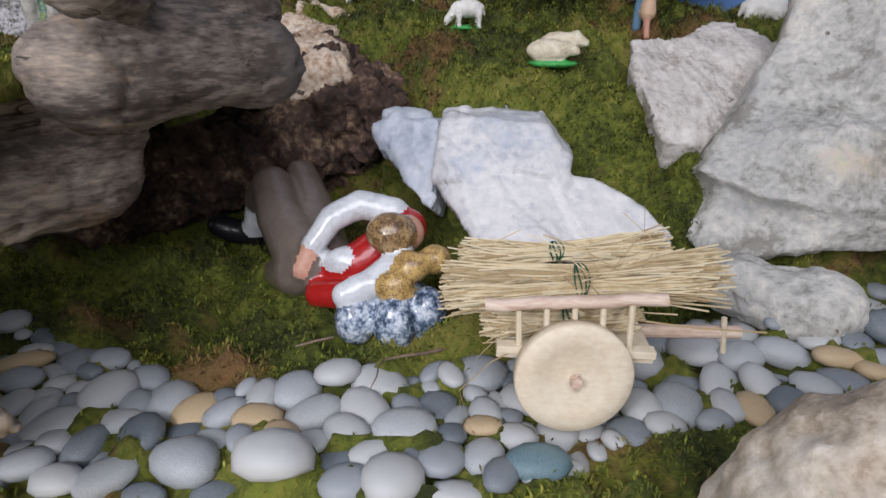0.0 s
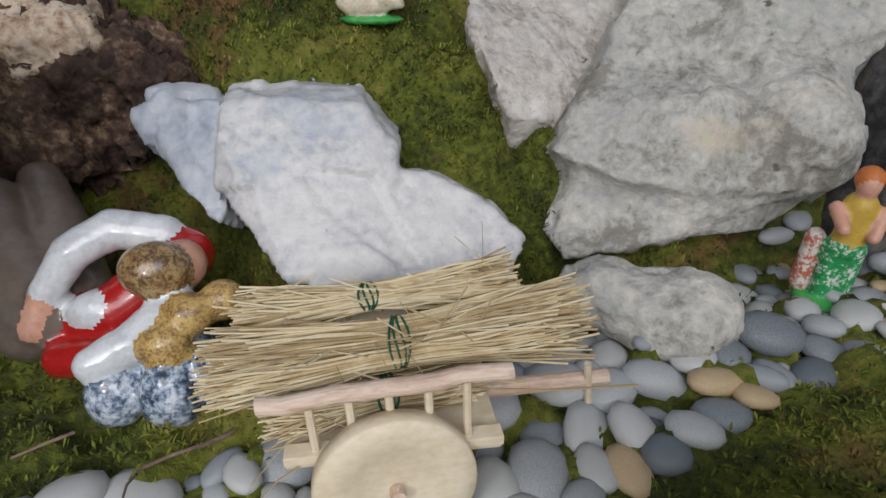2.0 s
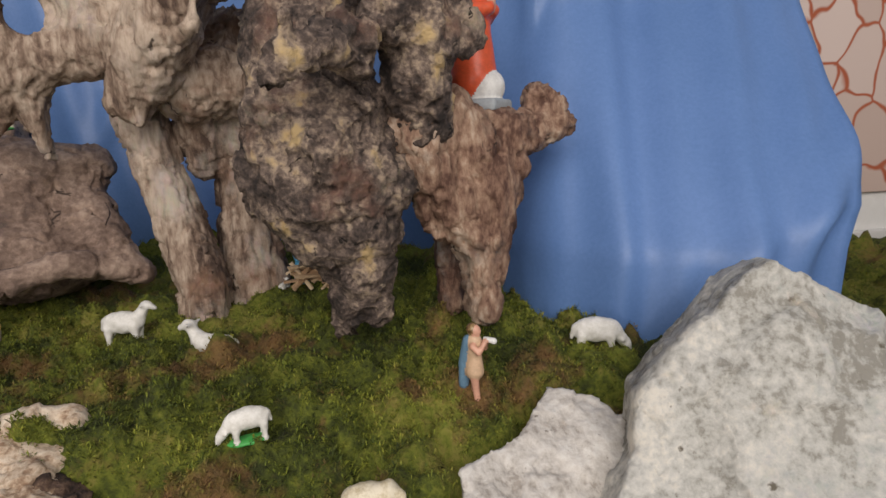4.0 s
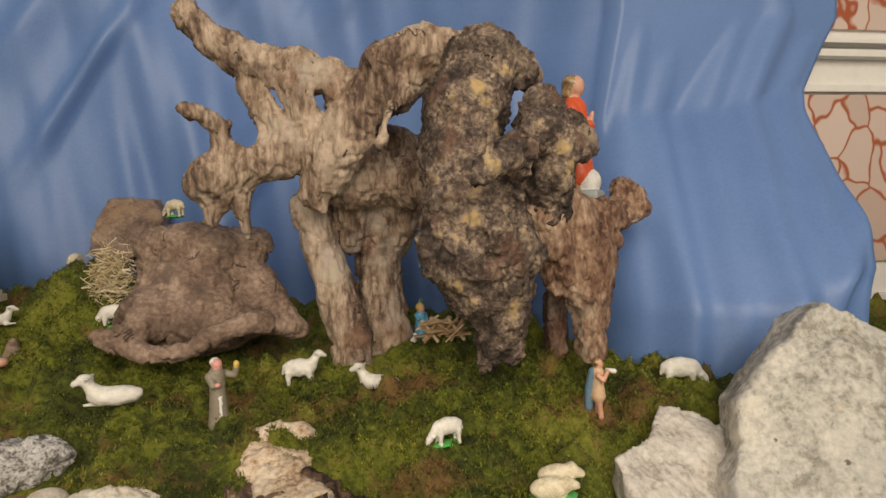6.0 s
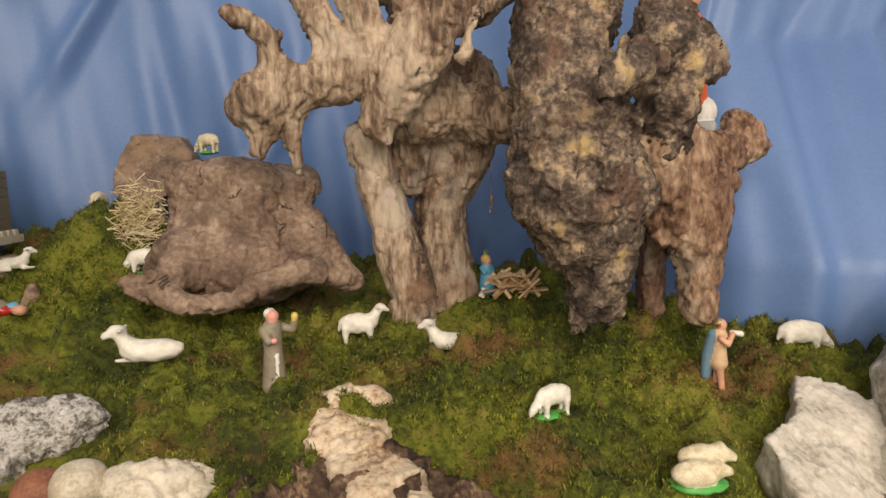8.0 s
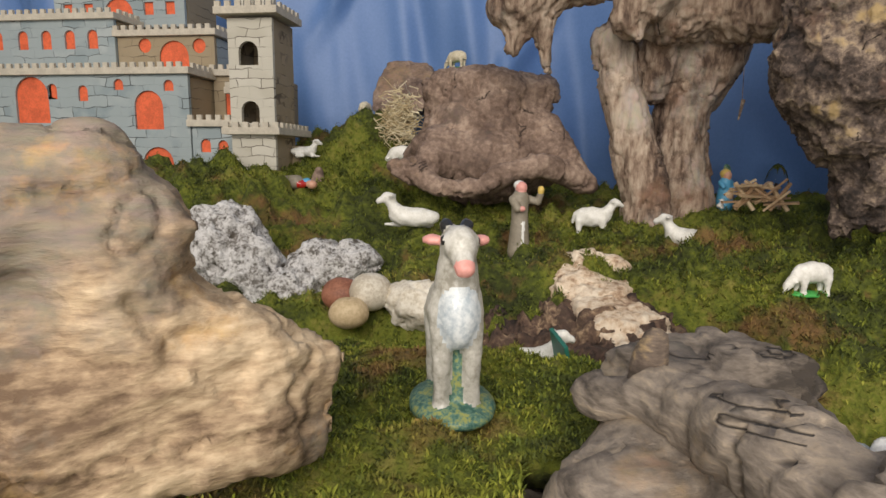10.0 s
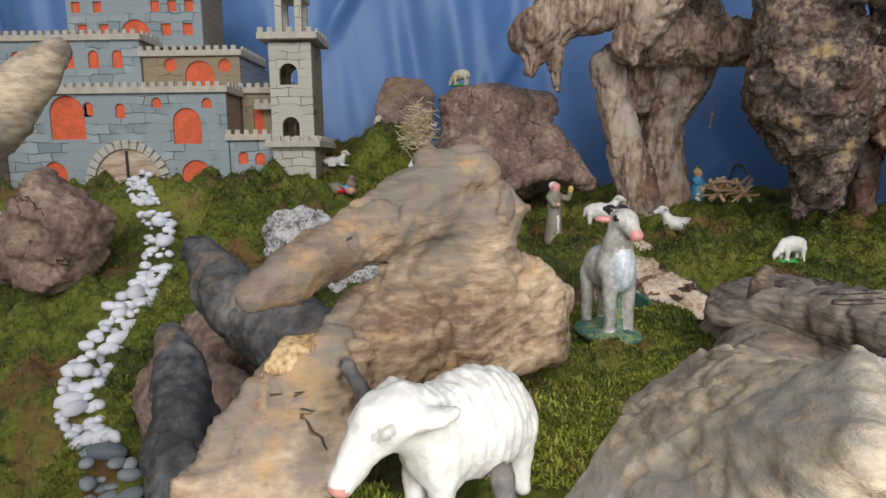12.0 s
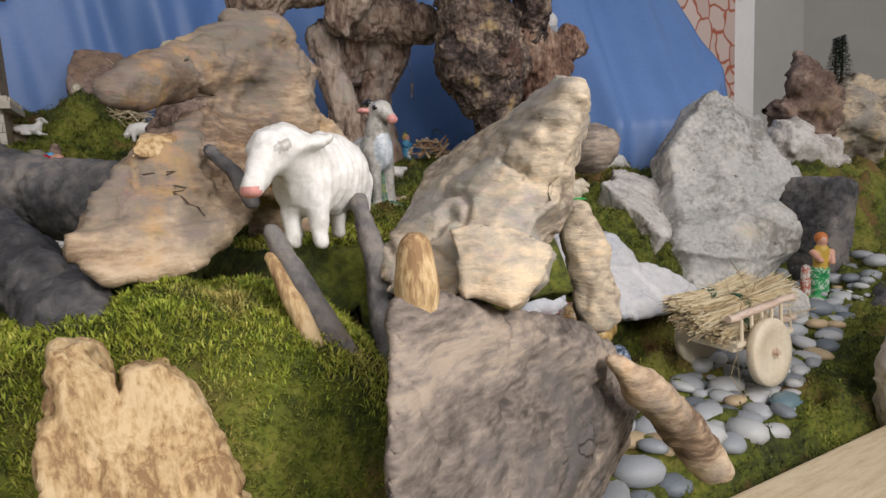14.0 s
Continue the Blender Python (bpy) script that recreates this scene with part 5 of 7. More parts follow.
# ---- castle ----
def stone_paint(name, stone, other, joint, scale=1.0):
    m = bpy.data.materials.new(name)
    m.use_nodes = True
    n, l = m.node_tree.nodes, m.node_tree.links
    bs = n["Principled BSDF"]
    co = n.new("ShaderNodeTexCoord")
    mp = n.new("ShaderNodeMapping")
    mp.inputs["Rotation"].default_value = (radians(90), 0, 0)
    mp.inputs["Scale"].default_value = (1, 1, 1)
    l.new(co.outputs["Object"], mp.inputs[0])
    nz = n.new("ShaderNodeTexNoise")
    nz.inputs["Scale"].default_value = 28
    l.new(mp.outputs[0], nz.inputs["Vector"])
    mv = n.new("ShaderNodeMix")
    mv.data_type = "VECTOR"
    mv.inputs[0].default_value = 0.016
    l.new(mp.outputs[0], mv.inputs[4])
    l.new(nz.outputs["Color"], mv.inputs[5])
    br = n.new("ShaderNodeTexBrick")
    br.inputs["Color1"].default_value, br.inputs["Color2"].default_value, br.inputs["Mortar"].default_value = (*stone, 1), (*other, 1), (*joint, 1)
    br.inputs["Scale"].default_value = 1.0
    br.inputs["Brick Width"].default_value, br.inputs["Row Height"].default_value = 0.044 * scale, 0.0165 * scale
    br.inputs["Mortar Size"].default_value, br.inputs["Mortar Smooth"].default_value = 0.0008, 0.4
    l.new(mv.outputs[1], br.inputs["Vector"])
    wash = n.new("ShaderNodeTexNoise")
    wash.inputs["Scale"].default_value, wash.inputs["Detail"].default_value = 22, 6
    l.new(co.outputs["Object"], wash.inputs["Vector"])
    st = n.new("ShaderNodeMapRange")
    st.inputs[1].default_value, st.inputs[2].default_value = 0.42, 0.55
    l.new(wash.outputs["Fac"], st.inputs[0])
    mx = n.new("ShaderNodeMix")
    mx.data_type = "RGBA"
    l.new(st.outputs[0], mx.inputs[0])
    l.new(br.outputs["Color"], mx.inputs[6])
    mx.inputs[7].default_value = (*[0.5 * (a + b) for a, b in zip(stone, other)], 1)
    l.new(mx.outputs[2], bs.inputs["Base Color"])
    bs.inputs["Roughness"].default_value = 0.8
    bp = n.new("ShaderNodeBump")
    bp.inputs["Strength"].default_value, bp.inputs["Distance"].default_value = 0.5, 0.001
    l.new(br.outputs["Fac"], bp.inputs["Height"])
    bp.invert = True
    l.new(bp.outputs[0], bs.inputs["Normal"])
    return m


C = dict(
    blue=stone_paint("painted_grey_stone", (0.22, 0.275, 0.295), (0.38, 0.42, 0.425), (0.06, 0.07, 0.075)),
    cream=stone_paint("painted_cream_stone", (0.44, 0.41, 0.34), (0.55, 0.52, 0.45), (0.12, 0.10, 0.08), 0.9),
    tan=stone_paint("painted_tan_stone", (0.27, 0.21, 0.13), (0.34, 0.27, 0.18), (0.12, 0.09, 0.06)),
    trim=plain("cream_parapet", (0.50, 0.45, 0.37), 0.8),
    orange=plain("orange_paper", (0.68, 0.12, 0.045), 0.7, vary=0.18),
    gate=surf("wooden_gate", [(0.36, (0.34, 0.23, 0.15)), (0.5, (0.50, 0.38, 0.27)), (0.64, (0.62, 0.51, 0.40))], 22, 0.7, 0.2, 4, 0.001, stretch=(0.4, 1, 1.6)),
    door=plain("blue_grey_door", (0.20, 0.27, 0.33), 0.6),
)


def arch_loop(bm, cx, zb, w, h, y, round_top):
    pts = []
    if round_top == "disc":
        pts = [(cx + w / 2 * math.cos(a), zb + h / 2 + h / 2 * math.sin(a)) for a in np.linspace(0, 2 * math.pi, 17)[:-1]]
    elif round_top:
        s = zb + h - w / 2
        pts = [(cx - w / 2, zb), (cx + w / 2, zb)] + [(cx + w / 2 * math.cos(a), s + w / 2 * math.sin(a)) for a in np.linspace(0, math.pi, 11)]
    else:
        pts = [(cx - w / 2, zb), (cx + w / 2, zb), (cx + w / 2, zb + h), (cx - w / 2, zb + h)]
    vs = [bm.verts.new((x, y, z)) for x, z in pts]
    return [bm.edges.new((vs[i], vs[(i + 1) % len(vs)])) for i in range(len(vs))]


def build_castle():
    at = Vector((-0.95, 1.12, 0.53))
    top = tagged(empty("castle", at), "toy castle, grey-blue painted stone, orange arched windows, cream battlements", "castle")
    inv = top.matrix_world.inverted()

    def own(ob):
        ob.matrix_parent_inverse = inv
        return ob

    def sheet(x0, x1, z0, z1, y, holes, mt, thick=0.007, pane=True):
        bm = bmesh.new()
        edges = []
        vs = [bm.verts.new(p) for p in ((x0, y, z0), (x1, y, z0), (x1, y, z1), (x0, y, z1))]
        edges += [bm.edges.new((vs[i], vs[(i + 1) % 4])) for i in range(4)]
        for hole in holes:
            edges += arch_loop(bm, *hole[:4], y, hole[4] if len(hole) > 4 else True)
        bmesh.ops.triangle_fill(bm, use_beauty=True, use_dissolve=False, edges=edges, normal=(0, -1, 0))
        out = bmesh.ops.extrude_face_region(bm, geom=bm.faces[:])
        bmesh.ops.translate(bm, vec=(0, thick, 0), verts=[g for g in out["geom"] if isinstance(g, bmesh.types.BMVert)])
        bmesh.ops.recalc_face_normals(bm, faces=bm.faces[:])
        wall = own(part("wall", bm, mt, top))
        if pane:
            for hole in holes:
                bm = bmesh.new()
                box(bm, (hole[0] - hole[2] / 2 - 0.003, y + thick - 0.003, hole[1] - 0.002), (hole[0] + hole[2] / 2 + 0.003, y + thick + 0.003, hole[1] + hole[3] + 0.002))
                part("window", bm, C["orange"], wall, "orange backed arched window")
        return wall

    def body(x0, x1, z0, z1, y0, y1, mt):
        bm = bmesh.new()
        box(bm, (x0, y0, z0), (x1, y1, z1), 0.001)
        own(part("block", bm, mt, top))

    def battlement(x0, x1, z, y0, y1, side=True):
        bm = bmesh.new()
        box(bm, (x0 - 0.006, y0 - 0.007, z), (x1 + 0.006, y1, z + 0.011), 0.001)
        x = x0 - 0.004
        while x < x1:
            box(bm, (x, y0 - 0.006, z + 0.010), (x + 0.009, y0 - 0.001, z + 0.019))
            x += 0.0165
        y = y0 + 0.01
        while side and y < y1 - 0.01:
            box(bm, (x1, y, z + 0.010), (x1 + 0.005, y + 0.009, z + 0.019))
            y += 0.0165
        own(part("battlement", bm, C["trim"], top))

    def flat(cs, zb, w, h, kind=True):
        return [(c, zb, w, h, kind) for c in cs]
    # main front with the gate
    sheet(-1.185, -0.777, 0.50, 0.715, 1.12, [(-1.068, 0.635, 0.064, 0.078), (-1.142, 0.680, 0.020, 0.026), (-1.028, 0.675, 0.018, 0.026), (-0.970, 0.672, 0.018, 0.026), (-0.903, 0.690, 0.018, 0.018), (-0.812, 0.688, 0.018, 0.018), (-0.850, 0.625, 0.052, 0.064), (-0.838, 0.540, 0.056, 0.056), (-1.10, 0.545, 0.045, 0.05)], C["blue"])
    body(-1.183, -0.780, 0.50, 0.713, 1.133, 1.36, C["tan"])
    battlement(-1.185, -0.777, 0.715, 1.12, 1.24)
    for i in range(15):
        bm = bmesh.new()
        a = math.pi * (i + 0.5) / 15
        m = Matrix.Translation((-0.963 + 0.070 * math.cos(a), 1.117, 0.555 + 0.070 * math.sin(a))) @ Matrix.Rotation(-a, 4, "Y")
        box(bm, (-0.008, -0.003, -0.006), (0.008, 0.003, 0.006), 0.001, m)
        own(part("arch_stone", bm, C["cream"], top))
    gate = own(part("gate", arched_plate(-0.963, 0.50, 0.122, 0.116, 1.1185, 0.004), C["gate"], top, "pale wooden double gate"))
    # No real opening: a near-black bar paints the shade between the gate's leaves.
    bm = bmesh.new()
    box(bm, (-0.9645, 1.1135, 0.50), (-0.9615, 1.1175, 0.614))
    part("gap", bm, plain("gate_slit_shade", (0.03, 0.025, 0.02)), gate)
    # low wing and its upper floor
    sheet(-0.775, -0.690, 0.50, 0.630, 1.122, [(-0.752, 0.588, 0.018, 0.022), (-0.721, 0.586, 0.018, 0.022), (-0.737, 0.518, 0.048, 0.052)], C["blue"])
    body(-0.776, -0.688, 0.50, 0.628, 1.134, 1.30, C["tan"])
    battlement(-0.775, -0.690, 0.630, 1.122, 1.20, False)
    sheet(-0.776, -0.660, 0.640, 0.722, 1.20, [(-0.745, 0.645, 0.020, 0.055), (-0.702, 0.646, 0.034, 0.042), (-0.692, 0.695, 0.020, 0.022)], C["tan"])
    battlement(-0.740, -0.690, 0.690, 1.185, 1.20, False)
    body(-0.776, -0.672, 0.62, 0.722, 1.215, 1.33, C["tan"])
    battlement(-0.776, -0.678, 0.722, 1.20, 1.30, False)
    # tower
    sheet(-0.685, -0.612, 0.50, 0.792, 1.085, [(-0.652, 0.722, 0.032, 0.036), (-0.652, 0.634, 0.030, 0.034), (-0.648, 0.505, 0.044, 0.050)], C["cream"], pane=False)
    bm = bmesh.new()
    box(bm, (-0.619, 1.092, 0.50), (-0.612, 1.165, 0.792))
    own(part("wall", bm, C["tan"], top))
    bm = bmesh.new()
    box(bm, (-0.685, 1.092, 0.50), (-0.678, 1.165, 0.792))
    own(part("wall", bm, C["tan"], top))
    sheet(-0.678, -0.619, 0.50, 0.792, 1.158, [(-0.652, 0.720, 0.036, 0.042), (-0.652, 0.632, 0.034, 0.040)], C["tan"], pane=False)
    for z in (0.575, 0.625):
        bm = bmesh.new()
        box(bm, (-0.676, 1.10, z), (-0.621, 1.156, z + 0.005))
        own(part("floor_board", bm, C["tan"], top))
    own(part("door", arched_plate(-0.655, 0.505, 0.028, 0.046, 1.098, 0.003), C["orange"], top))
    own(part("door", arched_plate(-0.634, 0.505, 0.016, 0.046, 1.088, 0.003), C["door"], top))
    battlement(-0.694, -0.604, 0.796, 1.078, 1.172)
    battlement(-0.69, -0.606, 0.616, 1.080, 1.21)
    body(-0.612, -0.590, 0.50, 0.600, 1.15, 1.25, C["tan"])
    bm = bmesh.new()
    for x in (-0.668, -0.634):
        for y in (1.10, 1.136):
            box(bm, (x - 0.006, y - 0.005, 0.806), (x + 0.006, y + 0.005, 0.868), 0.001)
    box(bm, (-0.678, 1.092, 0.866), (-0.624, 1.144, 0.88), 0.001)
    rod(bm, (-0.651, 1.118, 0.878), (-0.651, 1.118, 0.905), 0.016, 0.004, 12)
    own(part("belfry", bm, C["cream"], top, "cream open belfry"))
    # second tier
    sheet(-1.365, -0.978, 0.715, 0.828, 1.22, flat((-1.222, -1.168, -1.119, -1.07, -1.023), 0.776, 0.021, 0.034) + [(-1.308, 0.765, 0.036, 0.046)], C["blue"])
    body(-1.365, -0.979, 0.715, 0.826, 1.232, 1.42, C["tan"])
    battlement(-1.365, -0.978, 0.828, 1.22, 1.30)
    sheet(-0.976, -0.785, 0.715, 0.796, 1.225, [(-0.865, 0.735, 0.058, 0.054), (-0.922, 0.768, 0.026, 0.026, "disc"), (-0.815, 0.766, 0.026, 0.026, "disc")], C["tan"])
    body(-0.976, -0.786, 0.715, 0.795, 1.237, 1.42, C["blue"])
    battlement(-0.976, -0.785, 0.797, 1.225, 1.38)
    # keep
    sheet(-1.165, -0.885, 0.83, 0.955, 1.30, flat((-1.135, -1.09, -0.96, -0.915), 0.853, 0.020, 0.024, False) + flat((-1.145, -1.10, -0.98, -0.945, -0.91), 0.900, 0.018, 0.022, False) + [(-1.025, 0.850, 0.062, 0.036)], C["blue"])
    body(-1.165, -0.886, 0.83, 0.953, 1.312, 1.42, C["tan"])
    battlement(-1.165, -0.885, 0.955, 1.30, 1.42)
    # side wing
    sheet(-1.50, -1.187, 0.50, 0.640, 1.09, [(-1.285, 0.535, 0.045, 0.05), (-1.30, 0.60, 0.018, 0.022), (-1.22, 0.60, 0.018, 0.022), (-1.37, 0.53, 0.05, 0.05)], C["blue"])
    body(-1.50, -1.188, 0.50, 0.638, 1.10, 1.30, C["tan"])
    battlement(-1.50, -1.190, 0.640, 1.09, 1.15)
    sheet(-1.48, -1.187, 0.655, 0.72, 1.16, [(-1.225, 0.66, 0.05, 0.055)], C["blue"])
    body(-1.52, -1.36, 0.50, 0.97, 1.17, 1.36, C["cream"])


def arched_plate(cx, zb, w, h, y, thick):
    bm = bmesh.new()
    edges = arch_loop(bm, cx, zb, w, h, y, True)
    bmesh.ops.triangle_fill(bm, use_beauty=True, edges=edges, normal=(0, -1, 0))
    out = bmesh.ops.extrude_face_region(bm, geom=bm.faces[:])
    bmesh.ops.translate(bm, vec=(0, thick, 0), verts=[g for g in out["geom"] if isinstance(g, bmesh.types.BMVert)])
    bmesh.ops.recalc_face_normals(bm, faces=bm.faces[:])
    return bm


build_castle()


# ---- cart ----
def lathe(profile, sides=48):
    """A body of revolution about y, from (radius, y) pairs."""
    bm = bmesh.new()
    rings = []
    for r, y in profile:
        if r < 1e-6:
            rings.append([bm.verts.new((0, y, 0))])
        else:
            rings.append([bm.verts.new((r * math.cos(2 * math.pi * k / sides), y, r * math.sin(2 * math.pi * k / sides))) for k in range(sides)])
    for a, b in zip(rings[:-1], rings[1:]):
        for k in range(sides):
            q = [a[k % len(a)], a[(k + 1) % sides % len(a)], b[(k + 1) % sides % len(b)], b[k % len(b)]]
            q = list(dict.fromkeys(q))
            if len(q) > 2:
                bm.faces.new(q)
    bmesh.ops.recalc_face_normals(bm, faces=bm.faces[:])
    return bm


def build_cart():
    pale = surf("bare_lime_wood", [(0.36, (0.66, 0.56, 0.40)), (0.5, (0.71, 0.62, 0.46)), (0.64, (0.75, 0.67, 0.52))], 30, 0.55, 0.15, 8, 0.0006, stretch=(0.7, 1.2, 1.2))
    twig = surf("peeled_twig", [(0.36, (0.50, 0.35, 0.26)), (0.5, (0.62, 0.47, 0.37)), (0.64, (0.70, 0.57, 0.46))], 60, 0.6, 0.3, 5, 0.0008, stretch=(0.5, 2, 2))
    top = tagged(empty("cart", (0.125, 0.395, 0.24)), "small two-wheeled cart of pale bare wood with log rails", "cart")
    inv = top.matrix_world.inverted()

    def own(ob, at=None):
        ob.matrix_parent_inverse = inv
        if at is not None:
            ob.matrix_basis = at
        return ob
    prof = [(0, -0.0035), (0.021, -0.0035), (0.0225, -0.0044), (0.0295, -0.0048), (0.0352, -0.0040), (0.0362, -0.0028), (0.0362, 0.0045), (0.034, 0.0055), (0, 0.0055)]
    for y, turn in ((0.349, 4), (0.437, 176)):
        w = own(part("wheel", lathe(prof), pale, top, "solid turned wooden wheel", True), pose(0.125, y, 0.2785, -6, 0, turn))
        bm = bmesh.new()
        rod(bm, (0, 0.004, 0), (0, -0.010, 0.001), 0.0036, 0.0032, 12)
        ax = part("axle_end", bm, twig, w)
        bm = bmesh.new()
        rod(bm, (0, -0.0075, 0.006), (0, -0.0075, -0.006), 0.0009, None, 6)
        part("linch_pin", bm, twig, ax)
    bm = bmesh.new()
    rod(bm, (0.125, 0.343, 0.2785), (0.125, 0.443, 0.2785), 0.003)
    own(part("axle", bm, twig, top))
    bm = bmesh.new()
    box(bm, (0.078, 0.358, 0.2845), (0.174, 0.432, 0.2905), 0.0008)
    own(part("bed", bm, pale, top))
    bm = bmesh.new()
    box(bm, (0.078, 0.3545, 0.2895), (0.174, 0.363, 0.2945), 0.0008)
    own(part("bed_edge", bm, pale, top))
    for y, z0 in ((0.3585, 0.3205), (0.432, 0.3215)):
        bm = bmesh.new()
        rod(bm, (0.070, y, z0), (0.176, y, z0 + 0.0085), 0.0040, 0.0039, 14)
        cuts = bmesh.ops.subdivide_edges(bm, edges=[e for e in bm.edges if e.calc_length() > 0.05], cuts=9)
        for v in bm.verts:
            v.co += Vector((0, 0.0008 * math.sin(v.co.x * 130), 0.0006 * math.sin(v.co.x * 210)))
        own(part("rail", bm, twig, top, "peeled pinkish twig rail"))
        for k in range(5):
            x = 0.091 + 0.0166 * k
            bm = bmesh.new()
            rod(bm, (x + 0.001, y, 0.289), (x - 0.001, y, z0 + 0.0085 * (x - 0.07) / 0.106), 0.0021, 0.0019, 8)
            own(part("post", bm, pale, top))
    bm = bmesh.new()
    rod(bm, (0.168, 0.395, 0.286), (0.240, 0.395, 0.288), 0.0048, 0.0044, 12)
    own(part("shaft", bm, twig, top))
    bm = bmesh.new()
    rod(bm, (0.2265, 0.392, 0.300), (0.2305, 0.392, 0.274), 0.0019, None, 8)
    own(part("shaft_peg", bm, pale, top))


build_cart()
STRAW = surf("dry_straw", [(0.36, (0.44, 0.33, 0.18)), (0.5, (0.62, 0.51, 0.31)), (0.64, (0.75, 0.66, 0.46))], 20, 0.6, 0.0, 6, island=0.35)
TWINE = plain("green_twine", (0.012, 0.085, 0.045), 0.6)


def straws(lines, radius):
    """Thin three-sided stalks along the given polylines."""
    verts, faces = [], []
    for line in lines:
        r = radius * random.uniform(0.6, 1.25)
        first = len(verts)
        for p in line:
            for k in range(3):
                a = 2.094 * k
                verts.append((p[0], p[1] + r * math.cos(a), p[2] + r * math.sin(a)))
        for s in range(len(line) - 1):
            for k in range(3):
                a, b = first + 3 * s + k, first + 3 * s + (k + 1) % 3
                faces.append((a, b, b + 3, a + 3))
    return mesh_from("stalks", verts, faces, STRAW, False)


def bundle(a, b, tie, spread, waist, count, label, seed):
    random.seed(seed)
    a, b = Vector(a), Vector(b)
    top = tagged(empty("straw_bundle", a.lerp(b, tie)), label, "straw bundle")
    inv = top.matrix_world.inverted()
    lines = []
    for _ in range(count):
        ang, rad = random.uniform(0, 6.283), math.sqrt(random.random())
        u0, u1 = random.uniform(-0.06, 0.10), random.uniform(0.88, 1.07)
        bend = random.gauss(0, 0.0022)
        line = []
        for k in range(6):
            u = u0 + (u1 - u0) * k / 5
            c = a.lerp(b, u)
            w = waist + (spread - waist) * min(1, abs(u - tie) * 2.1) ** 0.8
            j = abs(u - tie) * random.gauss(0, 0.003)
            line.append((c.x, c.y + rad * w * math.cos(ang) + j, c.z + rad * w * math.sin(ang) * 0.72 + bend * (u - tie) * 2 + j))
        lines.append(line)
    for _ in range(count // 14):
        s = a.lerp(b, random.random())
        d = Vector((random.uniform(-1, 1), random.uniform(-0.6, 0.3), random.uniform(-0.2, 0.45))).normalized() * random.uniform(0.012, 0.035)
        lines.append([s + Vector((0, -waist * 0.6, waist * 0.6)) + d * k / 3 for k in range(4)])
    ob = new("straw", straws(lines, 0.00062))
    tagged(ob, "dry pale yellow straw", kind="stuff")
    ob.parent, ob.matrix_parent_inverse = top, inv
    c = a.lerp(b, tie)
    bm = bmesh.new()
    for wrap in range(4):
        x = c.x + 0.0016 * (wrap - 1.5) + 0.0006 * wrap % 2
        pts = [(x + 0.0015 * math.sin(t * 2 + wrap), c.y + (waist * 1.08 + 0.0008) * math.cos(t), c.z + (waist * 0.80 + 0.0008) * math.sin(t)) for t in np.linspace(0, 2 * math.pi, 17)]
        for p, q in zip(pts[:-1], pts[1:]):
            rod(bm, p, q, 0.0006, None, 5)
    tw = part("twine", bm, TWINE, top, "dark green twine tie")
    tw.matrix_parent_inverse = inv


bundle((0.050, 0.390, 0.3165), (0.212, 0.396, 0.328), 0.49, 0.0205, 0.0125, 520, "thick bundle of dry straw tied with green twine on the cart", 3)
bundle((0.058, 0.420, 0.326), (0.186, 0.420, 0.337), 0.46, 0.012, 0.007, 240, "thin bundle of dry straw tied with green twine on the cart", 4)
bundle((0.072, 0.376, 0.300), (0.165, 0.386, 0.303), 0.55, 0.012, 0.009, 200, "loose handful of straw under the bundles on the cart bed", 5)


def loose_stalk(pts, label):
    ob = new("straw_stalk", straws([[Vector(p) for p in pts]], 0.0007))
    tagged(ob, label, "straw")


loose_stalk([(0.085, 0.36, 0.305), (0.066, 0.345, 0.292), (0.056, 0.335, 0.262), (0.062, 0.325, 0.247)], "single bent straw hanging from the cart")
loose_stalk([(0.10, 0.36, 0.296), (0.075, 0.352, 0.285), (0.056, 0.345, 0.268), (0.064, 0.335, 0.246)], "single dry straw drooping beside the wheel")
loose_stalk([(0.16, 0.375, 0.306), (0.20, 0.372, 0.303), (0.243, 0.37, 0.303)], "single dry straw sticking out of the cart")


def hay():
    random.seed(11)
    lines = []
    for _ in range(620):
        c = Vector((random.gauss(-0.436, 0.015), random.gauss(1.20, 0.012), 0.645 + random.gauss(0, 0.021)))
        d = Vector((random.uniform(-1, 1), random.uniform(-1, 1), random.uniform(-1, 1))).normalized() * random.uniform(0.006, 0.019)
        k = Vector((random.gauss(0, 0.005), random.gauss(0, 0.005), random.gauss(0, 0.005)))
        lines.append([c - d, c + k, c + d])
    tagged(new("hay_tuft", straws(lines, 0.0009)), "loose tuft of dry hay leaning on the stump", "hay")


hay()

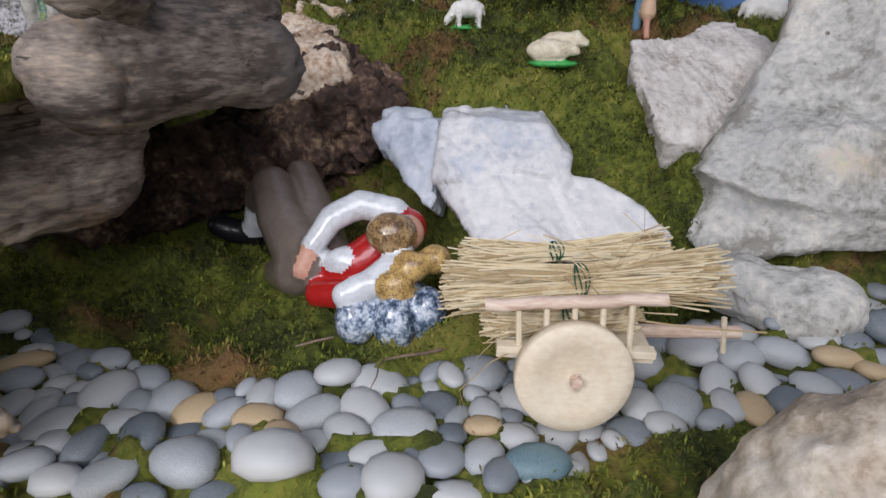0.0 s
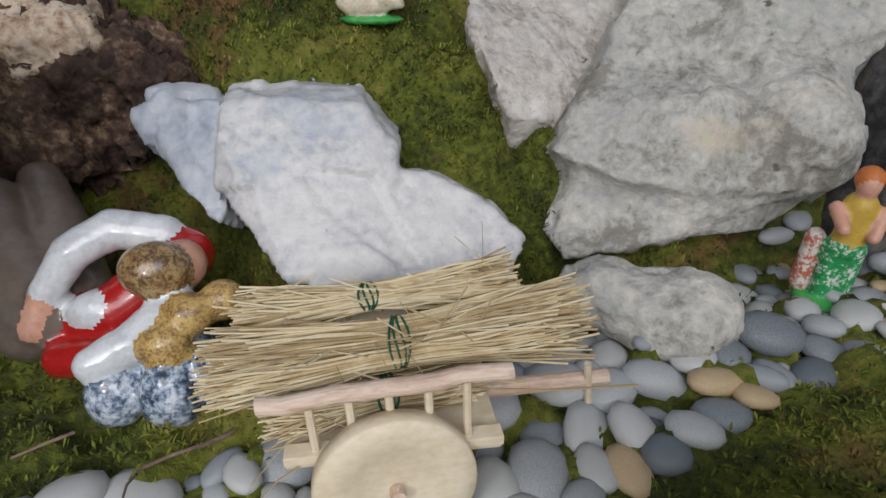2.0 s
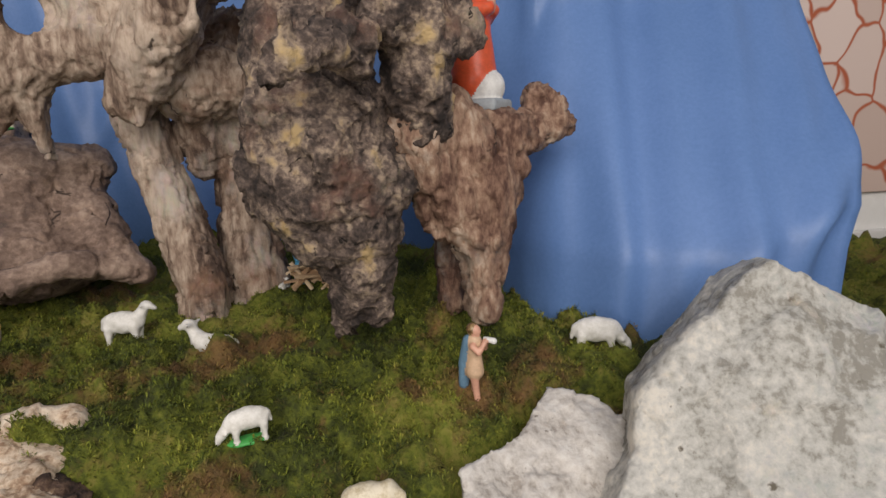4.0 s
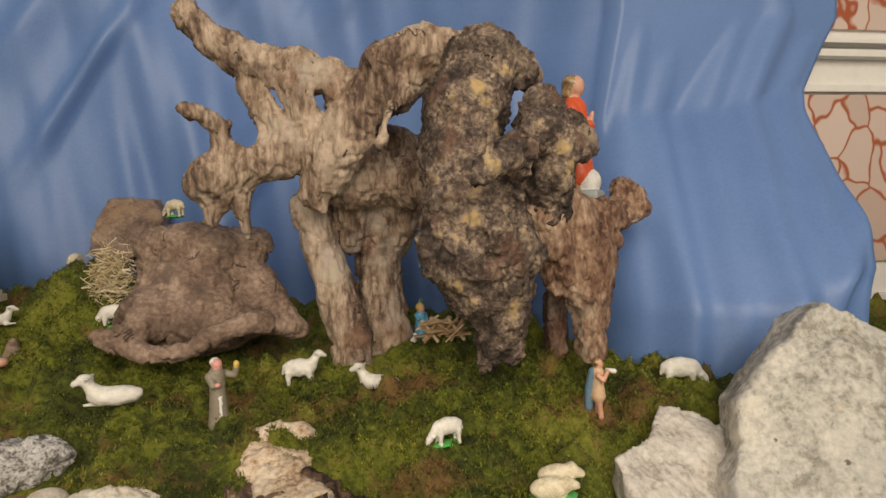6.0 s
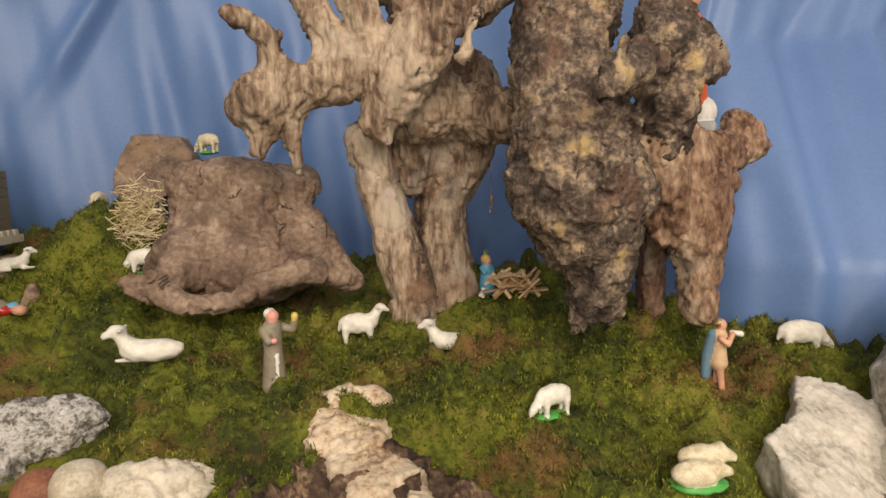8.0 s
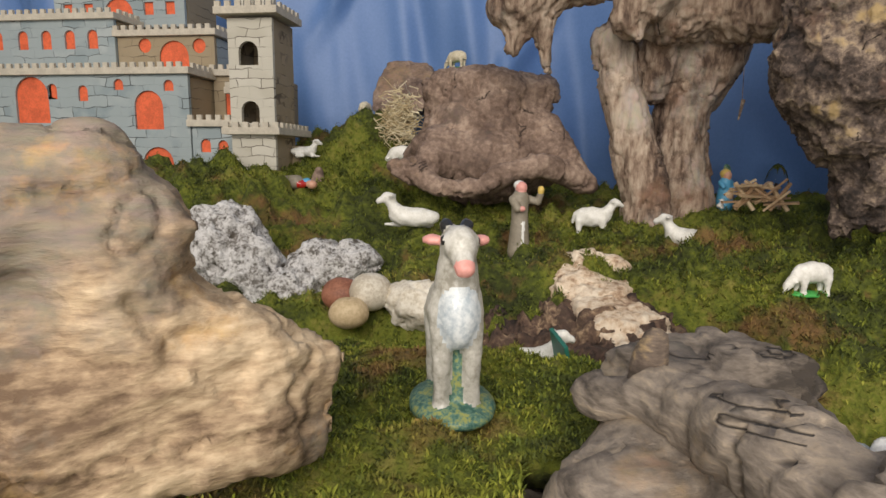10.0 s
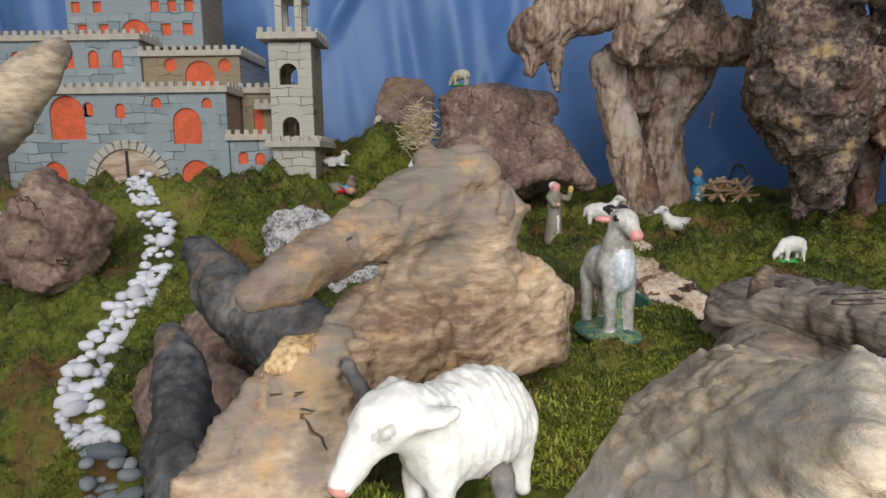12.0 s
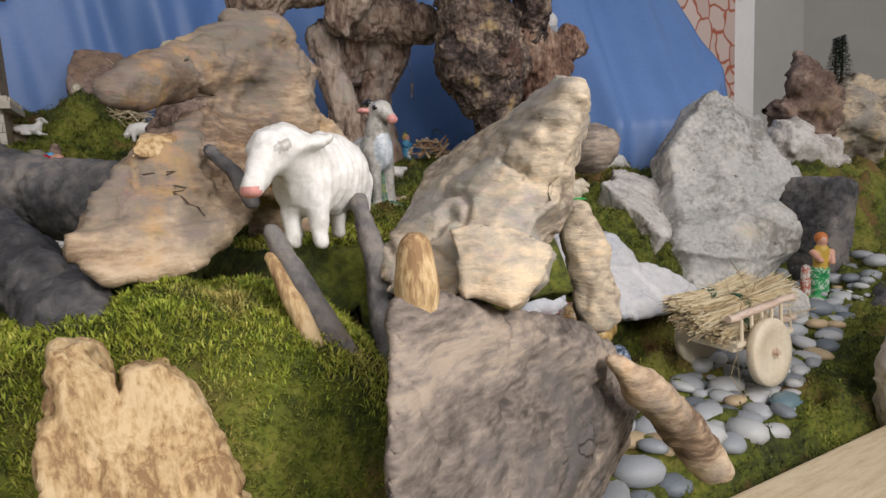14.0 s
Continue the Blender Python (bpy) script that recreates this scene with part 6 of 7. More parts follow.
# ---- figurines ----
G = dict(
    fleece=surf("white_painted_fleece", [(0.36, (0.66, 0.64, 0.58)), (0.6, (0.80, 0.78, 0.73))], 90, 0.5, 0.5, 5, 0.0012),
    oldfleece=surf("cream_painted_fleece", [(0.36, (0.50, 0.42, 0.27)), (0.6, (0.72, 0.65, 0.50))], 90, 0.55, 0.5, 5, 0.0012),
    grass=plain("bright_green_base", (0.06, 0.36, 0.08), 0.5),
    darkgrass=surf("dark_green_base", [(0.36, (0.03, 0.10, 0.08)), (0.5, (0.10, 0.20, 0.15)), (0.64, (0.30, 0.32, 0.10))], 120, 0.5, 0.3, 4, 0.001),
    skin=plain("painted_skin", (0.62, 0.33, 0.23), 0.45),
    pink=plain("pink_paint", (0.70, 0.32, 0.28), 0.45),
    hair=surf("streaked_brown_hair", [(0.36, (0.10, 0.055, 0.025)), (0.5, (0.26, 0.16, 0.07)), (0.64, (0.42, 0.29, 0.13))], 120, 0.3, 0.4, 4, 0.001, 0, 0.5),
    orangehair=plain("orange_hair", (0.55, 0.17, 0.04), 0.5),
    gold=surf("gold_brown_locks", [(0.36, (0.22, 0.12, 0.04)), (0.5, (0.46, 0.30, 0.10)), (0.64, (0.62, 0.42, 0.14))], 160, 0.35, 0.5, 4, 0.0015, 0, 0.4),
    red=plain("glossy_red", (0.42, 0.016, 0.014), 0.25, 0.6),
    shirt=plain("glossy_white", (0.66, 0.68, 0.70), 0.25, 0.6),
    trousers=plain("glossy_brown_grey", (0.17, 0.135, 0.11), 0.28, 0.5),
    black=plain("glossy_black", (0.012, 0.012, 0.014), 0.3, 0.5),
    bluerock=surf("blue_white_glaze", [(0.36, (0.03, 0.05, 0.08)), (0.47, (0.16, 0.21, 0.30)), (0.56, (0.45, 0.52, 0.62)), (0.66, (0.72, 0.76, 0.80))], 70, 0.2, 0.3, 5, 0.001, 0, 0.6),
    tan=plain("peach_tunic", (0.62, 0.42, 0.27), 0.55),
    cape=plain("blue_grey_cape", (0.13, 0.24, 0.34), 0.5),
    robe=plain("grey_brown_robe", (0.25, 0.215, 0.165), 0.55),
    scarlet=plain("orange_red_robe", (0.68, 0.10, 0.035), 0.4),
    white=plain("chalk_white", (0.72, 0.71, 0.68), 0.5),
    slate=plain("grey_plinth", (0.33, 0.36, 0.38), 0.6),
    blue=plain("light_blue_dress", (0.10, 0.38, 0.60), 0.45),
    blond=plain("yellow_hair", (0.62, 0.44, 0.12), 0.5),
    green=surf("green_white_trousers", [(0.40, (0.02, 0.26, 0.08)), (0.54, (0.04, 0.34, 0.11)), (0.62, (0.66, 0.68, 0.62))], 110, 0.4, 0.1, 4, 0.001),
    jug=surf("red_white_basket", [(0.44, (0.50, 0.14, 0.09)), (0.56, (0.70, 0.66, 0.60))], 110, 0.4, 0.2, 4, 0.001),
    yellow=plain("yellow_vest", (0.58, 0.38, 0.06), 0.5),
    grey=surf("grey_hide", [(0.36, (0.30, 0.28, 0.235)), (0.5, (0.46, 0.44, 0.39)), (0.64, (0.60, 0.58, 0.53))], 60, 0.4, 0.4, 5, 0.001, 0, 0.3),
    chest=surf("bluish_white_hide", [(0.36, (0.36, 0.42, 0.47)), (0.6, (0.66, 0.69, 0.70))], 80, 0.4, 0.4, 5, 0.001, 0, 0.3),
)


def figurine(name, groups, at, turn, scale, label, category="figurine", cell=0.04, blend=0.03, fuzz=(0.02, 9), group="", lean=0.0, ribs=0.0):
    """A painted figure as one plain shape: groups of (paint, prims) in units of its size."""
    prims = [p for _, ps in groups for p in ps]
    verts, faces = net(prims, cell, blend)
    nv = normals_of(verts, faces)
    mid = verts[faces].mean(axis=1)
    slot = np.argmin(np.stack([field(mid, ps, 0.01) for _, ps in groups]), axis=0)
    if fuzz[0]:
        verts = verts + nv * (2 * fuzz[0] * fractal(verts * fuzz[1], 5, 3))[:, None]
    if ribs:
        wave = np.sin(105 * verts[:, 0] + 5 * fractal(verts * 6, 12, 3) + 9 * np.abs(verts[:, 1])) * step(0.42, 0.25, verts[:, 0]) * step(0.3, 0.42, verts[:, 2])
        verts = verts + nv * (ribs * wave)[:, None]
    ob = new(name, mesh_from(name, verts * scale, faces, [G[k] for k, _ in groups], True, slot))
    ob.matrix_world = pose(*at, lean, 0, turn)
    return tagged(ob, label, category, group)


def sheep_prims(kind):
    legs = [("tube", [(x, y, 0.5, 0.09), (x * 1.04, y, 0.28, 0.058), (x * 1.04, y, 0.13, 0.052)]) for x in (-0.27, 0.25) for y in (-0.10, 0.10)]
    body = [("ball", (0, 0, 0.58), (0.41, 0.20, 0.23)), ("tube", [(-0.37, 0, 0.62, 0.05), (-0.43, 0, 0.44, 0.035)])]
    if kind == "stand":
        return legs + body + [("tube", [(0.28, 0, 0.64, 0.14), (0.44, 0, 0.86, 0.10)]), ("ball", (0.50, 0, 0.92), (0.12, 0.09, 0.09)), ("tube", [(0.54, 0, 0.91, 0.065), (0.66, 0, 0.86, 0.045)]), ("ball", (0.45, 0.11, 0.93), (0.04, 0.06, 0.025)), ("ball", (0.45, -0.11, 0.93), (0.04, 0.06, 0.025))]
    if kind == "graze":
        return legs + body + [("tube", [(0.28, 0, 0.60, 0.15), (0.46, 0, 0.42, 0.10)]), ("ball", (0.52, 0, 0.33), (0.11, 0.09, 0.09)), ("tube", [(0.55, 0, 0.30, 0.07), (0.62, 0, 0.17, 0.045)]), ("ball", (0.46, 0.11, 0.40), (0.04, 0.05, 0.03)), ("ball", (0.46, -0.11, 0.40), (0.04, 0.05, 0.03))]
    if kind == "low":
        body = [("ball", (-0.02, 0, 0.54), (0.36, 0.245, 0.27)), ("ball", (0.20, 0, 0.50), (0.17, 0.18, 0.22))]
        return legs + body + [("tube", [(0.22, 0, 0.60, 0.19), (0.40, 0, 0.70, 0.145)]), ("ball", (0.48, 0, 0.70), (0.17, 0.135, 0.135)), ("tube", [(0.56, 0, 0.66, 0.105), (0.70, 0, 0.52, 0.07)]), ("ball", (0.38, 0.17, 0.72), (0.12, 0.05, 0.035), (0, 15, -30)), ("ball", (0.38, -0.17, 0.72), (0.12, 0.05, 0.035), (0, 15, 30))]
    return [("ball", (-0.06, 0, 0.19), (0.42, 0.19, 0.165)), ("ball", (0.18, 0, 0.22), (0.17, 0.16, 0.16)), ("tube", [(0.26, 0, 0.28, 0.13), (0.36, 0, 0.44, 0.095)]), ("ball", (0.40, 0, 0.52), (0.12, 0.095, 0.095)), ("tube", [(0.46, 0, 0.51, 0.075), (0.58, 0, 0.46, 0.05)]), ("ball", (0.33, 0.14, 0.55), (0.05, 0.09, 0.028), (15, 0, 0)), ("ball", (0.33, -0.14, 0.55), (0.05, 0.09, 0.028), (-15, 0, 0)), ("tube", [(0.22, -0.14, 0.06, 0.06), (0.46, -0.12, 0.05, 0.04)]), ("tube", [(-0.3, -0.16, 0.07, 0.07), (-0.1, -0.2, 0.05, 0.045)])]


def sheep(kind, x, y, turn, size, label, base="", paint="fleece", z=None, fine=0.035):
    z = float(ground_z(x, y)[0]) if z is None else z
    groups = [(paint, sheep_prims(kind))]
    if kind == "low":
        groups += [("pink", [("ball", (0.735, 0, 0.475), (0.04, 0.05, 0.035)), ("ball", (0.36, 0.19, 0.735), (0.07, 0.03, 0.022), (0, 15, -30)), ("ball", (0.36, -0.19, 0.735), (0.07, 0.03, 0.022), (0, 15, 30))]), ("grey", [("ball", (0.575, 0.105, 0.715), (0.032, 0.028, 0.016), (0, 30, 0)), ("ball", (0.575, -0.105, 0.715), (0.032, 0.028, 0.016), (0, 30, 0))])]
    if kind != "lie":
        z -= 0.09 * size
    if base:
        groups.append((base, [("ball", (0.05, 0, 0.02 if kind == "lie" else 0.11), (0.40, 0.20, 0.07))]))
    return figurine("sheep", groups, (x, y, z), turn, size, label, "sheep", fine, 0.05, (0.022, 11), "sheep on the moss hill", 0.0, 0.006 if kind == "low" else 0.0)


sheep("stand", -0.128, 1.020, -8, 0.060, "small white painted plaster sheep standing with raised head")
sheep("lie", -0.016, 0.962, 160, 0.068, "small white lamb sitting on the moss with raised head", z=float(ground_z(-0.016, 0.962)[0]) + 0.003)
sheep("graze", 0.046, 0.770, 195, 0.044, "white sheep grazing on a green painted base", "grass")
sheep("graze", 0.425, 0.885, -12, 0.066, "white ribbed sheep grazing with lowered head")
sheep("lie", -0.368, 0.960, 186, 0.078, "large white sheep lying on the moss")
sheep("graze", -0.352, 1.300, 150, 0.046, "cream sheep grazing on a green base atop the stump", "grass", "oldfleece", 0.744)
sheep("graze", -0.425, 1.165, 172, 0.054, "white sheep grazing on a green base beside the stump", "grass")
sheep("graze", -0.523, 1.287, 80, 0.044, "cream sheep seen from behind on a green base", "grass", "oldfleece")
sheep("lie", -0.590, 1.150, 35, 0.050, "white lamb resting by the castle wall")
sheep("lie", -0.208, 0.630, 15, 0.052, "white sheep lying on its side beside a green board", z=float(ledge_z(-0.208, 0.63)[0]))
sheep("lie", -0.60, 0.42, 100, 0.05, "white sheep on a dark green base in the valley", "darkgrass")
sheep("low", -0.365, 0.264, 221, 0.076, "large white ribbed plaster sheep standing between twigs", z=0.454, fine=0.02)
sheep("lie", -0.445, 0.235, 150, 0.03, "small white lamb hidden behind yellow wood", z=0.41)
zp = float(ground_z(0.137, 0.672)[0])
figurine("sheep", [("oldfleece", [("ball", (-0.08, -0.10, 0.22), (0.36, 0.17, 0.18)), ("ball", (0.10, 0.12, 0.32), (0.34, 0.17, 0.19)), ("tube", [(0.2, -0.08, 0.25, 0.12), (0.36, -0.1, 0.22, 0.07)]), ("tube", [(0.34, 0.1, 0.4, 0.13), (0.48, 0.06, 0.34, 0.08)])]), ("grass", [("ball", (0, 0, 0.02), (0.42, 0.27, 0.07))])], (0.135, 0.672, zp), -6, 0.062, "two cream sheep lying together on a pale green base", "sheep", 0.035, 0.03, (0.022, 11), "sheep on the moss hill")

bm = bmesh.new()
box(bm, (-0.0015, -0.016, 0), (0.0015, 0.016, 0.030), 0.0006)
me = bpy.data.meshes.new("board")
bm.to_mesh(me)
bm.free()
me.materials.append(plain("dark_green_card", (0.02, 0.15, 0.11), 0.5))
board = tagged(new("board", me), "small dark green painted board standing in the moss", "board")
board.matrix_world = pose(-0.186, 0.612, float(ledge_z(-0.186, 0.612)[0]) - 0.004, 8, -14, 15)

# donkey on its green base
figurine("donkey", [
    ("grey", [("ball", (-0.16, 0.0, 0.50), (0.22, 0.13, 0.16)), ("tube", [(-0.02, 0, 0.52, 0.14), (0.0, 0, 0.66, 0.11), (0.03, 0, 0.80, 0.085)]), ("ball", (0.07, 0, 0.86), (0.12, 0.085, 0.085)),
              ("tube", [(-0.28, 0.07, 0.45, 0.06), (-0.28, 0.07, 0.05, 0.035)]), ("tube", [(-0.28, -0.07, 0.45, 0.06), (-0.28, -0.07, 0.05, 0.035)]), ("tube", [(0.03, 0.075, 0.45, 0.055), (0.05, 0.075, 0.05, 0.035)]), ("tube", [(0.03, -0.075, 0.45, 0.055), (0.05, -0.075, 0.05, 0.035)]), ("tube", [(0.10, 0, 0.85, 0.07), (0.19, 0, 0.79, 0.05)])]),
    ("chest", [("ball", (0.06, 0, 0.52), (0.09, 0.10, 0.17))]),
    ("pink", [("ball", (0.225, 0, 0.77), (0.045, 0.05, 0.04)), ("ball", (-0.03, -0.115, 0.86), (0.055, 0.05, 0.028)), ("ball", (-0.03, 0.115, 0.86), (0.055, 0.05, 0.028))]),
    ("black", [("tube", [(-0.02, 0.05, 0.93, 0.035), (-0.10, 0.05, 0.93, 0.02)]), ("tube", [(-0.02, -0.05, 0.93, 0.035), (-0.10, -0.05, 0.93, 0.02)]), ("ball", (0.095, -0.082, 0.875), (0.022, 0.012, 0.014)), ("ball", (0.095, 0.082, 0.875), (0.022, 0.012, 0.014))]),
    ("darkgrass", [("ball", (-0.10, 0, 0.02), (0.30, 0.22, 0.07)), ("tube", [(-0.02, 0, 0.05, 0.08), (-0.02, 0, 0.35, 0.05)])]),
], (-0.250, 0.480, 0.454), -74, 0.104, "grey plaster donkey with pink nose on a dark green base", "donkey", 0.018, 0.02, (0.008, 18))

# people of plaster, as plain shapes
figurine("shepherd_figurine", [
    ("tan", [("tube", [(0, 0, 0.36, 0.125), (0, 0, 0.58, 0.095), (0, 0, 0.76, 0.105)])]),
    ("skin", [("tube", [(-0.03, 0.05, 0.0, 0.045), (0, 0.05, 0.38, 0.06)]), ("tube", [(0.05, -0.05, 0.0, 0.045), (0, -0.05, 0.38, 0.06)]), ("ball", (0.02, 0, 0.905), (0.075, 0.07, 0.09)), ("tube", [(0.02, 0.12, 0.74, 0.045), (0.10, 0.13, 0.64, 0.04), (0.16, 0.03, 0.80, 0.035)]), ("tube", [(0.02, -0.12, 0.74, 0.045), (0.11, -0.13, 0.66, 0.04), (0.17, -0.03, 0.80, 0.035)])]),
    ("hair", [("ball", (-0.025, 0, 0.93), (0.08, 0.08, 0.085))]),
    ("cape", [("tube", [(-0.07, 0.0, 0.76, 0.09), (-0.14, 0.02, 0.45, 0.09), (-0.17, 0.03, 0.14, 0.07)])]),
    ("white", [("tube", [(0.15, 0, 0.82, 0.03), (0.27, 0, 0.80, 0.045)])]),
], (0.262, 0.822, float(ground_z(0.262, 0.822)[0]) - 0.003), -35, 0.078, "small plaster shepherd in peach tunic and blue cape", "figurine", 0.022, 0.02, (0, 1))
figurine("monk_figurine", [
    ("robe", [("tube", [(0, 0, 0.02, 0.16), (0, 0, 0.45, 0.115), (0, 0, 0.76, 0.115)]), ("tube", [(0.0, 0.12, 0.74, 0.06), (0.08, 0.24, 0.70, 0.05), (0.12, 0.25, 0.80, 0.045)]), ("tube", [(0.0, -0.12, 0.74, 0.06), (0.12, -0.12, 0.62, 0.05)])]),
    ("pink", [("ball", (0.03, 0, 0.90), (0.08, 0.075, 0.085)), ("ball", (0.16, -0.06, 0.62), (0.04, 0.04, 0.04))]),
    ("white", [("ball", (-0.03, 0, 0.93), (0.075, 0.08, 0.07)), ("tube", [(0.115, -0.02, 0.42, 0.02), (0.13, -0.03, 0.12, 0.02)])]),
    ("blond", [("ball", (0.13, 0.25, 0.87), (0.05, 0.05, 0.06))]),
], (-0.225, 0.896, float(ground_z(-0.225, 0.896)[0]) - 0.004), -55, 0.086, "plaster monk in grey-brown robe with raised arm", "figurine", 0.022, 0.02, (0.006, 20))
figurine("angel_figurine", [
    ("scarlet", [("tube", [(0, 0, 0.20, 0.15), (0.0, 0, 0.45, 0.115), (0.0, 0, 0.72, 0.10)]), ("tube", [(0.0, 0.11, 0.70, 0.06), (0.03, 0.13, 0.55, 0.05), (0.12, 0.04, 0.58, 0.04)]), ("tube", [(0.0, -0.11, 0.70, 0.06), (0.03, -0.13, 0.55, 0.05), (0.12, -0.04, 0.58, 0.04)])]),
    ("white", [("tube", [(-0.10, 0, 0.14, 0.11), (0.09, 0, 0.14, 0.11)]), ("ball", (-0.17, -0.09, 0.66), (0.035, 0.10, 0.22), (10, 0, 0))]),
    ("yellow", [("ball", (-0.17, 0.10, 0.58), (0.035, 0.09, 0.22), (-10, 0, 0))]),
    ("skin", [("ball", (0.025, 0, 0.90), (0.065, 0.06, 0.085)), ("tube", [(0.12, 0, 0.58, 0.028), (0.145, 0, 0.68, 0.018)]), ("tube", [(0, 0, 0.75, 0.045), (0, 0, 0.84, 0.04)])]),
    ("hair", [("ball", (-0.02, 0, 0.925), (0.075, 0.072, 0.075)), ("ball", (-0.05, 0, 0.86), (0.05, 0.065, 0.07))]),
    ("slate", [("block", (0, 0, 0.035), (0.20, 0.15, 0.035), (0, 0, 0), 0.2)]),
], (0.300, 0.955, 0.742), -38, 0.190, "kneeling plaster angel in orange-red robe on a grey plinth", "figurine", 0.014, 0.012, (0.003, 20))
zb = float(ground_z(0.085, 1.14)[0])
figurine("seated_figurine", [
    ("blue", [("tube", [(0, 0, 0.10, 0.20), (0, 0, 0.42, 0.15), (0, 0, 0.62, 0.13)]), ("tube", [(0.0, 0.14, 0.6, 0.06), (0.12, 0.12, 0.45, 0.05)]), ("tube", [(0.0, -0.14, 0.6, 0.06), (0.12, -0.14, 0.5, 0.05)])]),
    ("tan", [("ball", (0.12, 0.02, 0.32), (0.10, 0.10, 0.12))]),
    ("skin", [("ball", (0.04, 0, 0.76), (0.10, 0.095, 0.10))]),
    ("blond", [("ball", (-0.03, 0, 0.80), (0.12, 0.125, 0.12))]),
    ("darkgrass", [("ball", (-0.12, 0.10, 0.90), (0.04, 0.10, 0.14), (20, 0, 0))]),
], (0.082, 1.145, zb + 0.012), -70, 0.066, "small plaster figure in blue with yellow hair", "figurine", 0.03, 0.02, (0, 1))
figurine("lying_figurine", [
    ("robe", [("tube", [(-0.5, 0, 0.08, 0.05), (-0.2, 0, 0.12, 0.12), (0.12, 0, 0.14, 0.13)])]),
    ("red", [("ball", (0.22, 0, 0.10), (0.10, 0.12, 0.08))]),
    ("blue", [("ball", (0.30, 0.06, 0.16), (0.07, 0.08, 0.06))]),
    ("skin", [("ball", (0.42, 0, 0.10), (0.10, 0.09, 0.08))]),
], (-0.585, 1.075, float(ground_z(-0.585, 1.075)[0])), -8, 0.088, "plaster figure wrapped in grey lying on the moss", "figurine", 0.03, 0.03, (0, 1))
natural("brown_stone", "small upright brown stone beside the lying figure", "stone", [("tube", [(-0.557, 1.115, 0.525, 0.016), (-0.555, 1.12, 0.56, 0.007)])], M["stump"], cell=0.003, rough=((0.003, 50),), seed=70)
figurine("robed_figurine", [
    ("white", [("tube", [(0, 0, 0.03, 0.13), (0, 0, 0.5, 0.10), (0, 0, 0.78, 0.10)])]),
    ("red", [("tube", [(-0.08, 0.05, 0.05, 0.13), (-0.08, 0.05, 0.5, 0.12), (-0.06, 0, 0.76, 0.08)])]),
    ("skin", [("ball", (0.02, 0, 0.91), (0.065, 0.06, 0.08)), ("ball", (0.10, 0, 0.58), (0.05, 0.08, 0.07))]),
    ("hair", [("ball", (-0.02, 0, 0.92), (0.075, 0.075, 0.085))]),
], (-1.225, 1.115, 0.652), -80, 0.105, "plaster figure in white dress and red cloak on castle wall", "figurine", 0.022, 0.02, (0, 1))
zg = float(ground_z(0.438, 0.478)[0])
figurine("standing_figurine", [
    ("green", [("tube", [(0.0, 0.06, 0.08, 0.06), (0, 0.05, 0.42, 0.075)]), ("tube", [(0.03, -0.06, 0.08, 0.06), (0, -0.05, 0.42, 0.075)]), ("ball", (0, 0, 0.44), (0.10, 0.12, 0.09))]),
    ("yellow", [("tube", [(0, 0, 0.50, 0.095), (0, 0, 0.72, 0.10)])]),
    ("skin", [("ball", (0.02, 0, 0.86), (0.07, 0.065, 0.08)), ("tube", [(0.02, 0.13, 0.70, 0.045), (0.10, 0.10, 0.56, 0.04)]), ("tube", [(0.02, -0.13, 0.70, 0.045), (0.14, -0.08, 0.60, 0.04)])]),
    ("orangehair", [("ball", (-0.015, 0, 0.90), (0.085, 0.085, 0.085))]),
    ("jug", [("tube", [(-0.06, -0.17, 0.12, 0.07), (-0.06, -0.17, 0.46, 0.06)])]),
    ("grass", [("ball", (0, 0.03, 0.03), (0.20, 0.24, 0.06))]),
], (0.446, 0.480, zg + 0.004), -120, 0.106, "plaster figure in green trousers and yellow vest on a green base", "figurine", 0.022, 0.018, (0, 1))

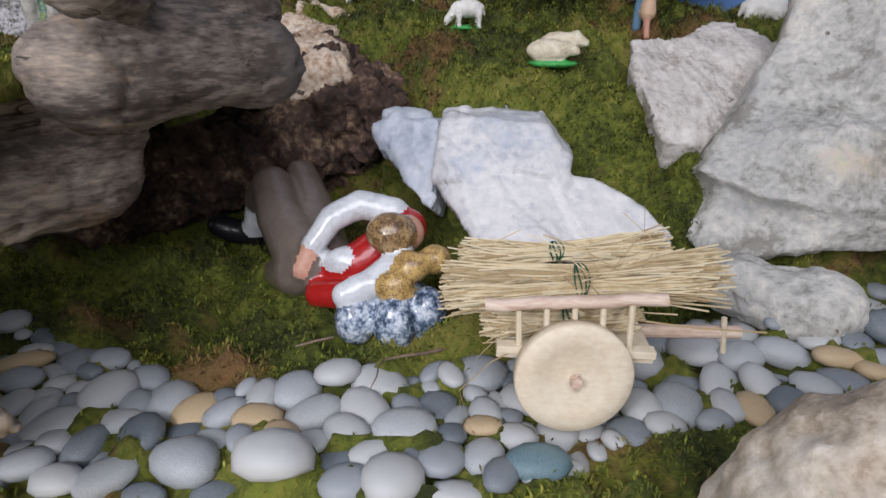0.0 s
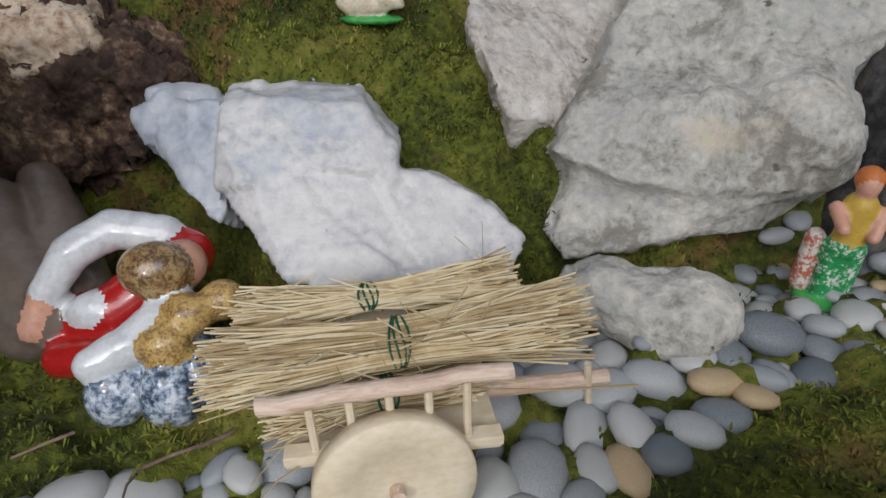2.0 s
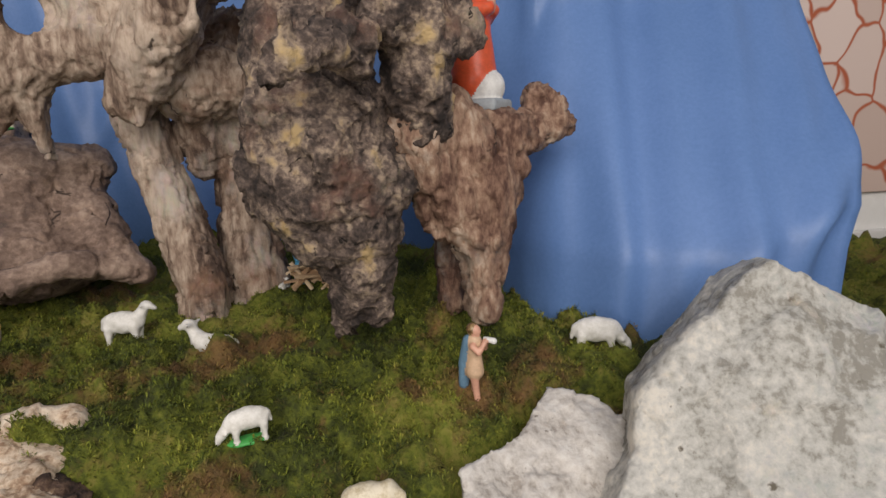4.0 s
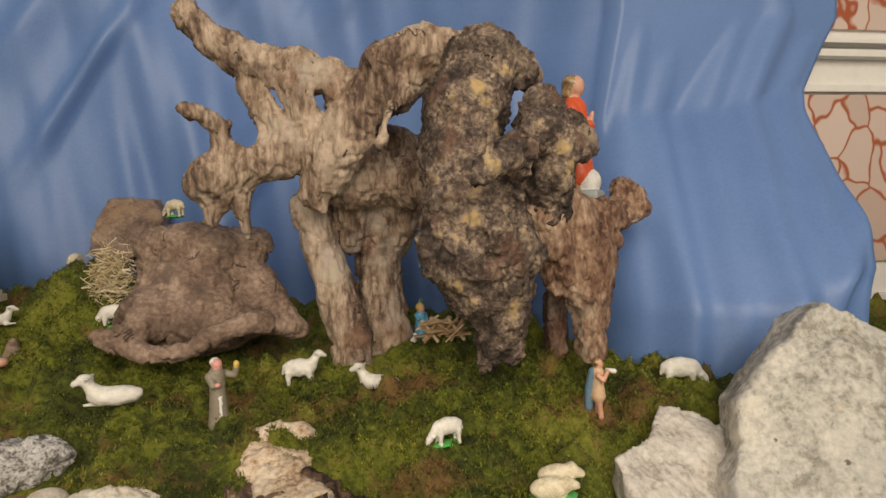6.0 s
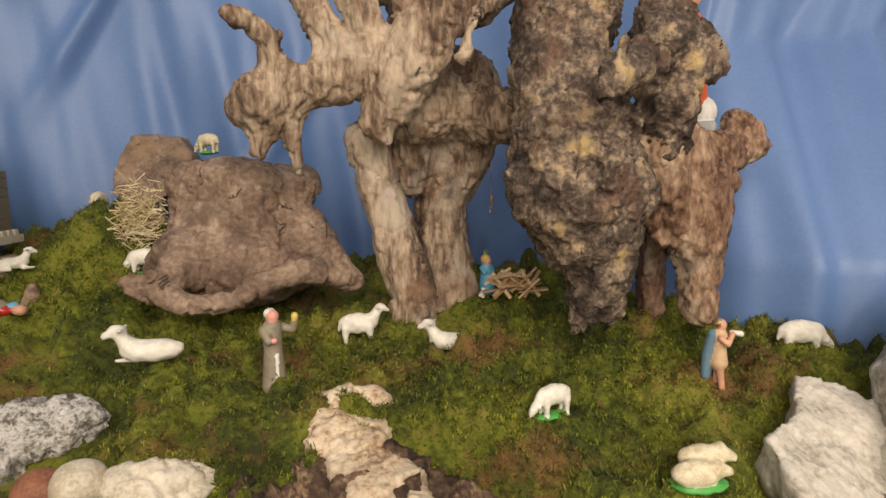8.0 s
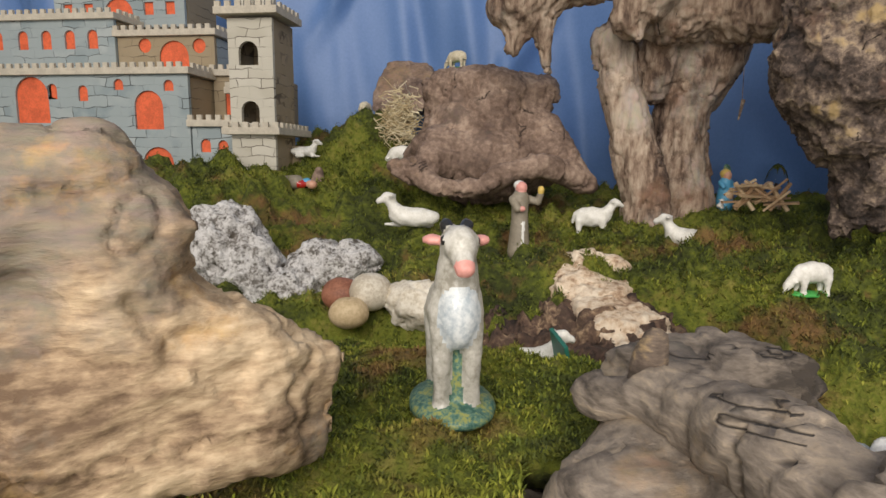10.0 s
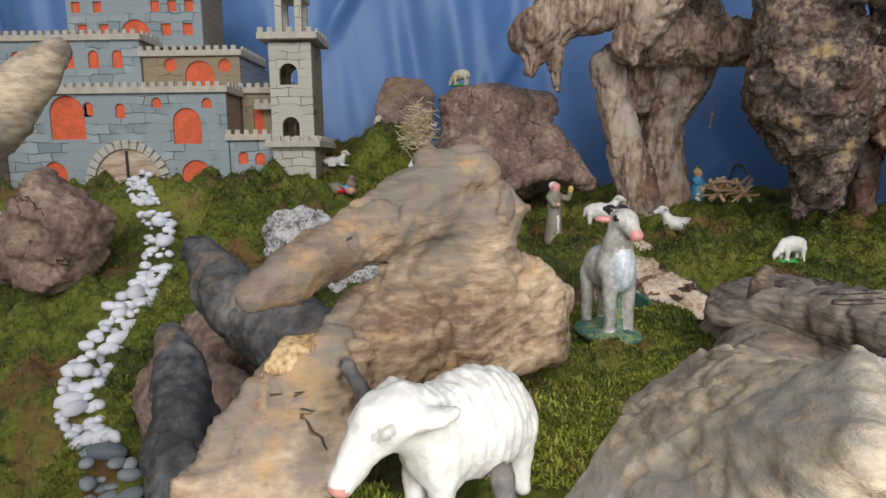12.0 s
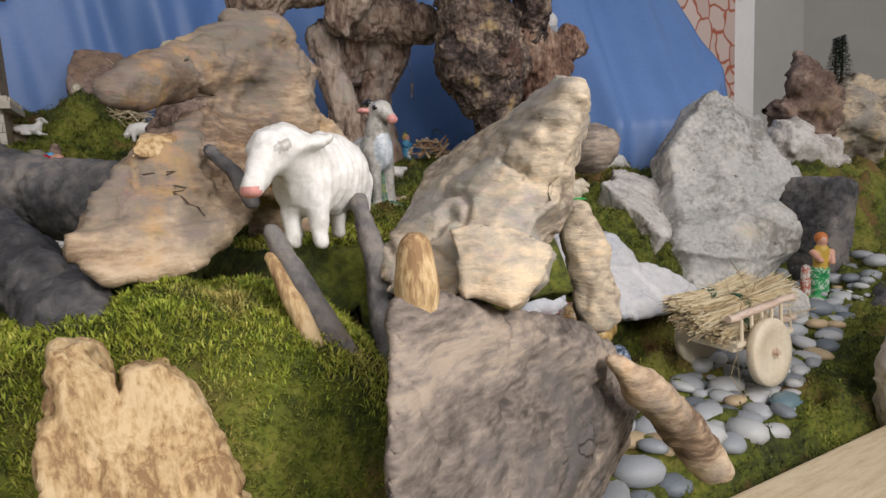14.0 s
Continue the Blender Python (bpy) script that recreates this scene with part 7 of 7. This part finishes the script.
# the sleeper, glazed plaster
figurine("sleeping_figurine", [
    ("trousers", [("tube", [(-0.088, 0.525, 0.266, 0.027), (-0.122, 0.565, 0.295, 0.024), (-0.140, 0.595, 0.318, 0.020), (-0.160, 0.612, 0.300, 0.016)]), ("tube", [(-0.08, 0.545, 0.270, 0.026), (-0.10, 0.59, 0.30, 0.021), (-0.119, 0.625, 0.322, 0.016), (-0.13, 0.65, 0.27, 0.014)]), ("tube", [(-0.12, 0.54, 0.25, 0.016), (-0.10, 0.52, 0.258, 0.02)])]),
    ("shirt", [("tube", [(-0.010, 0.535, 0.316, 0.013), (-0.040, 0.535, 0.322, 0.013), (-0.063, 0.525, 0.312, 0.012), (-0.078, 0.515, 0.292, 0.010)]), ("tube", [(0.002, 0.492, 0.288, 0.013), (-0.020, 0.476, 0.274, 0.013), (-0.042, 0.468, 0.266, 0.011)]), ("ball", (-0.050, 0.508, 0.278), (0.018, 0.012, 0.013)), ("tube", [(-0.166, 0.618, 0.292, 0.0125), (-0.174, 0.624, 0.264, 0.0125)])]),
    ("red", [("tube", [(-0.070, 0.520, 0.262, 0.017), (-0.040, 0.515, 0.272, 0.020), (0.002, 0.532, 0.302, 0.018)]), ("tube", [(-0.072, 0.495, 0.252, 0.012), (-0.040, 0.487, 0.256, 0.013)])]),
    ("skin", [("ball", (0.005, 0.512, 0.305), (0.014, 0.014, 0.016)), ("tube", [(-0.080, 0.513, 0.288, 0.008), (-0.088, 0.505, 0.270, 0.009)])]),
    ("hair", [("ball", (-0.008, 0.500, 0.309), (0.021, 0.017, 0.018))]),
    ("gold", [("ball", (0.012, 0.480, 0.288), (0.015, 0.012, 0.013)), ("ball", (0.0, 0.466, 0.275), (0.015, 0.010, 0.014)), ("ball", (0.030, 0.492, 0.290), (0.014, 0.013, 0.013))]),
    ("bluerock", [("ball", (-0.034, 0.468, 0.243), (0.018, 0.018, 0.022)), ("ball", (0.0, 0.458, 0.246), (0.018, 0.016, 0.024)), ("ball", (0.026, 0.468, 0.25), (0.016, 0.016, 0.026)), ("ball", (0.0, 0.485, 0.255), (0.03, 0.02, 0.02))]),
    ("black", [("tube", [(-0.176, 0.630, 0.252, 0.014), (-0.200, 0.628, 0.256, 0.014), (-0.216, 0.626, 0.262, 0.012)])]),
], (0, 0, 0), 0, 1.0, "glazed plaster sleeper in red vest and brown trousers on stones", "figurine", 0.0026, 0.005, (0.0006, 200))


# ---- crib, glass bell, pendant ----
def build_crib():
    z = float(ground_z(0.11, 1.075)[0])
    top = tagged(empty("manger", (0.11, 1.075, z)), "small crib heaped from thin wooden strips", "manger")
    inv = top.matrix_world.inverted()
    r = random.Random(8)
    strip = surf("thin_strip_wood", [(0.36, (0.36, 0.22, 0.12)), (0.5, (0.52, 0.36, 0.21)), (0.64, (0.66, 0.50, 0.32))], 40, 0.7, 0.2, 6, 0.001, stretch=(0.3, 2, 2), island=0.3)
    for k in range(16):
        bm = bmesh.new()
        ln = r.uniform(0.018, 0.034)
        m = pose(0.108 + r.uniform(-0.026, 0.026), 1.075 + r.uniform(-0.012, 0.018), z + 0.006 + 0.0016 * k, r.uniform(-14, 14), r.uniform(-45, 45) if k % 3 else r.uniform(-6, 6), r.uniform(-35, 35))
        box(bm, (-ln, -0.0045, -0.0015), (ln, 0.0045, 0.0015), 0.0004, m)
        part("strip", bm, strip, top).matrix_parent_inverse = inv
    for x in (0.085, 0.130):
        for s in (-1, 1):
            bm = bmesh.new()
            rod(bm, (x + 0.012 * s, 1.068, z - 0.004), (x - 0.014 * s, 1.072, z + 0.034), 0.003, None, 6)
            part("leg", bm, strip, top).matrix_parent_inverse = inv


build_crib()
sheep("lie", 0.058, 1.085, 60, 0.022, "tiny white lamb beside the crib")


def build_bell():
    m = bpy.data.materials.new("thin_clear_glass")
    m.use_nodes = True
    b = m.node_tree.nodes["Principled BSDF"]
    b.inputs["Transmission Weight"].default_value, b.inputs["Roughness"].default_value, b.inputs["IOR"].default_value = 1.0, 0.02, 1.15
    prof = [(0.0, 0.052), (0.006, 0.049), (0.012, 0.040), (0.016, 0.026), (0.0165, 0.012), (0.015, 0.0)]
    bm = lathe(prof, 24)
    bmesh.ops.rotate(bm, matrix=Matrix.Rotation(radians(90), 3, "X"), verts=bm.verts[:])
    me = bpy.data.meshes.new("lamp_bulb")
    bm.to_mesh(me)
    bm.free()
    me.materials.append(m)
    me.polygons.foreach_set("use_smooth", [True] * len(me.polygons))
    top = tagged(empty("candle_bulb", (0.150, 1.135, zb + 0.03)), "unlit clear glass flame bulb on a brown socket behind the crib", "bulb")
    ob = new("glass", me)
    ob.parent = top
    bm = bmesh.new()
    rod(bm, (0, 0, -0.04), (0, 0, 0.004), 0.010, 0.009, 12)
    rod(bm, (0, 0, 0.004), (0, 0, 0.022), 0.004, 0.002, 8)
    part("socket", bm, M["redwood"], top)


build_bell()
bm = bmesh.new()
rod(bm, (0.075, 1.09, 0.735), (0.077, 1.09, 0.668), 0.0005, None, 5)
rod(bm, (0.0785, 1.09, 0.668), (0.074, 1.09, 0.640), 0.003, 0.0012, 8)
me = bpy.data.meshes.new("pendant")
bm.to_mesh(me)
bm.free()
me.materials.append(M["dark"])
tagged(new("pendant", me), "thin dark pendant hanging on a thread in the grotto", "ornament")

# dark moss clumps behind the root and dry star-shaped stalks
bm = bmesh.new()
for a, b in (((0, 0, 0), (0.006, 0, 0.022)), ((0.006, 0, 0.022), (0.014, 0.002, 0.006)), ((0.002, 0, 0.008), (-0.010, 0, 0.014))):
    rod(bm, a, b, 0.0012, 0.0007, 6)
me = bpy.data.meshes.new("dry_stalk")
bm.to_mesh(me)
bm.free()
me.materials.append(STRAW)
stalk = tagged(new("dry_stalk", me), "dry forked grass stalk standing in the moss", "stalk")
stalk.matrix_world = pose(-0.068, 0.705, float(ground_z(-0.068, 0.705)[0]) + 0.001, 0, 0, 10)


def twig(name, pts, radius, material, label):
    bm = bmesh.new()
    for k, (a, b) in enumerate(zip(pts[:-1], pts[1:])):
        rod(bm, a, b, radius * (1 - 0.12 * k), radius * (0.88 - 0.12 * k), 7)
    me = bpy.data.meshes.new(name)
    bm.to_mesh(me)
    bm.free()
    me.materials.append(material)
    tagged(new(name, me), label, "twig")


twig("twig", [(0.041, 0.423, 0.247), (0.029, 0.415, 0.248), (0.012, 0.408, 0.249), (0.001, 0.398, 0.252), (-0.001, 0.385, 0.256), (0.000, 0.372, 0.256), (-0.003, 0.364, 0.252)], 0.0013, M["stump"], "thin curved brown twig lying over the pebbles")
twig("twig", [(-0.045, 0.435, 0.246), (-0.058, 0.428, 0.246), (-0.071, 0.421, 0.245)], 0.001, M["stump"], "short dry brown twig in the hollow's moss")


def conifer(x, y, z, h):
    """A small dark toy fir: trunk and whorls of drooping needles."""
    top = tagged(empty("fir_tree", (x, y, z)), "dark green toy fir tree among the far rocks", "tree", "toy fir trees")
    bm = bmesh.new()
    rod(bm, (0, 0, 0), (0, 0, h * 0.95), h * 0.035, h * 0.008, 8)
    part("trunk", bm, M["bank"], top)
    r = random.Random(int(x * 1000))
    verts, faces = [], []
    for k in range(1500):
        u = r.random() ** 0.8
        a, rad = r.uniform(0, 6.283), h * 0.24 * (1 - u) * r.uniform(0.3, 1.0) + 0.002
        p = Vector((rad * math.cos(a), rad * math.sin(a), h * (0.12 + 0.86 * u) - rad * 0.25))
        d = Vector((math.cos(a), math.sin(a), r.uniform(-0.6, 0.5))).normalized() * h * 0.05
        s = Vector((-math.sin(a), math.cos(a), 0)) * h * 0.012
        i = len(verts)
        verts += [p - s, p + s, p + d]
        faces.append((i, i + 1, i + 2))
    crown = new("crown", mesh_from("crown", verts, faces, plain("fir_green", (0.012, 0.035, 0.022), 0.7), False))
    crown.parent = top


conifer(1.055, 0.80, 0.60, 0.15)
conifer(1.10, 0.81, 0.62, 0.14)


# ---- pebbles and gravel ----
def pebble_mesh(seed, flat, edge):
    r = np.random.RandomState(seed)
    bm = bmesh.new()
    bmesh.ops.create_icosphere(bm, subdivisions=2, radius=1)
    k = r.normal(size=(4, 3))
    for v in bm.verts:
        p = np.array(v.co)
        s = 1 + edge * sum(math.sin(1.7 * (p @ q) + q[0] * 3) for q in k) / 4
        n = abs(p[0]) ** 2.5 + abs(p[1]) ** 2.5
        s *= 1.0 if n == 0 else (1 / max(n ** 0.4, 0.9)) ** 0.5
        v.co = (p[0] * s, p[1] * s * r.uniform(0.985, 1.015), p[2] * flat * s)
    me = bpy.data.meshes.new("pebble")
    bm.to_mesh(me)
    bm.free()
    me.polygons.foreach_set("use_smooth", [True] * len(me.polygons))
    return me


def scatter(parent, name, meshes, spots, rng, sink=0.2, thick=0.42):
    for x, y, a, b, turn in spots:
        k = rng.randrange(len(meshes))
        ob = new(name, meshes[k])
        c = thick * (a + b) / 2
        ob.matrix_world = Matrix.Translation((x, y, float(ground_z(x, y)[0]) + c * (0.5 - sink))) @ Euler((rng.gauss(0, 0.10), rng.gauss(0, 0.10), turn)).to_matrix().to_4x4() @ Matrix.Diagonal((a, b, (a + b) / 2, 1))
        ob.parent = parent


def packed(inside, lo, hi, count, seed, spread=0.35, rounds=7, fill=0.99):
    """Ovals that fill an area closely, like stones laid side by side: (x, y, half length, half width, turn)."""
    r = np.random.RandomState(seed)
    p = np.stack([r.uniform(lo[0], hi[0], 90000), r.uniform(lo[1], hi[1], 90000)], 1)
    p = p[inside(p[:, 0], p[:, 1])][:16000]
    c = p[r.choice(len(p), count, False)].copy()
    w = np.exp(r.normal(0, spread, count))
    for _ in range(rounds):
        own = np.argmin(((p[:, None] - c[None]) ** 2).sum(axis=2) / w[None] ** 2, axis=1)
        for k in range(count):
            if (own == k).sum() > 3:
                c[k] = p[own == k].mean(axis=0)
    out = []
    for k in range(count):
        q = p[own == k]
        if len(q) < 8:
            continue
        e, v = np.linalg.eigh(np.cov(q.T))
        b, a = 2 * fill * np.sqrt(np.maximum(e, 1e-9))
        a, b = min(a, 1.8 * b, 0.023), min(b, 0.018)
        out.append((float(c[k][0]), float(c[k][1]), float(a), float(b), math.atan2(v[1, 1], v[0, 1])))
    return out


def build_pebbles():
    rng = random.Random(21)
    bed = tagged(new("pebble_bed"), "bed of smooth grey and white river pebbles", "pebbles", kind="structure")
    kinds = []
    for mt, share in ((M["pebble"], 13), (M["palepebble"], 7), (M["tanstone"], 1)):
        for s in range(share):
            me = pebble_mesh(len(kinds) + 3, 0.42 + 0.08 * (s % 3), 0.16)
            me.materials.append(mt)
            kinds.append(me)
    scatter(bed, "pebble", kinds, packed(lambda x, y: pebbled(x, y), (-0.40, 0.27), (0.60, 0.64), 290, 9, 0.24, 9, 1.1), rng, 0.3)
    teal = pebble_mesh(77, 0.45, 0.2)
    teal.materials.append(surf("teal_stone", [(0.36, (0.05, 0.10, 0.12)), (0.5, (0.12, 0.20, 0.23)), (0.64, (0.26, 0.36, 0.38))], 40, 0.4, 0.3, 6, 0.001))
    ob = new("pebble", teal)
    ob.matrix_world = pose(0.103, 0.318, 0.240, 4, 0, 8) @ Matrix.Diagonal((0.019, 0.013, 0.016, 1))
    ob.parent = bed
    path = tagged(new("gravel_path"), "winding path of white gravel chips leading to the castle gate", "path", kind="structure")
    chips = []
    for s in range(8):
        me = pebble_mesh(50 + s, 0.6, 0.35)
        me.materials.append(M["chip"])
        chips.append(me)

    def on(x, y, lo, hi):
        return (np.abs(x - path_x(y)) < 0.021 + 0.06 * np.clip(0.66 - y, 0, 1)) & (y > lo) & (y < hi)
    scatter(path, "gravel", chips, packed(lambda x, y: on(x, y, 0.72, 1.10), (-0.99, 0.72), (-0.70, 1.10), 190, 12, 0.25, 7, 1.42), rng, 0.0)
    scatter(path, "gravel", chips, packed(lambda x, y: on(x, y, 0.58, 0.72), (-0.86, 0.58), (-0.64, 0.72), 52, 13, 0.25, 7, 1.35), rng, 0.0)
    scatter(path, "gravel", kinds, packed(lambda x, y: on(x, y, 0.40, 0.58), (-0.80, 0.40), (-0.52, 0.58), 52, 14, 0.25, 7, 1.2), rng, 0.1)


build_pebbles()
build_moss()
